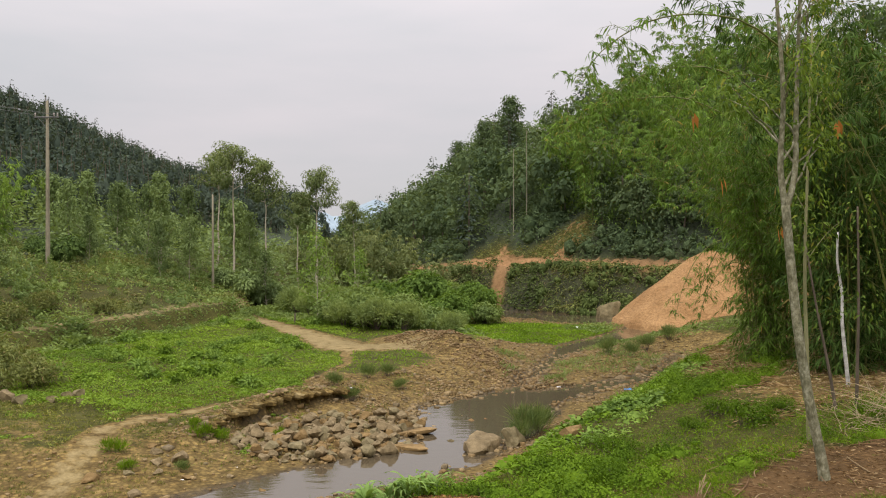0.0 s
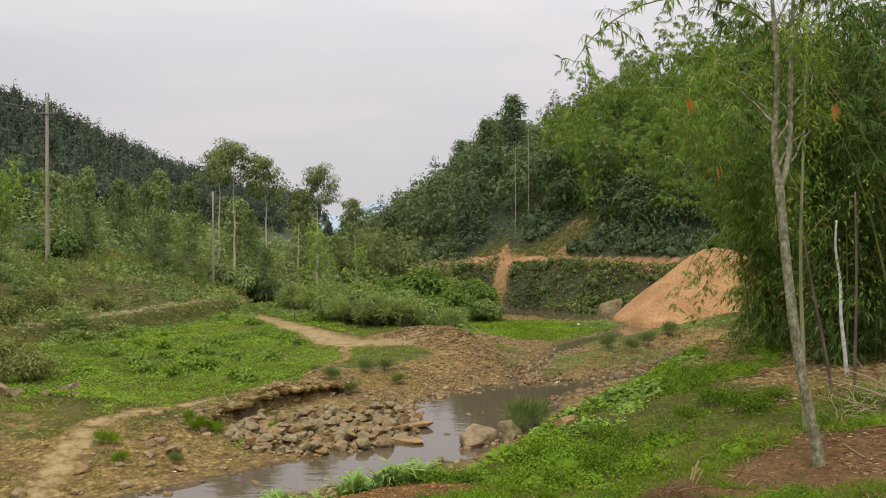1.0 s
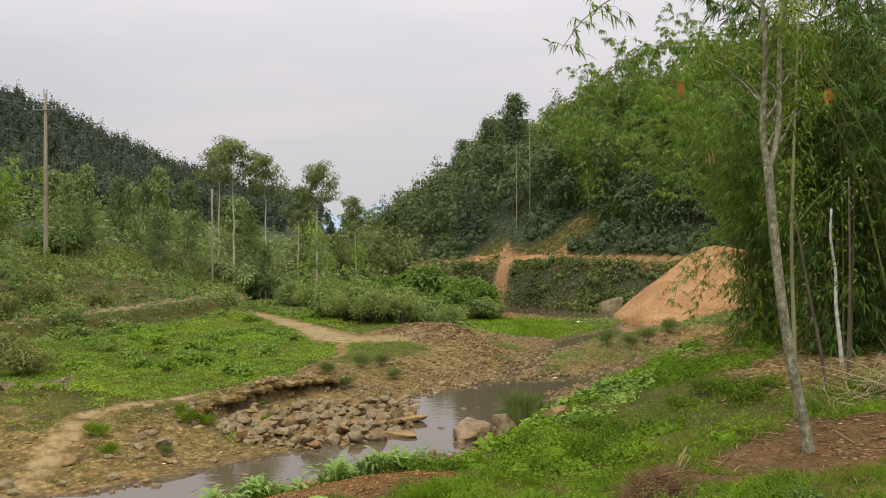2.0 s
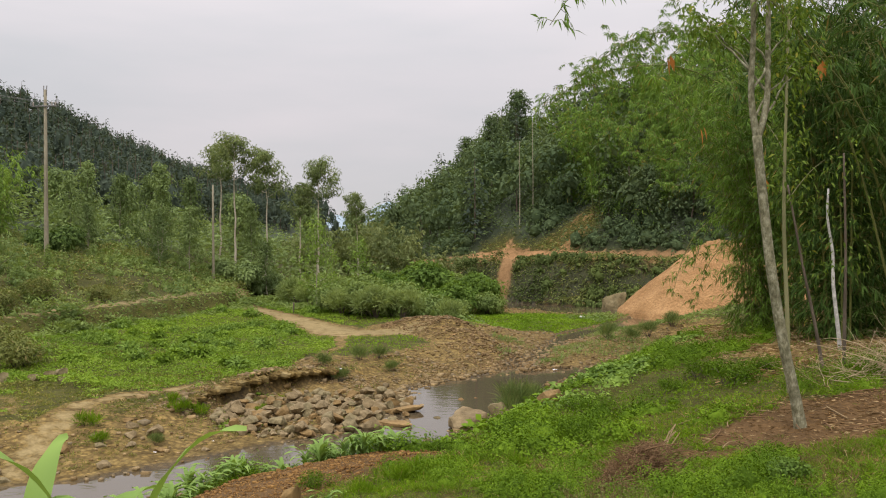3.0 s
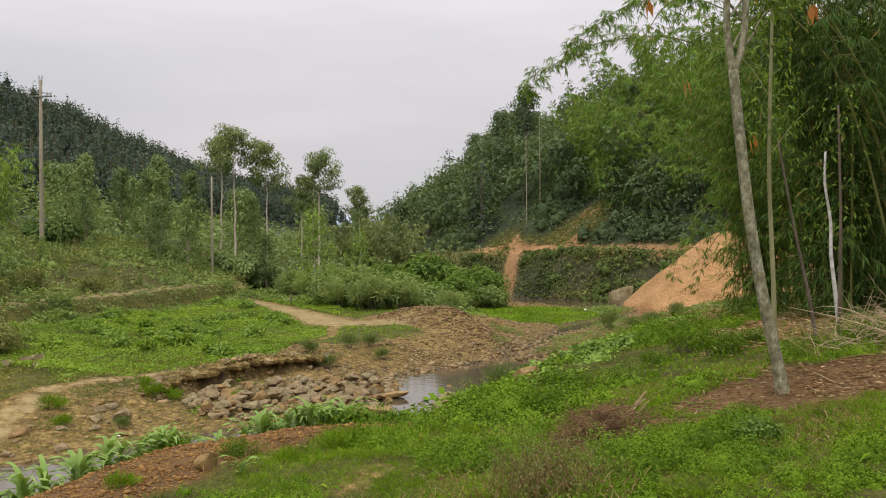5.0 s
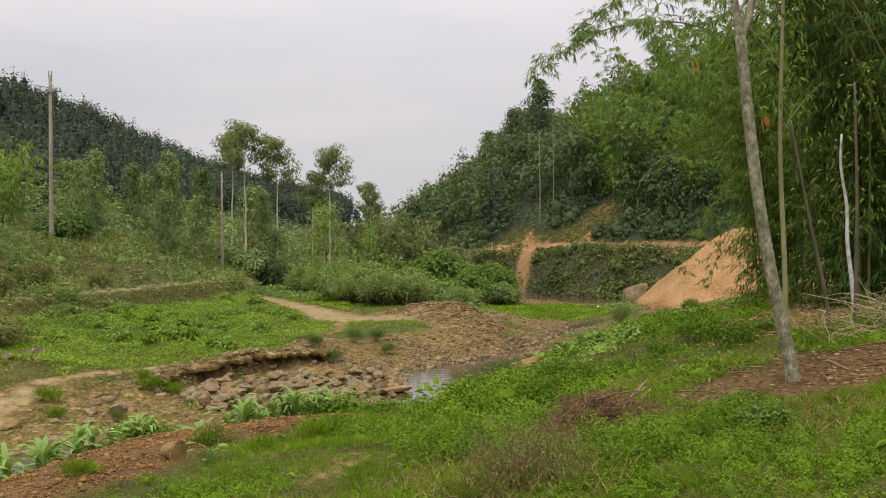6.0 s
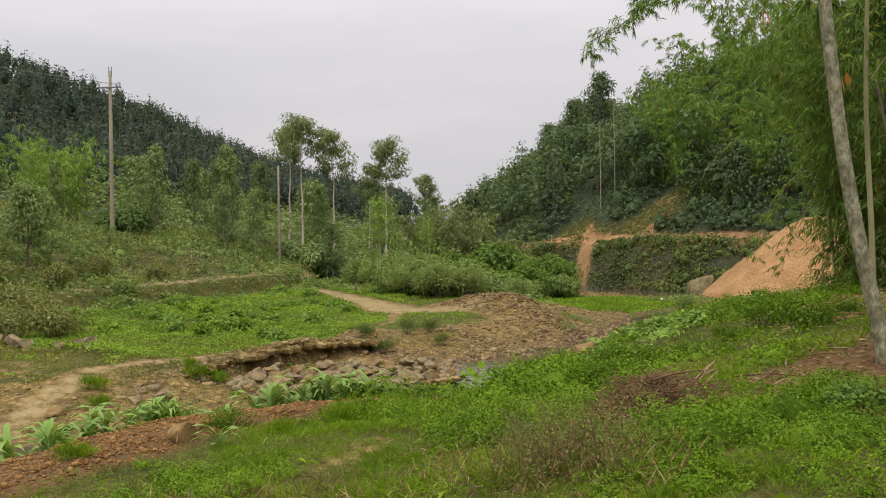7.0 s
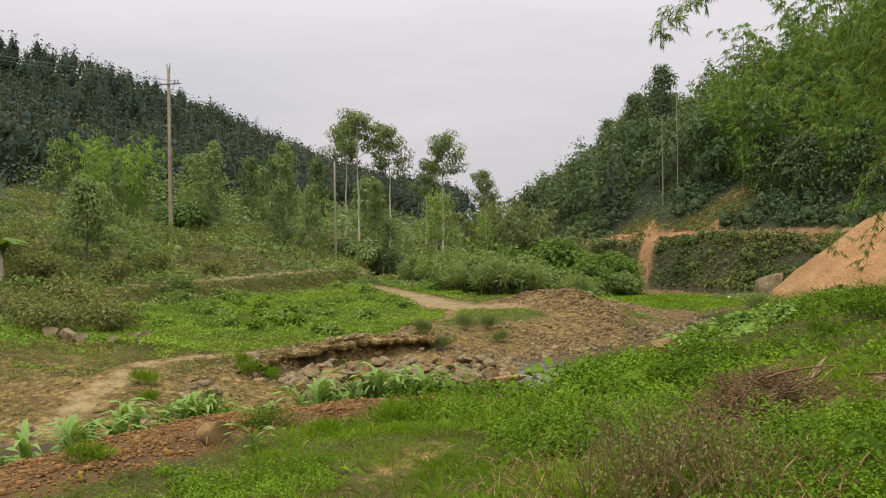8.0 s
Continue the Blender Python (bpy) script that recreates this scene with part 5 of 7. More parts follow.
SHOOT = "long thin bamboo shoot bowed over, leaves hanging against the sky"
overhang("bamboo_shoot", 71, [(10.2, 18.3, 2.4), (9.3, 17.6, 6.5), (6.4, 16.2, 9.9), (4.2, 15.2, 9.95), (2.9, 15.0, 9.3), (2.35, 15.0, 8.5)], 12, 0.24, SHOOT)
overhang("bamboo_shoot", 72, [(11.5, 25.5, 2.2), (10.4, 25.8, 8.2), (8.0, 26.0, 10.3), (5.4, 26.0, 10.2), (4.0, 26.0, 9.5), (3.1, 26.0, 8.5)], 46, 0.18, SHOOT, 17)
overhang("bamboo_shoot", 73, [(11.7, 25.0, 2.2), (10.6, 25.0, 8.8), (8.4, 24.4, 10.8), (6.2, 24.0, 10.8), (4.9, 23.9, 10.1), (4.3, 23.9, 9.2)], 46, 0.18, SHOOT, 17)
overhang("bamboo_shoot", 74, [(10.0, 18.0, 2.4), (9.0, 18.4, 7.6), (7.2, 18.6, 9.6), (5.6, 18.8, 9.2), (5.0, 18.9, 8.2)], 16, 0.18, SHOOT, 15)
overhang("bamboo_shoot", 76, [(12.2, 31.6, 1.6), (11.6, 31.2, 5.0), (10.4, 31.0, 6.1), (9.3, 31.0, 5.3), (8.75, 31.0, 4.0), (8.5, 31.0, 2.9)], 14, 0.20, SHOOT, 11)
overhang("bamboo_shoot", 77, [(12.4, 32.0, 1.6), (11.9, 31.8, 4.4), (11.0, 31.6, 5.2), (10.2, 31.5, 4.6), (9.7, 31.5, 3.6), (9.5, 31.5, 2.5)], 14, 0.20, SHOOT, 11)
overhang("bamboo_shoot", 78, [(11.8, 26.0, 2.2), (11.0, 25.9, 5.6), (9.8, 25.8, 6.6), (8.6, 25.8, 5.9), (8.0, 25.8, 4.8), (7.8, 25.8, 4.0)], 14, 0.20, SHOOT, 11)


# ---- the tree on the terrace ----
def terrace_tree():
    rng = np.random.default_rng(81)
    tree = holder("slender_tree", pose(5.1, 11.46, 0))
    tagged(tree, "slender forked tree with pale lichen-spotted bark and sparse leaves", "tree")
    z0 = ground_at(5.1, 11.46)
    stem = np.array([(0.10, 0, z0 - 0.1), (0.03, 0, z0 + 0.35), (-0.12, 0.02, z0 + 1.1), (-0.26, 0.03, z0 + 2.0), (-0.36, 0.03, z0 + 2.9), (-0.44, 0.02, z0 + 3.75)])
    part("trunk", tube(Geo(), bezier(stem, 18), np.interp(np.linspace(0, 1, 18), [0, 0.06, 0.2, 1], [0.125, 0.084, 0.07, 0.058]), 12), SPOTTED, tree)
    a = np.array([(-0.44, 0.02, z0 + 3.7), (-0.52, 0.0, z0 + 4.3), (-0.50, -0.05, z0 + 5.2), (-0.60, -0.1, z0 + 6.4), (-0.75, -0.1, z0 + 8.0)])
    b = np.array([(-0.44, 0.02, z0 + 3.7), (-0.30, 0.05, z0 + 4.2), (-0.26, 0.1, z0 + 5.2), (-0.20, 0.12, z0 + 6.6), (-0.1, 0.2, z0 + 8.4)])
    for p in (a, b):
        part("stem", tube(Geo(), bezier(p, 14), np.linspace(0.048, 0.016, 14), 9), SPOTTED, tree)
    c, rad = [], []
    for k, (p, s) in enumerate([(a, 0.15), (a, 0.35), (a, 0.5), (a, 0.65), (a, 0.8), (a, 0.95), (b, 0.2), (b, 0.4), (b, 0.55), (b, 0.7), (b, 0.85), (b, 0.98), (a, 0.28), (b, 0.3)]):
        q = bezier(p, 40)[int(s * 39)]
        ang = k * 2.1 + 0.4
        r = rng.uniform(0.5, 1.1) * (1.2 - 0.4 * s)
        tip = q + np.array([np.cos(ang) * r, np.sin(ang) * r, rng.uniform(0.9, 1.7) * r])
        path = bent(q, tip, (0, 0, 0.1 * r), 7, 0.02, rng)
        part("limb", tube(Geo(), path, np.linspace(0.018, 0.004, 7), 5), SPOTTED, tree)
        for i in (3, 4, 5, 6):
            c.append(path[i] + rng.normal(0, 0.1, 3))
            rad.append(rng.uniform(0.18, 0.42))
    part("crown", clumps(Geo(), rng, c, rad, 2400, 0.085, 0.032, 0.5, 0.8, 0.3), TREELEAF, tree)


def bezier(p, n):
    """A smooth line through points."""
    p = np.asarray(p, float)
    u = np.linspace(0, len(p) - 1, n)
    i = np.clip(u.astype(int), 0, len(p) - 2)
    t = (u - i)[:, None]
    a, b, c, d = p[np.maximum(i - 1, 0)], p[i], p[i + 1], p[np.minimum(i + 2, len(p) - 1)]
    return 0.5 * (2 * b + (c - a) * t + (2 * a - 5 * b + 4 * c - d) * t ** 2 + (3 * b - a - 3 * c + d) * t ** 3)


def spotted_bark():
    def build(nt, b):
        f1, f2, f3 = noise_node(nt, 16.0, 4, 0.6, (1, 1, 0.7)), noise_node(nt, 60, 4, 0.6, (1, 1, 0.35)), noise_node(nt, 2.2, 3)
        col = ramp_node(nt, f1, [(0.36, (0.135, 0.126, 0.078)), (0.5, (0.22, 0.206, 0.135)), (0.66, (0.37, 0.355, 0.265))])
        col = mix_node(nt, 1.0, col, ramp_node(nt, f2, [(0.3, (0.65, 0.65, 0.65)), (0.7, (1.2, 1.2, 1.2))]), "MULTIPLY")
        col = mix_node(nt, 1.0, col, ramp_node(nt, f3, [(0.3, (0.8, 0.82, 0.78)), (0.7, (1.1, 1.08, 1.0))]), "MULTIPLY")
        nt.links.new(col, b.inputs["Base Color"])
        bump_node(nt, b, f2, 0.6, 0.01)
    return material("lichen_spotted_bark", build, 0.92, 0.15)


SPOTTED = spotted_bark()
terrace_tree()


def slim_stem(x, y, pts, r, mat, label, leaves_n=0, name="sapling"):
    t = holder(name, on_ground(x, y))
    tagged(t, label, "tree")
    line = bezier(np.array(pts, float), 16)
    part("trunk", tube(Geo(), line, np.linspace(r, r * 0.45, 16), 8), mat, t)
    rng = np.random.default_rng(int(x * 100))
    for k in range(0 if mat in (WHITEWASH, BARK_DARK) else 4):
        q = line[8 + 2 * k]
        e = q + np.array([np.cos(k * 2.2) * 0.6, np.sin(k * 2.2) * 0.45, 0.7])
        part("limb", tube(Geo(), bent(q, e, (0, 0, 0.08), 5), np.linspace(r * 0.22, r * 0.07, 5), 4), mat, t)
    if leaves_n:
        part("crown", clumps(Geo(), rng, line[9:], [0.5] * 7, leaves_n, 0.09, 0.032, 0.6), TREELEAF, t)


slim_stem(5.72, 13.2, [(0, 0, -0.1), (-0.02, 0, 1.2), (-0.06, 0, 2.6), (-0.02, 0, 4.2), (0.1, 0.1, 6.5)], 0.038, CULM_PALE, "thin straight pale-barked sapling beside a larger tree", 700)
slim_stem(8.4, 17.5, [(0.02, 0, -0.1), (-0.05, 0, 0.6), (-0.12, 0, 1.3), (-0.10, 0.05, 1.9), (-0.2, 0.05, 2.6), (-0.16, 0.1, 3.2)], 0.045, WHITEWASH, "whitewashed young tree trunk in front of the bamboo", 0, "whitewashed_tree")
slim_stem(6.75, 15.2, [(0.35, 0, -0.1), (0.2, 0, 0.8), (0.0, 0, 1.8), (-0.25, 0, 3.2)], 0.035, BARK_DARK, "dark leaning stem with few leaves under the bamboo", 130, "leaning_stem")
slim_stem(7.3, 14.9, [(0.0, 0, -0.1), (0.02, 0, 0.9), (0.04, 0, 2.0), (0.02, 0, 3.6)], 0.035, BARK_DARK, "dark upright stem overgrown with creeper", 260, "leaning_stem")


for px, py, ph in ((7.0, 84.0, 8.6), (8.4, 85.0, 9.4)):
    slim_stem(px, py, [(0, 0, -0.1), (0.05, 0, ph * 0.4), (0.02, 0, ph * 0.75), (0.05, 0, ph)], 0.045, BARK, "thin bare pale trunk standing out of the hillside woods", 160, "bare_tree")


# ---- poles and wires ----
def utility_pole(x, y, h, label, arm=True, thick=1.0):
    p = holder("utility_pole", on_ground(x, y))
    tagged(p, label, "pole", "power line")
    part("pole", tube(Geo(), [(0, 0, -0.2), (0, 0, h * 0.5), (0, 0, h)], [0.155 * thick, 0.125 * thick, 0.095 * thick], 14), CONCRETE, p)
    if arm:
        part("crossarm", box(Geo(), (-0.75, -0.14, h - 0.98), (0.75, -0.10, h - 0.90)), RUST, p)
        for k, (dx, z) in enumerate(((-0.66, h - 0.90), (0.66, h - 0.90), (0.45, h - 0.90))):
            i = part("insulator", tube(Geo(), [(dx, -0.12, z), (dx, -0.12, z + 0.06), (dx, -0.12, z + 0.1), (dx, -0.12, z + 0.16), (dx, -0.12, z + 0.22)], [0.02, 0.055, 0.03, 0.06, 0.025], 8), PORCELAIN, p)
        for dx in (-0.09, 0.09):
            part("pin", tube(Geo(), [(dx, 0, h - 0.3), (dx, 0, h + 0.1), (dx, 0, h + 0.3)], [0.02, 0.025, 0.04], 6), RUST, p)
        for s in (-1, 1):
            part("brace", tube(Geo(), [(0.05 * s, -0.12, h - 1.5), (0.5 * s, -0.12, h - 0.97)], [0.012, 0.012], 5), RUST, p)
    return p


utility_pole(-23.6, 50.4, 9.85, "tall weathered concrete utility pole with steel crossarm", True, 0.86)
utility_pole(-15.6, 57.2, 6.4, "plain weathered concrete pole among the trees", False, 0.6)


def wires():
    z = ground_at(-23.6, 50.4) + 9.05
    for dx, dz in ((-0.66, 0.0), (0.45, 0.0), (0.66, 0.0)):
        a = (-23.6 + dx, 50.28, z + dz)
        w = part("power_wire", tube(Geo(), bent(a, (-75 + dx, 20, z + 9), (0, 0, -0.9), 20), 0.008, 4), RUST)
        tagged(w, "thin dark overhead wire strung from the pole", "wire", "overhead wires")


wires()


# ---- maize ----
def make_maize(seed, h, n, spread, name="maize_plant"):
    rng = np.random.default_rng(seed)
    m = holder(name, Matrix())
    tagged(m, "young green maize plant with arching blades", "maize", "maize along the tilled strip")
    part("stalk", tube(Geo(), [(0, 0, -0.05), (0.01, 0, h * 0.3), (0.0, 0.01, h * 0.62)], [0.018 * (0.6 + h), 0.014 * (0.6 + h), 0.005], 7), CORN, m)
    for k in range(n):
        a = k * 2.9 + rng.uniform(-0.4, 0.4)
        L = h * rng.uniform(0.75, 1.15) * (0.75 + 0.35 * (k > 1))
        w = (0.033 + 0.012 * h) * rng.uniform(0.8, 1.15)
        z = h * (0.06 + 0.5 * k / n)
        u = np.linspace(0, 1, 9)
        out = L * (0.25 * u + spread * u ** 1.8)
        up = L * (0.95 * u - 0.95 * spread * u ** 2.6)
        mid = np.stack([np.cos(a) * out, np.sin(a) * out, z + up], 1)
        side = np.array([-np.sin(a), np.cos(a), 0.0]) * 1.0
        prof = w * np.sqrt(np.clip(np.sin(np.pi * (0.16 + 0.84 * u)), 0, 1)) * (1 - 0.55 * u)
        prof[-1] = 0.003
        wave = 0.25 * w * np.sin(u * 14 + k)[:, None] * np.array([0, 0, 1.0])
        crease = np.array([0, 0, -0.30]) * prof[:, None]
        v = np.stack([mid + side * prof[:, None] + wave, mid + crease, mid - side * prof[:, None] - wave], 1).reshape(-1, 3)
        f = [(3 * i + j, 3 * i + j + 1, 3 * i + j + 4, 3 * i + j + 3) for i in range(8) for j in (0, 1)]
        part("blade", Geo().add(v, f), CORN, m)
    return m


def maize_blade(base, a, L, w, arch, k, parent):
    """One long blade that rises and then arches over, creased along its midrib."""
    u = np.linspace(0, 1, 13)
    out, up = L * (0.28 * u + 0.5 * arch * u ** 1.8), L * (0.9 * u - 0.85 * arch * u ** 2.5)
    mid = np.asarray(base) + np.stack([np.cos(a) * out, np.sin(a) * out, up], 1)
    side = np.array([-np.sin(a), np.cos(a), 0.0])
    prof = w * np.sqrt(np.clip(np.sin(np.pi * (0.14 + 0.86 * u)), 0, 1)) * (1 - 0.45 * u)
    prof[-1] = 0.003
    wave = 0.18 * w * np.sin(u * 13 + k)[:, None] * np.array([0, 0, 1.0])
    v = np.stack([mid + side * prof[:, None] + wave, mid - np.array([0, 0, 0.32]) * prof[:, None], mid - side * prof[:, None] - wave], 1).reshape(-1, 3)
    part("blade", Geo().add(v, [(3 * i + j, 3 * i + j + 1, 3 * i + j + 4, 3 * i + j + 3) for i in range(12) for j in (0, 1)]), CORN, parent)


def tall_maize():
    rng = np.random.default_rng(94)
    m = holder("maize_plant", Matrix())
    tagged(m, "tall maize plant with long arching blades on the slope", "maize")
    h = 1.84
    part("stalk", tube(Geo(), [(0, 0, -0.05), (0.01, 0, h * 0.5), (0.0, 0.01, h)], [0.02, 0.016, 0.007], 7), CORN, m)
    for k in range(9):
        maize_blade((0, 0, h * (0.3 + 0.68 * k / 8)), k * 2.75 + rng.uniform(-0.4, 0.4), rng.uniform(0.68, 0.88), rng.uniform(0.055, 0.07), rng.uniform(0.55, 0.95) * (1.0 - 0.35 * (k > 6)), k, m)
    return m


def build_maize():
    rng = np.random.default_rng(91)
    a, b = make_maize(92, 0.46, 9, 0.66), make_maize(93, 0.38, 8, 0.75)
    spots = [(-1.35 + 0.13 * k, 12.62 + 0.05 * k) for k in range(0, 10)] + [(-1.25 + 0.17 * k, 12.98 + 0.04 * k) for k in range(8)]
    spots += [(-2.15, 12.0), (-1.9, 12.35), (-2.4, 11.6), (-2.55, 11.2), (-2.42, 10.9), (-2.68, 10.75), (-2.55, 10.3), (-2.8, 10.15), (-2.75, 9.75), (-2.9, 9.9), (-3.0, 9.4), (-3.15, 9.1), (-3.3, 9.3), (0.15, 13.35), (-0.1, 13.25), (-3.4, 8.6), (-3.6, 8.9)]
    spots += [(-1.3 + 0.15 * k, 13.25 + 0.03 * k) for k in range(8)] + [(-2.0 - 0.085 * k, 12.25 - 0.21 * k) for k in range(16)]
    for k, (x, y) in enumerate(spots):
        x, y = x + rng.uniform(-0.07, 0.07), y + rng.uniform(-0.07, 0.07)
        s = rng.uniform(0.65, 1.0) * (0.92 if k < 18 else 0.98)
        proto = a if rng.uniform() < 0.6 else b
        ob = copy_thing(proto, Matrix())
        ob.matrix_basis = on_ground(x, y, 0.02, rng.uniform(0, 360), s)
    a.matrix_basis, b.matrix_basis = on_ground(-0.55, 12.85, 0.02, 40, 0.9), on_ground(-1.7, 12.6, 0.02, 10, 0.85)
    t = tall_maize()
    t.matrix_basis = pose(-0.64, 3.80, ground_at(-0.64, 3.80) - 0.04, 0, 0, 25)
    ob = copy_thing(t, Matrix())
    ob.matrix_basis = pose(-0.46, 3.95, ground_at(-0.46, 3.95) - 0.06, 0, 0, 165)
    ob = copy_thing(t, Matrix())
    ob.matrix_basis = pose(-0.80, 3.72, ground_at(-0.80, 3.72) - 0.12, 0, 0, 260)
    c = copy_thing(a, Matrix())
    c.matrix_basis = on_ground(-0.62, 9.7, 0.02, 100, 0.55)


build_maize()


# ---- ground cover ----
def cover(name, label, category, mat, seed, n, area, density, length, width, rise, lean=0.5, up=1.0, bend=0.3, patch=0.5, lift=0.0, flat=False, face=0.0):
    """Blades or leaves strewn over the ground, in tufts of uneven height."""
    rng = np.random.default_rng(seed)
    x, y, z = strewn(rng, n, *area, density)
    k = len(x)
    hump = np.clip(0.5 + 1.3 * fbm(x, y, patch, 2, seed), 0.05, 1.2)
    zz = z + lift + rise * hump * rng.uniform(0, 1, k) ** 0.4
    a = rng.uniform(0, 6.283, k)
    if flat:
        way = np.stack([np.cos(a), np.sin(a), rng.normal(0, 0.16, k)], 1)
    else:
        way = np.stack([np.cos(a) * lean, np.sin(a) * lean, up * rng.uniform(0.3, 1.0, k)], 1) + rng.normal(0, 0.2, (k, 3))
    s = rng.uniform(0.6, 1.35, k) * (0.7 + 0.5 * np.clip(hump, 0, 1))
    e = 0.22 * patch
    swell = np.stack([np.clip(0.5 + 1.3 * fbm(x + i * e, y + j * e, patch, 2, seed), 0.05, 1.2) for i, j in ((1, 0), (-1, 0), (0, 1), (0, -1))])
    slope = np.stack([(swell[1] - swell[0]) * rise / (2 * e), (swell[3] - swell[2]) * rise / (2 * e), np.ones(k)], 1)
    facing = unit(slope) + rng.normal(size=(k, 3)) * 0.36 if face else None
    g = leaves(Geo(), np.stack([x, y, zz], 1), way if facing is None else tangent(way, unit(facing)), length * s, width * s, rng, bend, facing=facing)
    ob = part(name, g, mat)
    tagged(ob, label, category, kind="stuff")
    return ob


BRUSH = [(2.4, 9.4, 0), (2.85, 10.2, 0), (3.35, 11.1, 0)]


def terrace_green(x, y, c):
    lush = smooth(-2.9, -2.2, c["dt"]) * (1 - np.clip(c["red"] * 1.2, 0, 1)) * (1 - 0.9 * np.clip(c["bare"] * 1.3, 0, 1))
    lush = lush * (1 - 0.9 * smooth(0.55, 0.3, along(BRUSH, x, y)[0]))
    return lush * (0.8 + 0.2 * smooth(-0.25, 0.1, fbm(x, y, 1.6, 3, 61)))


def in_front(x, y):
    """The stretch of the bank where the cover is finest."""
    return (x < 3.4 + 0.55 * y) * (x > 4.4 - 0.85 * y)


cover("terrace_weeds", "lush low broad-leaved weeds covering the bank", "weeds", WEED, 101, 70000, (-4, 9.5, 10.8, 21.5), lambda x, y, c: terrace_green(x, y, c) * smooth(0.0, 0.25, fbm(x, y, 2.4, 2, 63) + 0.24) * (0.5 + 0.5 * smooth(14, 11, y)), 0.04, 0.027, 0.20, 1.0, 0.4, 0.15, 0.8, face=0.7)
cover("small_weeds", "small-leaved fresh green weeds among the front grass", "weeds", WEED, 124, 60000, (-3.2, 8.0, 6.6, 11.1), lambda x, y, c: in_front(x, y) * terrace_green(x, y, c) * smooth(0.0, 0.16, fbm(x, y, 1.5, 2, 63)), 0.015, 0.0105, 0.05, 1.0, 0.4, 0.15, 0.5, face=0.7)
mounds("weed_hummocks", "leafy green weed hummocks crowding the bank", "weeds", WEED, 201, 1000, (-2.5, 8.0, 9.0, 13.0), lambda x, y, c: terrace_green(x, y, c) * smooth(-0.06, 0.12, fbm(x, y, 1.7, 2, 203)), (0.08, 0.30), (0.6, 1.15), 0.022, 0.015, 0.75)
mounds("front_hummocks", "small-leaved weed hummocks among the grass", "weeds", WEED, 232, 620, (-2.5, 7.0, 6.6, 9.0), lambda x, y, c: terrace_green(x, y, c) * smooth(-0.02, 0.14, fbm(x, y, 1.5, 2, 233)), (0.06, 0.20), (0.5, 1.0), 0.017, 0.012, 0.8)
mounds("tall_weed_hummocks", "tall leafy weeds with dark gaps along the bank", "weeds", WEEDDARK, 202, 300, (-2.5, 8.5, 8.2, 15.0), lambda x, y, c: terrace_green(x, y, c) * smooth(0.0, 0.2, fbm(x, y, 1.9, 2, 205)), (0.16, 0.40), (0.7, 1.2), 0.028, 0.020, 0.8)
mounds("bank_hummocks", "thick green weed hummocks on the stream bank", "weeds", WEED, 204, 2600, (-2.0, 10.0, 12.5, 26.0), lambda x, y, c: terrace_green(x, y, c) * smooth(-0.12, 0.14, fbm(x, y, 2.2, 2, 207)) * smooth(4.6, 3.0, c["dt"] + 0.15 * np.clip(y - 16, 0, 9)), (0.16, 0.55), (0.45, 0.95), 0.044, 0.030, 0.8)
tufts("fresh_tufts", "fresh lime-green grass tufts on the bank", "grass", GRASS, 208, 3400, (-3.4, 7.5, 6.6, 13.0), lambda x, y, c: terrace_green(x, y, c) * smooth(-0.02, 0.2, fbm(x, y, 1.4, 2, 209)), 0.08, 0.16, 0.0042, 52)
tufts("olive_tufts", "olive half-dry grass tufts between the weeds", "grass", WORN, 210, 4200, (-3.4, 8.0, 6.6, 15.0), lambda x, y, c: smooth(0.25, 0.45, along(BRUSH, x, y)[0]) * smooth(-2.6, -1.8, c["dt"]) * (1 - c["red"]) * (0.35 + 0.65 * smooth(-0.05, 0.2, fbm(x, y, 1.2, 2, 211))), 0.06, 0.11, 0.005, 24)
cover("terrace_grass", "green grass blades between the weeds", "grass", GRASS, 102, 150000, (-4.5, 9.5, 6.5, 18), lambda x, y, c: terrace_green(x, y, c) * 0.7 * smooth(19, 12, y) * smooth(9.5, 11.5, y), 0.12, 0.011, 0.03, 0.55, 1.0, 0.3, 0.8)
cover("edge_weeds", "green weeds hanging over the edge of the stream bank", "weeds", WEED, 103, 30000, (-1.5, 13, 14, 38), lambda x, y, c: smooth(-2.3, -1.5, c["dt"]) * smooth(0.8, 0.0, c["dt"]) * (c["ds"] > 0.1), 0.12, 0.075, 0.26, 1.0, 0.35, 0.15, 1.3, face=0.7)
cover("field_crop", "bright green leafy crop in the field", "crop", FIELD, 104, 115000, (-19, -3.5, 24.5, 54), lambda x, y, c: (c["dl"] < 0) * (1 - np.clip(c["bare"] * 1.6, 0, 1)) * (along(TRAIL, x, y)[1] > 0) * (0.35 + 0.65 * smooth(-0.2, 0.1, fbm(x, y, 3.5, 3, 65))) * (y > 25.2 - 0.25 * (x + 9)), 0.085, 0.04, 0.2, 1.0, 0.4, 0.2, 1.2, face=0.6)
cover("field_grass", "short green grass on the valley floor", "grass", MEADOW, 105, 60000, (-19, 3, 26, 60), lambda x, y, c: (c["dl"] < 0) * (1 - np.clip(c["bare"] * 1.15, 0, 1)) * (c["ds"] > 0.5) * (c["dt"] < -2) * 0.9, 0.17, 0.028, 0.02, 0.6, 0.9, 0.3, 1.2)
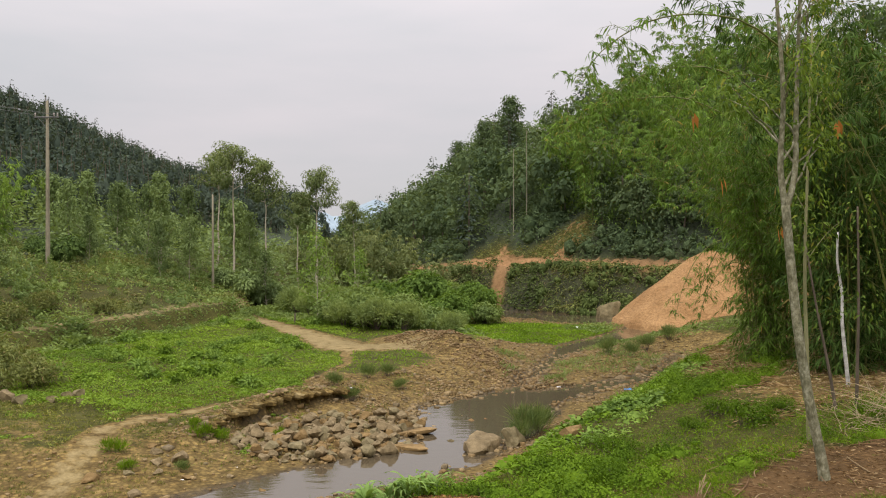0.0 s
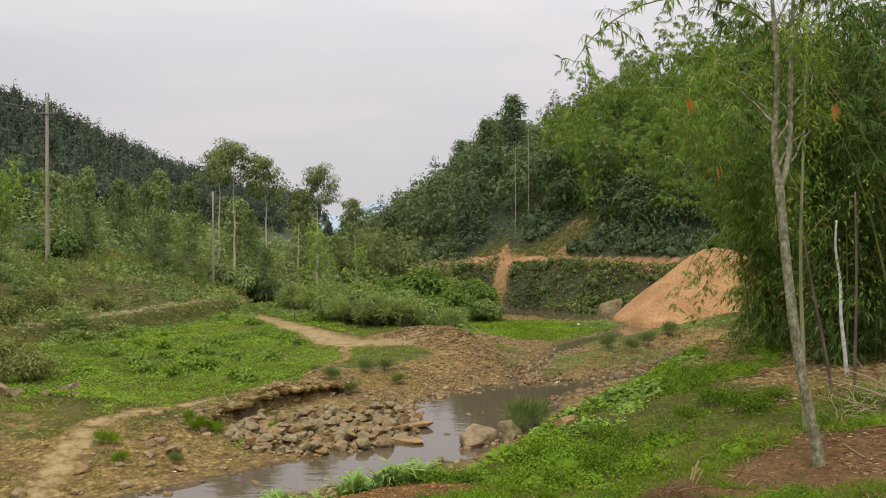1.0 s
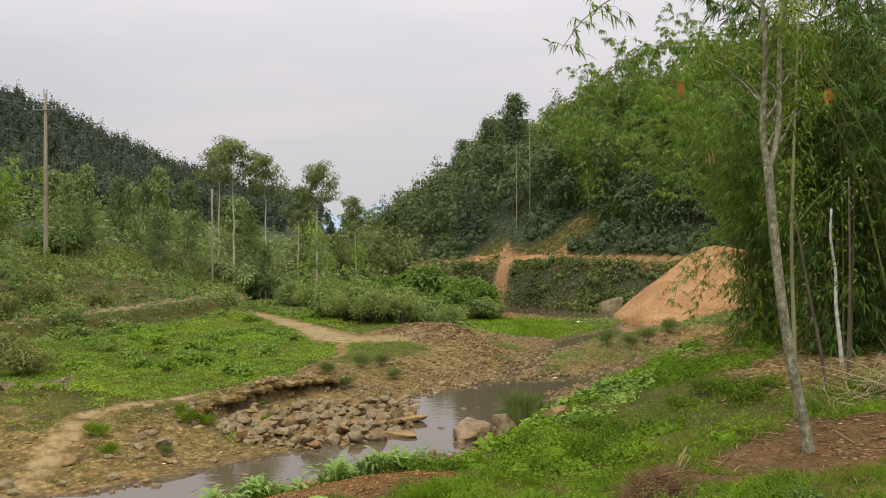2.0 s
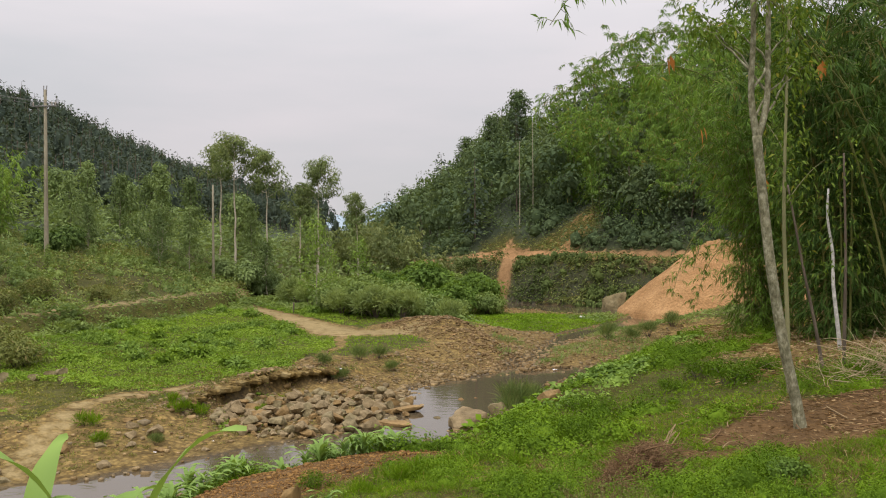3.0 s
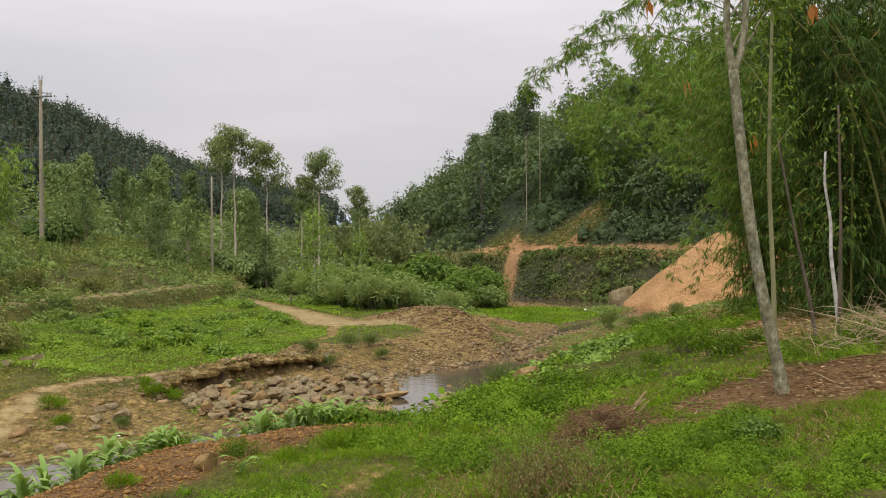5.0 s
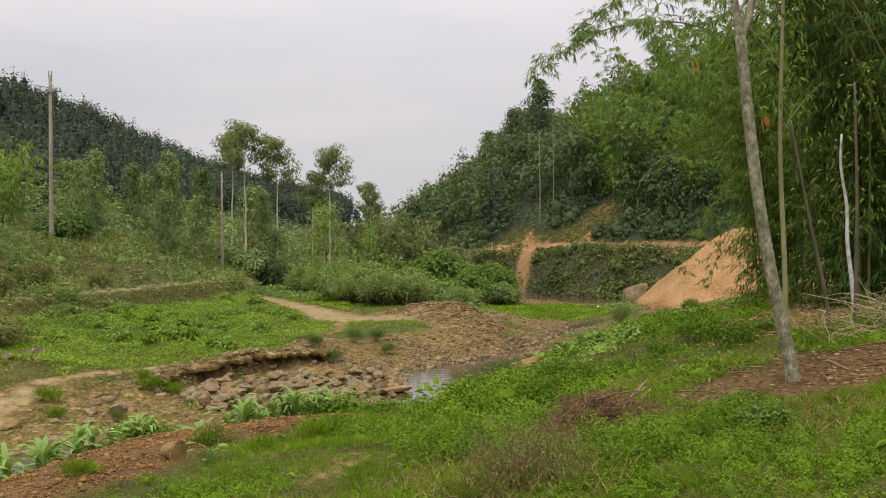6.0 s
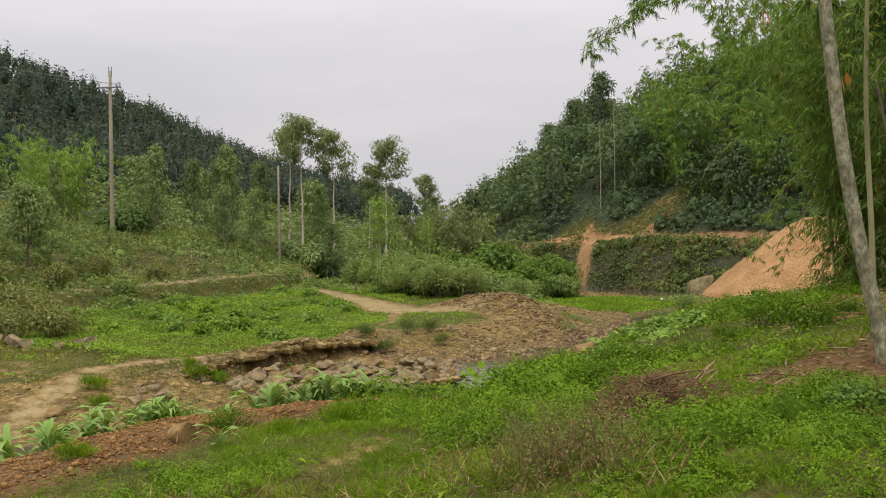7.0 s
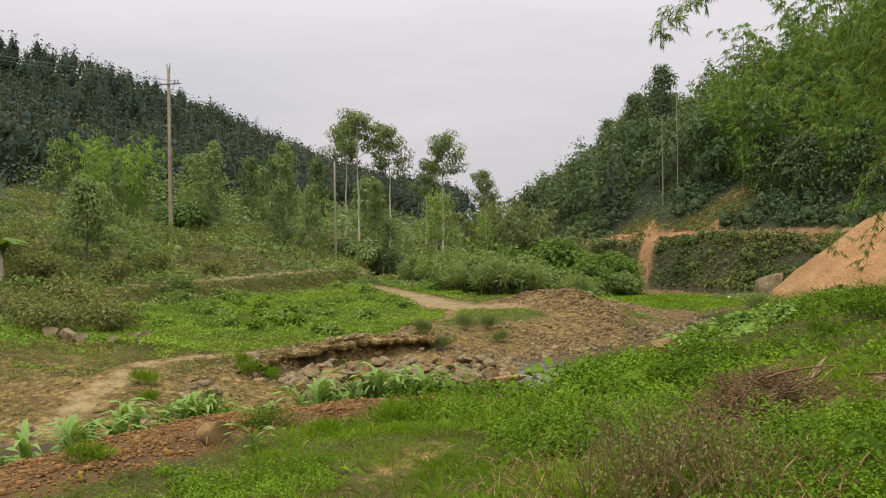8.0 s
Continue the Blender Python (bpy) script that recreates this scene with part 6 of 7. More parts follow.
cover("bank_grass", "thin worn grass among the gravel", "grass", WORN, 106, 110000, (-22, 0, 11, 34), lambda x, y, c: (c["ds"] > 0.9) * (c["dt"] < -2.2) * smooth(-0.15, 0.15, fbm(x, y, 1.8, 3, 67)) * np.clip(1.25 - c["bare"] - c["trail"], 0, 1) * 0.9, 0.11, 0.024, 0.02, 0.6, 0.8, 0.3, 0.8)
cover("pond_meadow", "bright green short grass beside the pond", "grass", MEADOW, 107, 24000, (-2, 13, 46, 61), lambda x, y, c: c["meadow"], 0.2, 0.05, 0.02, 0.6, 0.9, 0.3, 1.2)
cover("slope_scrub", "olive and brown scrub covering the slope", "scrub", SCRUB, 108, 60000, (-42, -11, 24, 62), lambda x, y, c: smooth(0.2, 0.8, c["dl"]) * smooth(34, 22, c["dl"]) * (0.25 + 0.75 * smooth(-0.15, 0.15, fbm(x, y, 3.0, 3, 69))), 0.18, 0.06, 0.55, 0.7, 1.0, 0.2, 1.6)
cover("slope_weeds", "green weeds between the scrub on the slope", "weeds", BUSHLEAF, 109, 70000, (-48, -11, 14, 70), lambda x, y, c: smooth(0.0, 0.8, c["dl"]) * smooth(40, 25, c["dl"]) * smooth(0.0, 0.2, fbm(x, y, 2.6, 3, 71)), 0.20, 0.065, 0.6, 0.8, 0.9, 0.2, 2.0)
cover("bar_grass", "rough grass on the gravel bar", "grass", BUSHLEAF, 110, 26000, (2.5, 14, 33, 60), lambda x, y, c: smooth(0.02, 0.16, fbm(x, y, 3.2, 2, 73)) * (c["ds"] > 0.25) * (c["dt"] < -0.5) * (1 - c["meadow"]), 0.3, 0.028, 0.03, 0.5, 1.0, 0.3, 1.4)
cover("bamboo_litter", "fallen straw-coloured bamboo leaves on the ground", "leaf litter", DRYLEAF, 111, 60000, (3.5, 18, 14.5, 40), lambda x, y, c: smooth(-0.4, 0.8, c["dt"]) * smooth(14.6, 16.8, y + 0.12 * x) * smooth(4.8, 6.4, x - 0.1 * (y - 15)) * 0.9, 0.17, 0.022, 0.05, 1, 0, 0.02, 1.0, 0.02, True)
cover("tree_litter", "fallen dry leaves and chips round the tree", "leaf litter", DARKLITTER, 112, 30000, (3.2, 9.5, 9.8, 14.5), lambda x, y, c: np.clip(c["red"] + 0.3 * smooth(12.5, 14, y), 0, 1) * 0.5, 0.075, 0.011, 0.02, 1, 0, 0.02, 0.8, 0.01, True)
cover("bank_creepers", "dark creepers and shrubs hanging over the rocky bank", "creepers", CREEPER, 113, 90000, (-3, 26, 56, 86), lambda x, y, c: (1 - c["ramp"]) * smooth(-0.6, 0.1, c["dr"]) * smooth(3.2, 2.2, c["dr"]) * (0.25 + 0.75 * smooth(-0.2, 0.05, fbm(x, y, 3.0, 2, 75))), 0.30, 0.13, 0.8, 0.9, 0.3, 0.4, 2.6)
cover("hill_undergrowth", "shrubs and ferns under the hillside trees", "undergrowth", BROADLEAF, 114, 70000, (-8, 48, 46, 100), lambda x, y, c: smooth(4.6, 5.2, c["dr"]) * (1 - c["scar"]) * smooth(26, 10, c["dr"]) * (0.65 + 0.35 * smooth(-0.1, 0.1, fbm(x, y, 4.0, 2, 79))), 0.42, 0.15, 2.4, 0.9, 0.4, 0.3, 3.0)
cover("stony_moss", "weeds and rough grass behind the track", "weeds", BUSHLEAF, 115, 40000, (-14, 4, 45, 76), lambda x, y, c: (c["dl"] < 0.5) * (c["dr"] < 0) * (1 - np.clip(c["bare"] * 1.5, 0, 1)) * (c["ds"] > 0.3) * (1 - c["meadow"]) * smooth(46, 50, y + 0.3 * x), 0.34, 0.09, 0.5, 0.8, 0.8, 0.25, 2.5)

cover("dry_stubble", "dry brown grass stalks among the green", "grass", DARKLITTER, 116, 22000, (-4, 9.5, 7, 20), lambda x, y, c: smooth(-2.4, -1.6, c["dt"]) * smooth(0.0, 0.2, fbm(x, y, 1.3, 3, 83)) * (1 - c["red"]) * 0.8, 0.11, 0.005, 0.04, 0.8, 0.8, 0.2, 0.7)
cover("sand_foot", "loose sandy weeds at the foot of the sand", "weeds", BUSHLEAF, 117, 9000, (8, 22, 46, 58), lambda x, y, c: smooth(0.0, 0.18, fbm(x, y, 2.6, 2, 85)) * (c["ds"] > 0.2) * (c["dr"] < 0), 0.3, 0.06, 0.25, 0.8, 0.8, 0.25, 1.8)

cover("bank_weeds", "brownish scrub and dry grass hanging over the rocky bank", "scrub", SCRUB, 118, 90000, (-3, 26, 56, 86), lambda x, y, c: (1 - c["ramp"]) * smooth(-0.6, 0.1, c["dr"]) * smooth(3.0, 2.2, c["dr"]) * (0.35 + 0.65 * smooth(0.1, -0.1, fbm(x, y, 3.0, 2, 75))), 0.34, 0.07, 0.5, 0.9, 0.2, 0.5, 2.6)
cover("terrace_wall_weeds", "tall weeds on the low earth wall behind the field", "weeds", BUSHLEAF, 119, 130000, (-23, -11, 24, 56), lambda x, y, c: smooth(-1.6, -0.4, c["dl"]) * smooth(0.8, 0.3, c["dl"]) * (0.3 + 0.7 * smooth(-0.1, 0.1, fbm(x, y, 2.0, 2, 87))), 0.22, 0.08, 0.45, 0.9, 0.7, 0.2, 1.6)

mounds("pale_hummocks", "pale green broad-leaved weeds along the bank edge", "weeds", PALEBRIGHT, 228, 60, (3.0, 6.2, 17.4, 22.0), lambda x, y, c: smooth(-1.9, -1.0, c["dt"]) * smooth(2.2, 1.0, c["dt"]) * 0.7, (0.25, 0.6), (0.35, 0.6), 0.085, 0.055, 0.7)
cover("pale_weeds", "pale green broad-leaved weeds at the edge of the bank", "weeds", PALEBRIGHT, 121, 14000, (2.0, 7.5, 16.0, 24.0), lambda x, y, c: smooth(-2.0, -1.2, c["dt"]) * smooth(1.6, 0.6, c["dt"]) * smooth(-0.1, 0.1, fbm(x, y, 1.6, 2, 93)), 0.11, 0.07, 0.25, 1.0, 0.4, 0.15, 1.0, face=0.7)
cover("edge_roots", "grass and roots on the lip of the undercut bank", "grass", WORN, 122, 22000, (-8, -1, 21, 34), lambda x, y, c: smooth(0.75, 0.2, along(CUT, x, y)[0]) * (along(CUT, x, y)[1] < 0) * (0.3 + 0.7 * smooth(-0.1, 0.15, fbm(x, y, 1.0, 2, 95))), 0.13, 0.02, 0.02, 0.8, 0.5, 0.5, 0.8)

cover("front_grass", "dense short green grass in front", "grass", GRASS, 123, 135000, (-3.2, 8.0, 6.6, 11.6), lambda x, y, c: in_front(x, y) * terrace_green(x, y, c) * (0.38 + 0.62 * smooth(-0.14, 0.1, fbm(x, y, 1.3, 3, 123))), 0.09, 0.0045, 0.02, 0.7, 0.9, 0.3, 0.6)

cover("valley_thicket", "pale green thicket filling the valley behind the trees", "thicket", MIDLEAF, 125, 64000, (-60, 2, 58, 110), lambda x, y, c: np.maximum(smooth(-1.5, 1.5, c["dl"]), smooth(61, 64, y) * (x < -3)) * smooth(34, 24, c["dl"]) * (c["dr"] < -1) * (0.35 + 0.65 * smooth(-0.1, 0.1, fbm(x, y, 5.0, 2, 99))), 0.42, 0.16, 3.0, 0.8, 0.6, 0.3, 3.5)
cover("scar_scrub", "brown dry scrub on the slipped hillside above the track", "scrub", SCRUB, 126, 9000, (3, 14, 76, 92), lambda x, y, c: np.clip(c["scar"] * 1.3, 0, 1) * (c["dr"] > 4.8) * 0.8, 0.30, 0.06, 0.6, 0.8, 0.8, 0.3, 1.5)

cover("slope_grass", "rough green grass on the slope below the road", "grass", GRASS, 129, 14000, (-7, 9, -5, 9.5), lambda x, y, c: (1 - 0.9 * np.clip(c["red"], 0, 1)) * np.where(in_front(x, y) & (y > 6.4), 0.15, 0.9), 0.17, 0.024, 0.03, 0.7, 0.8, 0.35, 0.9)
tufts("trail_tufts", "short worn grass tufts beside the trail", "grass", WORN, 224, 5200, (-19, -4.5, 15.5, 28.5), lambda x, y, c: (c["ds"] > 0.8) * smooth(0.5, 0.2, c["trail"]) * (0.25 + 0.75 * smooth(-0.05, 0.15, fbm(x, y, 1.7, 2, 225))), 0.12, 0.13, 0.012, 16)
mounds("trail_weeds", "low green weeds beside the trail", "weeds", FIELD, 226, 330, (-19, -4.5, 19, 28.5), lambda x, y, c: (c["ds"] > 1.0) * smooth(0.4, 0.1, c["trail"]) * smooth(0.02, 0.2, fbm(x, y, 2.3, 2, 227)), (0.12, 0.4), (0.25, 0.5), 0.07, 0.04, 0.5)
mounds("field_hummocks", "leafy crop plants crowding the field in uneven rows", "crop", FIELD, 212, 1500, (-18, -4.0, 25.5, 52), lambda x, y, c: (c["dl"] < -0.3) * (1 - np.clip(c["bare"] * 1.6, 0, 1)) * (along(TRAIL, x, y)[1] > 0) * smooth(-0.12, 0.16, fbm(x, y, 3.0, 2, 213)) * 0.8, (0.18, 0.5), (0.3, 0.6), 0.085, 0.05, 0.6)
mounds("wall_hummocks", "rank weeds along the foot of the earth wall", "weeds", BUSHLEAF, 214, 520, (-22, -11, 24, 56), lambda x, y, c: smooth(-2.4, -0.4, c["dl"]) * smooth(0.9, 0.3, c["dl"]) * smooth(-0.1, 0.15, fbm(x, y, 2.4, 2, 215)), (0.25, 0.7), (0.5, 1.0), 0.14, 0.07, 0.7)
mounds("slope_hummocks", "low green shrubs scattered over the slope", "scrub", BUSHLEAF, 216, 2000, (-44, -12, 26, 62), lambda x, y, c: smooth(0.6, 1.6, c["dl"]) * smooth(34, 22, c["dl"]) * smooth(0.0, 0.2, fbm(x, y, 3.6, 2, 217)), (0.3, 0.9), (0.5, 1.0), 0.2, 0.09, 0.6)
mounds("slope_brown_hummocks", "brownish dry scrub scattered over the slope", "scrub", SCRUB, 218, 2000, (-44, -12, 26, 62), lambda x, y, c: smooth(0.6, 1.6, c["dl"]) * smooth(34, 22, c["dl"]) * smooth(0.05, -0.15, fbm(x, y, 3.6, 2, 217)), (0.25, 0.7), (0.4, 0.9), 0.18, 0.07, 0.6)
mounds("bank_shrubs", "dark shrubs and creepers bulging over the rocky bank", "shrubs", CREEPER, 220, 3600, (-3, 27, 56, 86), lambda x, y, c: (1 - c["ramp"]) * smooth(-0.8, 0.0, c["dr"]) * smooth(2.6, 2.0, c["dr"]) * smooth(-0.1, 0.1, fbm(x, y, 3.2, 2, 221)), (0.4, 1.0), (0.6, 1.1), 0.24, 0.11, 0.8, steep=True)
mounds("hillside_shrubs", "dense evergreen shrubs under the hillside trees", "shrubs", BROADLEAF, 222, 5200, (-8, 48, 46, 100), lambda x, y, c: smooth(4.8, 6.0, c["dr"]) * (1 - c["scar"]) * smooth(24, 10, c["dr"]) * smooth(-0.2, 0.1, fbm(x, y, 5.0, 2, 223)), (0.6, 1.5), (0.8, 1.4), 0.34, 0.16, 0.9, steep=True)
mounds("bamboo_thicket", "feathery green bamboo thicket low on the hillside", "bamboo", GROVELEAF, 230, 1500, (11, 36, 52, 92), lambda x, y, c: smooth(5.2, 6.4, c["dr"]) * smooth(18, 9, c["dr"]) * (1 - c["scar"]) * smooth(13, 16, x + 0.2 * (y - 75)) * smooth(-0.15, 0.1, fbm(x, y, 4.0, 2, 231)), (0.9, 2.0), (0.9, 1.5), 0.42, 0.09, 0.75, 0.6, steep=True)
cover("dead_stems", "thin brown dead stems standing among the grass", "grass", DARKLITTER, 128, 50000, (-3.5, 7.5, 6.6, 13), lambda x, y, c: terrace_green(x, y, c) * smooth(0.0, 0.2, fbm(x, y, 1.1, 2, 133)), 0.12, 0.005, 0.06, 0.6, 1.0, 0.15, 0.6)

# ---- bushes ----
HEDGE = "dense green shrub at the edge of the track"
place(make_bush("green_bush", 120, 1.8, 2.3, BUSHLEAF, 2800, 0.28, 0.10, HEDGE, "bush", "shrubs by the track", 0.2, 12),
      [(-6.4, 49.5, 0.8), (-4.5, 48.2, 0.95), (-2.8, 48.2, 1.0), (-1.0, 49.4, 0.95), (-5.0, 52, 1.1), (-2.6, 53, 1.15), (-7.6, 55.0, 1.0), (0.8, 53.5, 0.7), (2.9, 59, 0.75), (0.4, 66, 1.2), (3.0, 68, 0.9)])
place(make_bush("tall_weed_bush", 121, 1.5, 1.9, PALEWEED, 3000, 0.34, 0.05, "feathery pale green tall weeds beside the track", "bush", "tall weeds", 0.9, 12),
      [(-3.7, 47.0, 0.9), (-2.2, 46.8, 0.8), (-5.6, 47.8, 0.8), (0.2, 48.4, 0.8), (-8.2, 52.6, 0.8), (-9.6, 55.5, 0.9), (-6.8, 53.4, 1.0)])
place(make_bush("dome_bush", 122, 2.0, 2.5, BRIGHTLEAF, 3600, 0.3, 0.14, "dome-shaped shrub with fresh bright green leaves", "bush", "bright domes", 0.1, 14),
      [(-3.9, 56.5, 1.0), (0.2, 58, 0.95), (2.4, 62, 0.9), (-1.6, 61, 1.1)])
place(make_bush("fruit_bush", 123, 1.4, 1.9, MIDLEAF, 2400, 0.28, 0.12, "low spreading fruit bush under the eucalyptus trees", "bush", "fruit bushes", 0.0, 10),
      [(-13.6, 57.6, 1.0), (-11.8, 58.2, 1.0), (-10.2, 58.6, 0.85), (-15.6, 58.4, 0.8)])
place(make_bush("dark_bush", 124, 2.2, 2.6, TEA, 3600, 0.3, 0.14, "round dark green shrub behind the pole", "bush", "dark shrubs", 0.0, 14),
      [(-23.4, 52.5, 0.72), (-26.8, 55.6, 0.5)])
place(make_bush("scrub_bush", 125, 1.3, 1.2, SCRUB, 2200, 0.2, 0.05, "greyish brown-green scrub bush", "bush", "scrub bushes", 0.4, 10),
      [(-13.9, 28.6, 0.85), (-15.4, 29.8, 0.95), (-15.0, 27.6, 0.8), (-16.8, 28.8, 0.95), (-19.4, 37.8, 0.9), (-21.4, 35.6, 1.0), (-18.2, 32.4, 1.2), (-22.6, 31, 1.3), (-24.5, 36.2, 1.2), (-20.4, 27.4, 1.2), (-27, 35.4, 1.3), (-17.6, 43.6, 0.7), (-19.6, 41.6, 0.8)])
place(make_bush("bank_bush", 126, 0.55, 0.42, WEEDDARK, 1700, 0.036, 0.023, "dark low leafy bush on the grassy bank", "bush", "low bushes on the bank", 0.0, 9),
      [(3.0, 15.2, 1.0), (2.7, 13.3, 0.8), (5.5, 15.4, 1.2), (6.3, 15.7, 0.8), (1.8, 14.6, 0.8), (4.6, 15.9, 0.7), (0.6, 13.1, 0.7), (-0.9, 10.6, 0.5), (7.5, 13.4, 0.9), (8.2, 12.6, 1.0), (3.15, 8.55, 0.5), (3.3, 8.2, 0.42), (4.3, 10.0, 0.6), (5.3, 16.4, 1.0), (2.8, 13.6, 0.7)])
place(make_bush("leafy_plant", 127, 0.45, 0.5, BRIGHTLEAF, 800, 0.075, 0.045, "fresh green leafy plant on the bank", "plant", "leafy plants", 0.2, 8),
      [(4.1, 9.1, 0.55), (6.4, 10.0, 0.6), (6.6, 9.7, 0.9)])
place(make_bush("grass_tuft", 128, 0.5, 0.75, GRASSDARK, 700, 0.5, 0.016, "tuft of tall reedy grass by the water", "grass", "reedy tufts", 1.6, 8),
      [(2.5, 25.0, 1.1), (2.9, 25.6, 0.9), (2.2, 24.4, 0.7), (-3.9, 30.0, 0.6), (-3.2, 29.6, 0.55), (-2.9, 32.4, 0.6), (-2.2, 33.0, 0.6), (7.9, 40.4, 0.9), (9.2, 41.5, 0.8), (10.6, 44, 0.9), (12.3, 46, 0.9), (-6.4, 20.6, 0.35), (-1.6, 31.8, 0.5)])
place(make_bush("grass_tuft", 129, 0.26, 0.22, GRASS, 420, 0.17, 0.011, "tuft of fresh green grass on the bank", "grass", "grass tufts on the bank", 1.4, 8),
      [(0.35, 11.1, 0.9), (0.1, 10.9, 0.8), (0.6, 11.2, 0.8), (1.6, 11.8, 0.6), (-0.3, 10.3, 0.6), (2.4, 11.6, 0.6), (-1.6, 9.2, 0.6), (-6.6, 23.0, 1.3), (-6.2, 23.4, 1.1), (-6.9, 23.3, 1.0), (-4.7, 24.2, 0.9), (-8.4, 21.4, 1.3), (-7.6, 20.3, 1.0)])


def field_plants():
    """Larger leafy plants that stand out of the crop."""
    rng = np.random.default_rng(133)
    proto = make_bush("crop_plant", 134, 0.5, 0.4, FIELD, 260, 0.17, 0.09, "broad-leaved crop plant standing in the field", "crop", "broad-leaved crop plants", 0.3, 7)
    pale = make_bush("crop_plant", 135, 0.45, 0.42, PALEBRIGHT, 260, 0.17, 0.075, "pale green broad-leaved plant standing in the field", "crop", "broad-leaved crop plants", 0.4, 7)
    spots = []
    for k in range(900):
        if len(spots) >= 64:
            break
        x, y = rng.uniform(-17, -6.5), rng.uniform(29, 50)
        c = covers(np.array([x]), np.array([y]))
        if c["dl"][0] < -0.4 and c["bare"][0] < 0.15 and along(TRAIL, np.array([x]), np.array([y]))[1][0] > 0 and fbm(np.array([x]), np.array([y]), 4.0, 2, 91)[0] > -0.1:
            spots.append((x, y, rng.uniform(0.5, 1.15)))
    place(proto, spots[::2])
    place(pale, spots[1::2])


field_plants()


# ---- banana plant ----
def banana(x, y):
    rng = np.random.default_rng(131)
    b = holder("banana_plant", on_ground(x, y))
    tagged(b, "banana plant with broad bright green leaves on the slope", "banana")
    part("stem", tube(Geo(), [(0, 0, -0.1), (0.02, 0, 0.6), (0, 0, 1.2)], [0.12, 0.1, 0.07], 9), EUC_BARK, b)
    for k in range(7):
        a, L = k * 2.4, rng.uniform(1.1, 1.7)
        u = np.linspace(0, 1, 9)
        out, up = L * (0.3 * u + 0.6 * u ** 2), L * (1.0 * u - 0.75 * u ** 2.4)
        mid = np.stack([np.cos(a) * out, np.sin(a) * out, 1.1 + up], 1)
        side = np.array([-np.sin(a), np.cos(a), 0.0])
        prof = 0.24 * np.sqrt(np.clip(np.sin(np.pi * (0.08 + 0.9 * u)), 0, 1))
        v = np.stack([mid + side * prof[:, None] - np.array([0, 0, 0.3]) * prof[:, None], mid, mid - side * prof[:, None] - np.array([0, 0, 0.3]) * prof[:, None]], 1).reshape(-1, 3)
        part("leaf", Geo().add(v, [(3 * i + j, 3 * i + j + 1, 3 * i + j + 4, 3 * i + j + 3) for i in range(8) for j in (0, 1)]), BRIGHTLEAF, b)


banana(-21.9, 33.8)


# ---- dry wood and litter ----
def brush(name, label, seed, x, y, rx, ry, h, n, length, mat=None, upright=0.3, turn=0):
    rng = np.random.default_rng(seed)
    b = holder(name, on_ground(x, y, 0, turn))
    tagged(b, label, "brushwood")
    g = Geo()
    u, v = rng.normal(0, 0.45, n) * rx, rng.normal(0, 0.45, n) * ry
    c, q = math.cos(radians(turn)), math.sin(radians(turn))
    w = h * rng.uniform(0, 0.8, n) * np.exp(-(u / rx) ** 2 - (v / ry) ** 2) * (1 - upright) + height(x + u * c - v * q, y + u * q + v * c) - ground_at(x, y)
    for p in np.stack([u, v, w], 1):
        d = unit(np.array([rng.normal(), rng.normal(), upright * 3 * rng.uniform(0.4, 1)])) * length * rng.uniform(0.4, 1.2)
        tube(g, bent(p, p + d, rng.normal(0, 0.12, 3) * length, 5), np.linspace(0.005, 0.002, 5), 3)
    part("twig_mass", g, mat or TWIG, b)["kind"] = "stuff"
    # a few thicker branches among the twigs
    for k in rng.integers(0, n, 6):
        p = np.array([u[k], v[k], w[k] + 0.02])
        d = unit(np.array([rng.normal(), rng.normal(), 0.25])) * length * 1.8
        part("branch", tube(Geo(), bent(p, p + d, rng.normal(0, 0.1, 3) * length, 6), np.linspace(0.011, 0.004, 6), 6), mat or TWIG, b)
    return b


brush("brushwood", "heap of dead reddish-brown twigs on the grass", 141, 2.88, 10.25, 0.34, 1.1, 0.6, 1500, 0.24, upright=0.14, turn=-28)


def dry_shrub(seed, x, y, r, h, n):
    """Many thin upright stems with a haze of small withered leaves."""
    rng = np.random.default_rng(seed)
    b = holder("dry_shrub", on_ground(x, y))
    tagged(b, "withered olive-brown shrub of many thin stems", "shrub", "withered shrubs")
    g, tips = Geo(), []
    for k in range(n):
        a, q = rng.uniform(0, 6.28), r * rng.uniform(0, 1) ** 0.5
        p = np.array([np.cos(a) * q, np.sin(a) * q, 0])
        e = p + np.array([rng.normal(0, 0.35) * h, rng.normal(0, 0.35) * h, h * rng.uniform(0.45, 1.1)])
        line = bent(p, e, rng.normal(0, 0.03, 3), 4)
        tube(g, line, np.linspace(0.0028, 0.0012, 4), 3)
        tips += [line[1], line[2], line[3]]
    part("stem", g, TWIG, b)["kind"] = "stuff"
    c = np.repeat(np.array(tips), 4, 0)
    c = c + rng.normal(0, 0.03, c.shape)
    c[:, 2] = np.maximum(c[:, 2], 0.01)
    part("foliage", leaves(Geo(), c, rng.normal(size=c.shape), 0.022 * rng.uniform(0.6, 1.4, len(c)), 0.009, rng, 0.2), SCRUB, b)


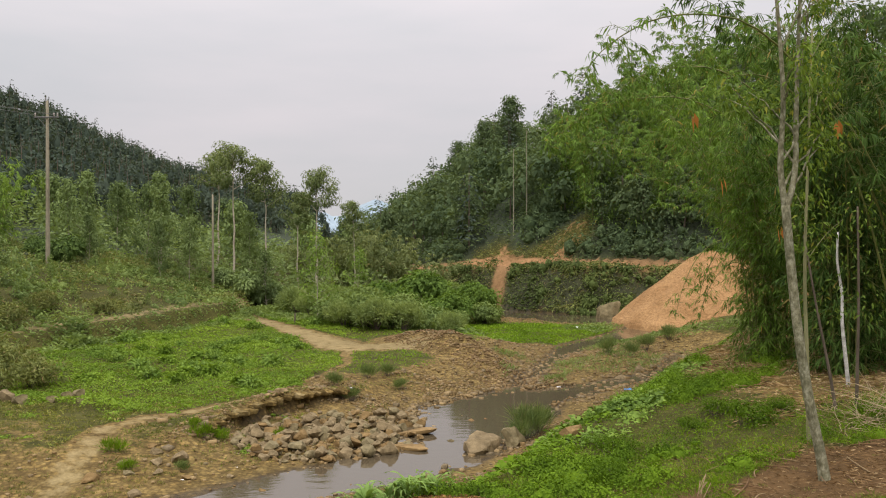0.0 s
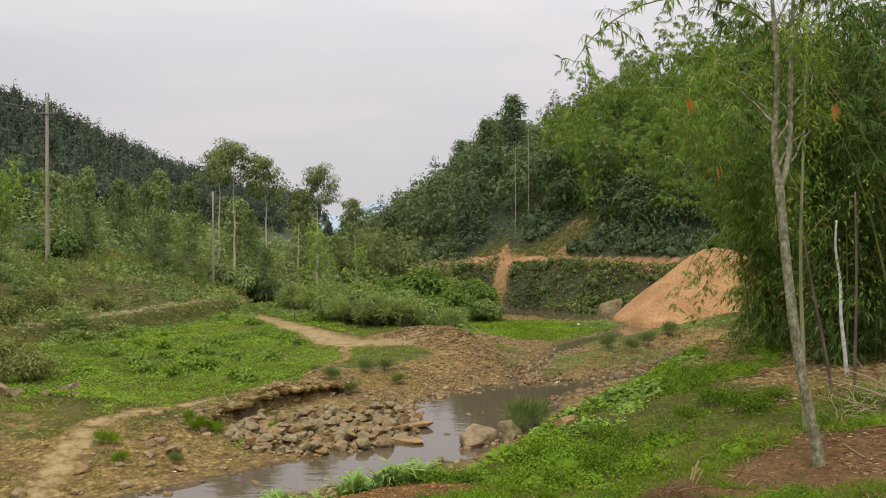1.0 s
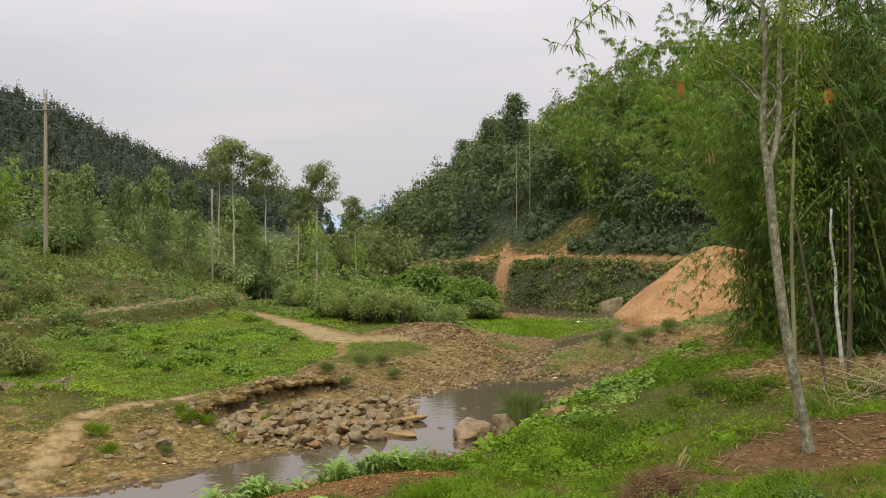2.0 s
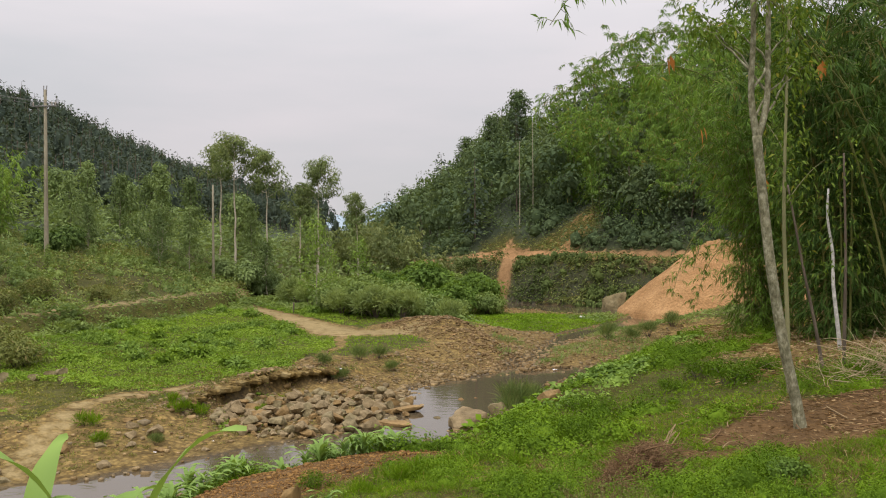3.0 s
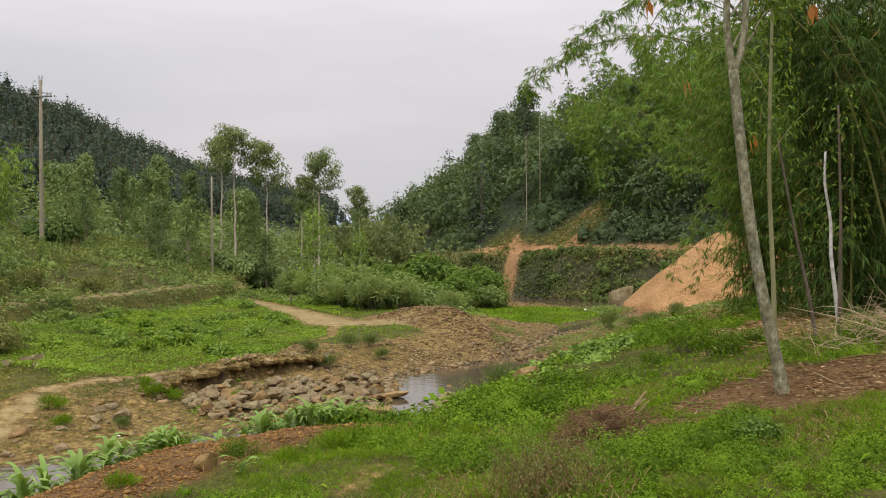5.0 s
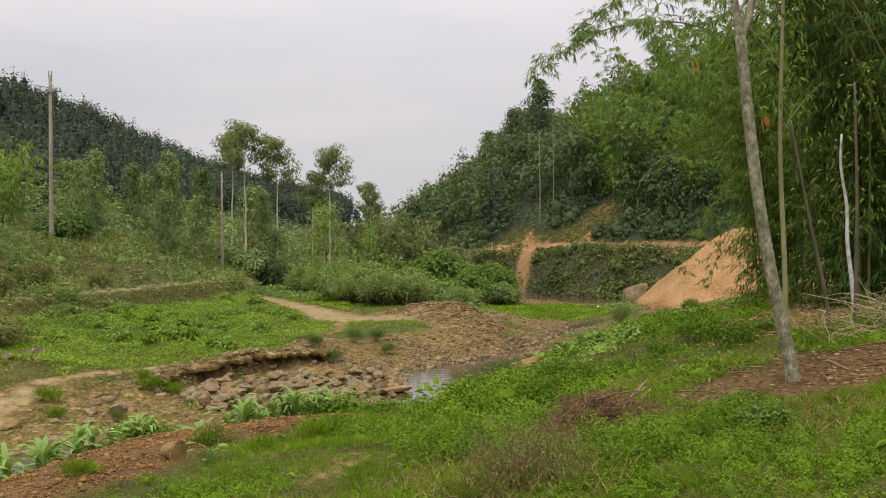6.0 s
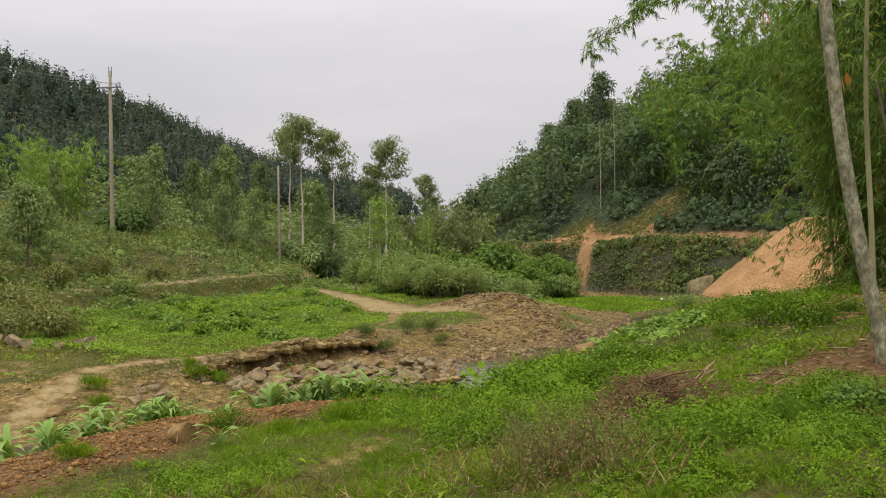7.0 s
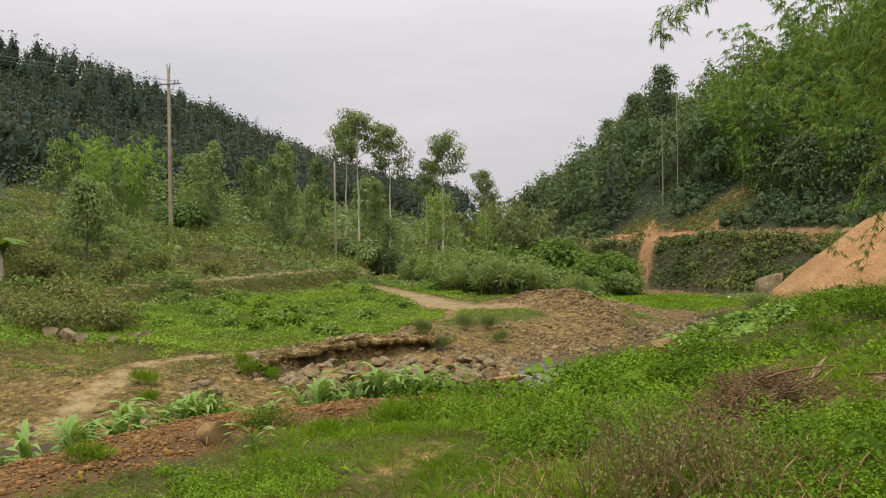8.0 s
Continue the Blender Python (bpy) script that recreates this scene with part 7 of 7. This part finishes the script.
for sx, sy, sr, sh, sn in ((1.85, 7.95, 0.28, 0.3, 70), (2.05, 8.45, 0.28, 0.3, 70), (2.3, 8.0, 0.3, 0.32, 90), (2.4, 8.55, 0.22, 0.26, 50)):
    dry_shrub(int(sx * 50 + sy * 10), sx, sy, sr, sh, sn)
brush("brushwood", "tangle of dry branches under the bamboo", 144, 7.6, 13.6, 1.1, 0.8, 0.5, 260, 0.8, DRY, 0.15)
brush("brushwood", "tangle of dry branches under the bamboo", 145, 9.2, 12.6, 1.0, 0.8, 0.5, 200, 0.8, DRY, 0.15)


def sticks():
    rng = np.random.default_rng(151)
    z = ground_at(3.2, 10.9)
    for k in range(6):
        a = np.array([3.2 + rng.normal(0, 0.05), 10.75 + rng.normal(0, 0.06), z + 0.02])
        e = np.array([3.7 + rng.normal(0, 0.06), 11.8 + rng.normal(0, 0.1), z + 0.24 + rng.normal(0, 0.03)])
        tagged(part("dry_stalk", tube(Geo(), bent(a, e, rng.normal(0, 0.03, 3), 7), np.linspace(0.009, 0.006, 7), 6), STALK), "dry straw-coloured stalk leaning out of the brush", "stalk", "leaning stalks")
    for k in range(46):
        if k < 24:
            x, y = rng.uniform(3.8, 7.4), rng.uniform(10.6, 13.2)
        else:
            x, y = rng.uniform(6, 12), rng.uniform(15.5, 24)
        L, a = rng.uniform(0.25, 0.8), rng.uniform(0, 6.28)
        p = np.array([x, y, 0.0])
        q = p + np.array([np.cos(a), np.sin(a), 0]) * L
        p[2], q[2] = ground_at(p[0], p[1]) + 0.02, ground_at(q[0], q[1]) + 0.03
        tagged(part("dry_stick", tube(Geo(), bent(p, q, (rng.normal(0, 0.03), rng.normal(0, 0.03), 0.02), 6), np.linspace(0.011, 0.006, 6), 5), TWIG if k % 4 else STALK), "dry stick lying on the bare ground", "stick", "sticks on the ground")
    z = ground_at(-9.0, 49.3)
    tagged(part("wooden_stake", tube(Geo(), [(-8.7, 49.4, z - 0.1), (-8.68, 49.4, z + 0.3), (-8.67, 49.4, z + 0.62)], [0.05, 0.045, 0.04], 7), BARK_DARK), "short dark wooden stake beside the cart track", "stake")


sticks()


def scraps():
    """Small rubbish: crumpled pieces of plastic."""
    rng = np.random.default_rng(161)
    for x, y, mat, label, s in ((7.0, 31.9, PLASTIC_BLUE, "crumpled piece of blue plastic by the water", 0.16), (-6.2, 20.0, PAPER, "scrap of white plastic on the gravel", 0.04), (-5.2, 21.2, PAPER, "scrap of white plastic on the gravel", 0.03), (-3.3, 30.2, PAPER, "scrap of white plastic on the gravel", 0.05), (4.6, 33.6, PAPER, "scrap of white plastic on the gravel", 0.08), (9.0, 56, PAPER, "scrap of white plastic on the meadow", 0.2)):
        n = 5
        u, v = np.meshgrid(np.linspace(-1, 1, n), np.linspace(-1, 1, n))
        p = np.stack([u * s, v * s * 0.7, rng.uniform(0, 0.5, (n, n)) * s], -1).reshape(-1, 3) + np.array([x, y, max(ground_at(x, y), 0) + 0.02])
        f = [(j * n + i, j * n + i + 1, (j + 1) * n + i + 1, (j + 1) * n + i) for j in range(n - 1) for i in range(n - 1)]
        tagged(part("plastic_scrap", Geo().add(p, f), mat), label, "litter", "plastic scraps")


scraps()


def dead_leaves():
    """Large orange dead leaves caught in the bamboo."""
    rng = np.random.default_rng(171)
    for x, y, z in ((4.3, 14.6, 7.95), (6.7, 14.4, 7.8), (6.2, 15.6, 6.0), (5.1, 15.5, 6.9)):
        g = leaves(Geo(), [(x, y, z), (x + 0.05, y, z + 0.03)], [(0.1, -0.1, -1), (0.3, 0.1, -1)], [0.3, 0.26], [0.11, 0.09], rng, 0.1)
        tagged(part("dead_leaf", g, DEADLEAF), "orange-brown dead leaf caught in the branches", "leaf", "dead leaves")


dead_leaves()
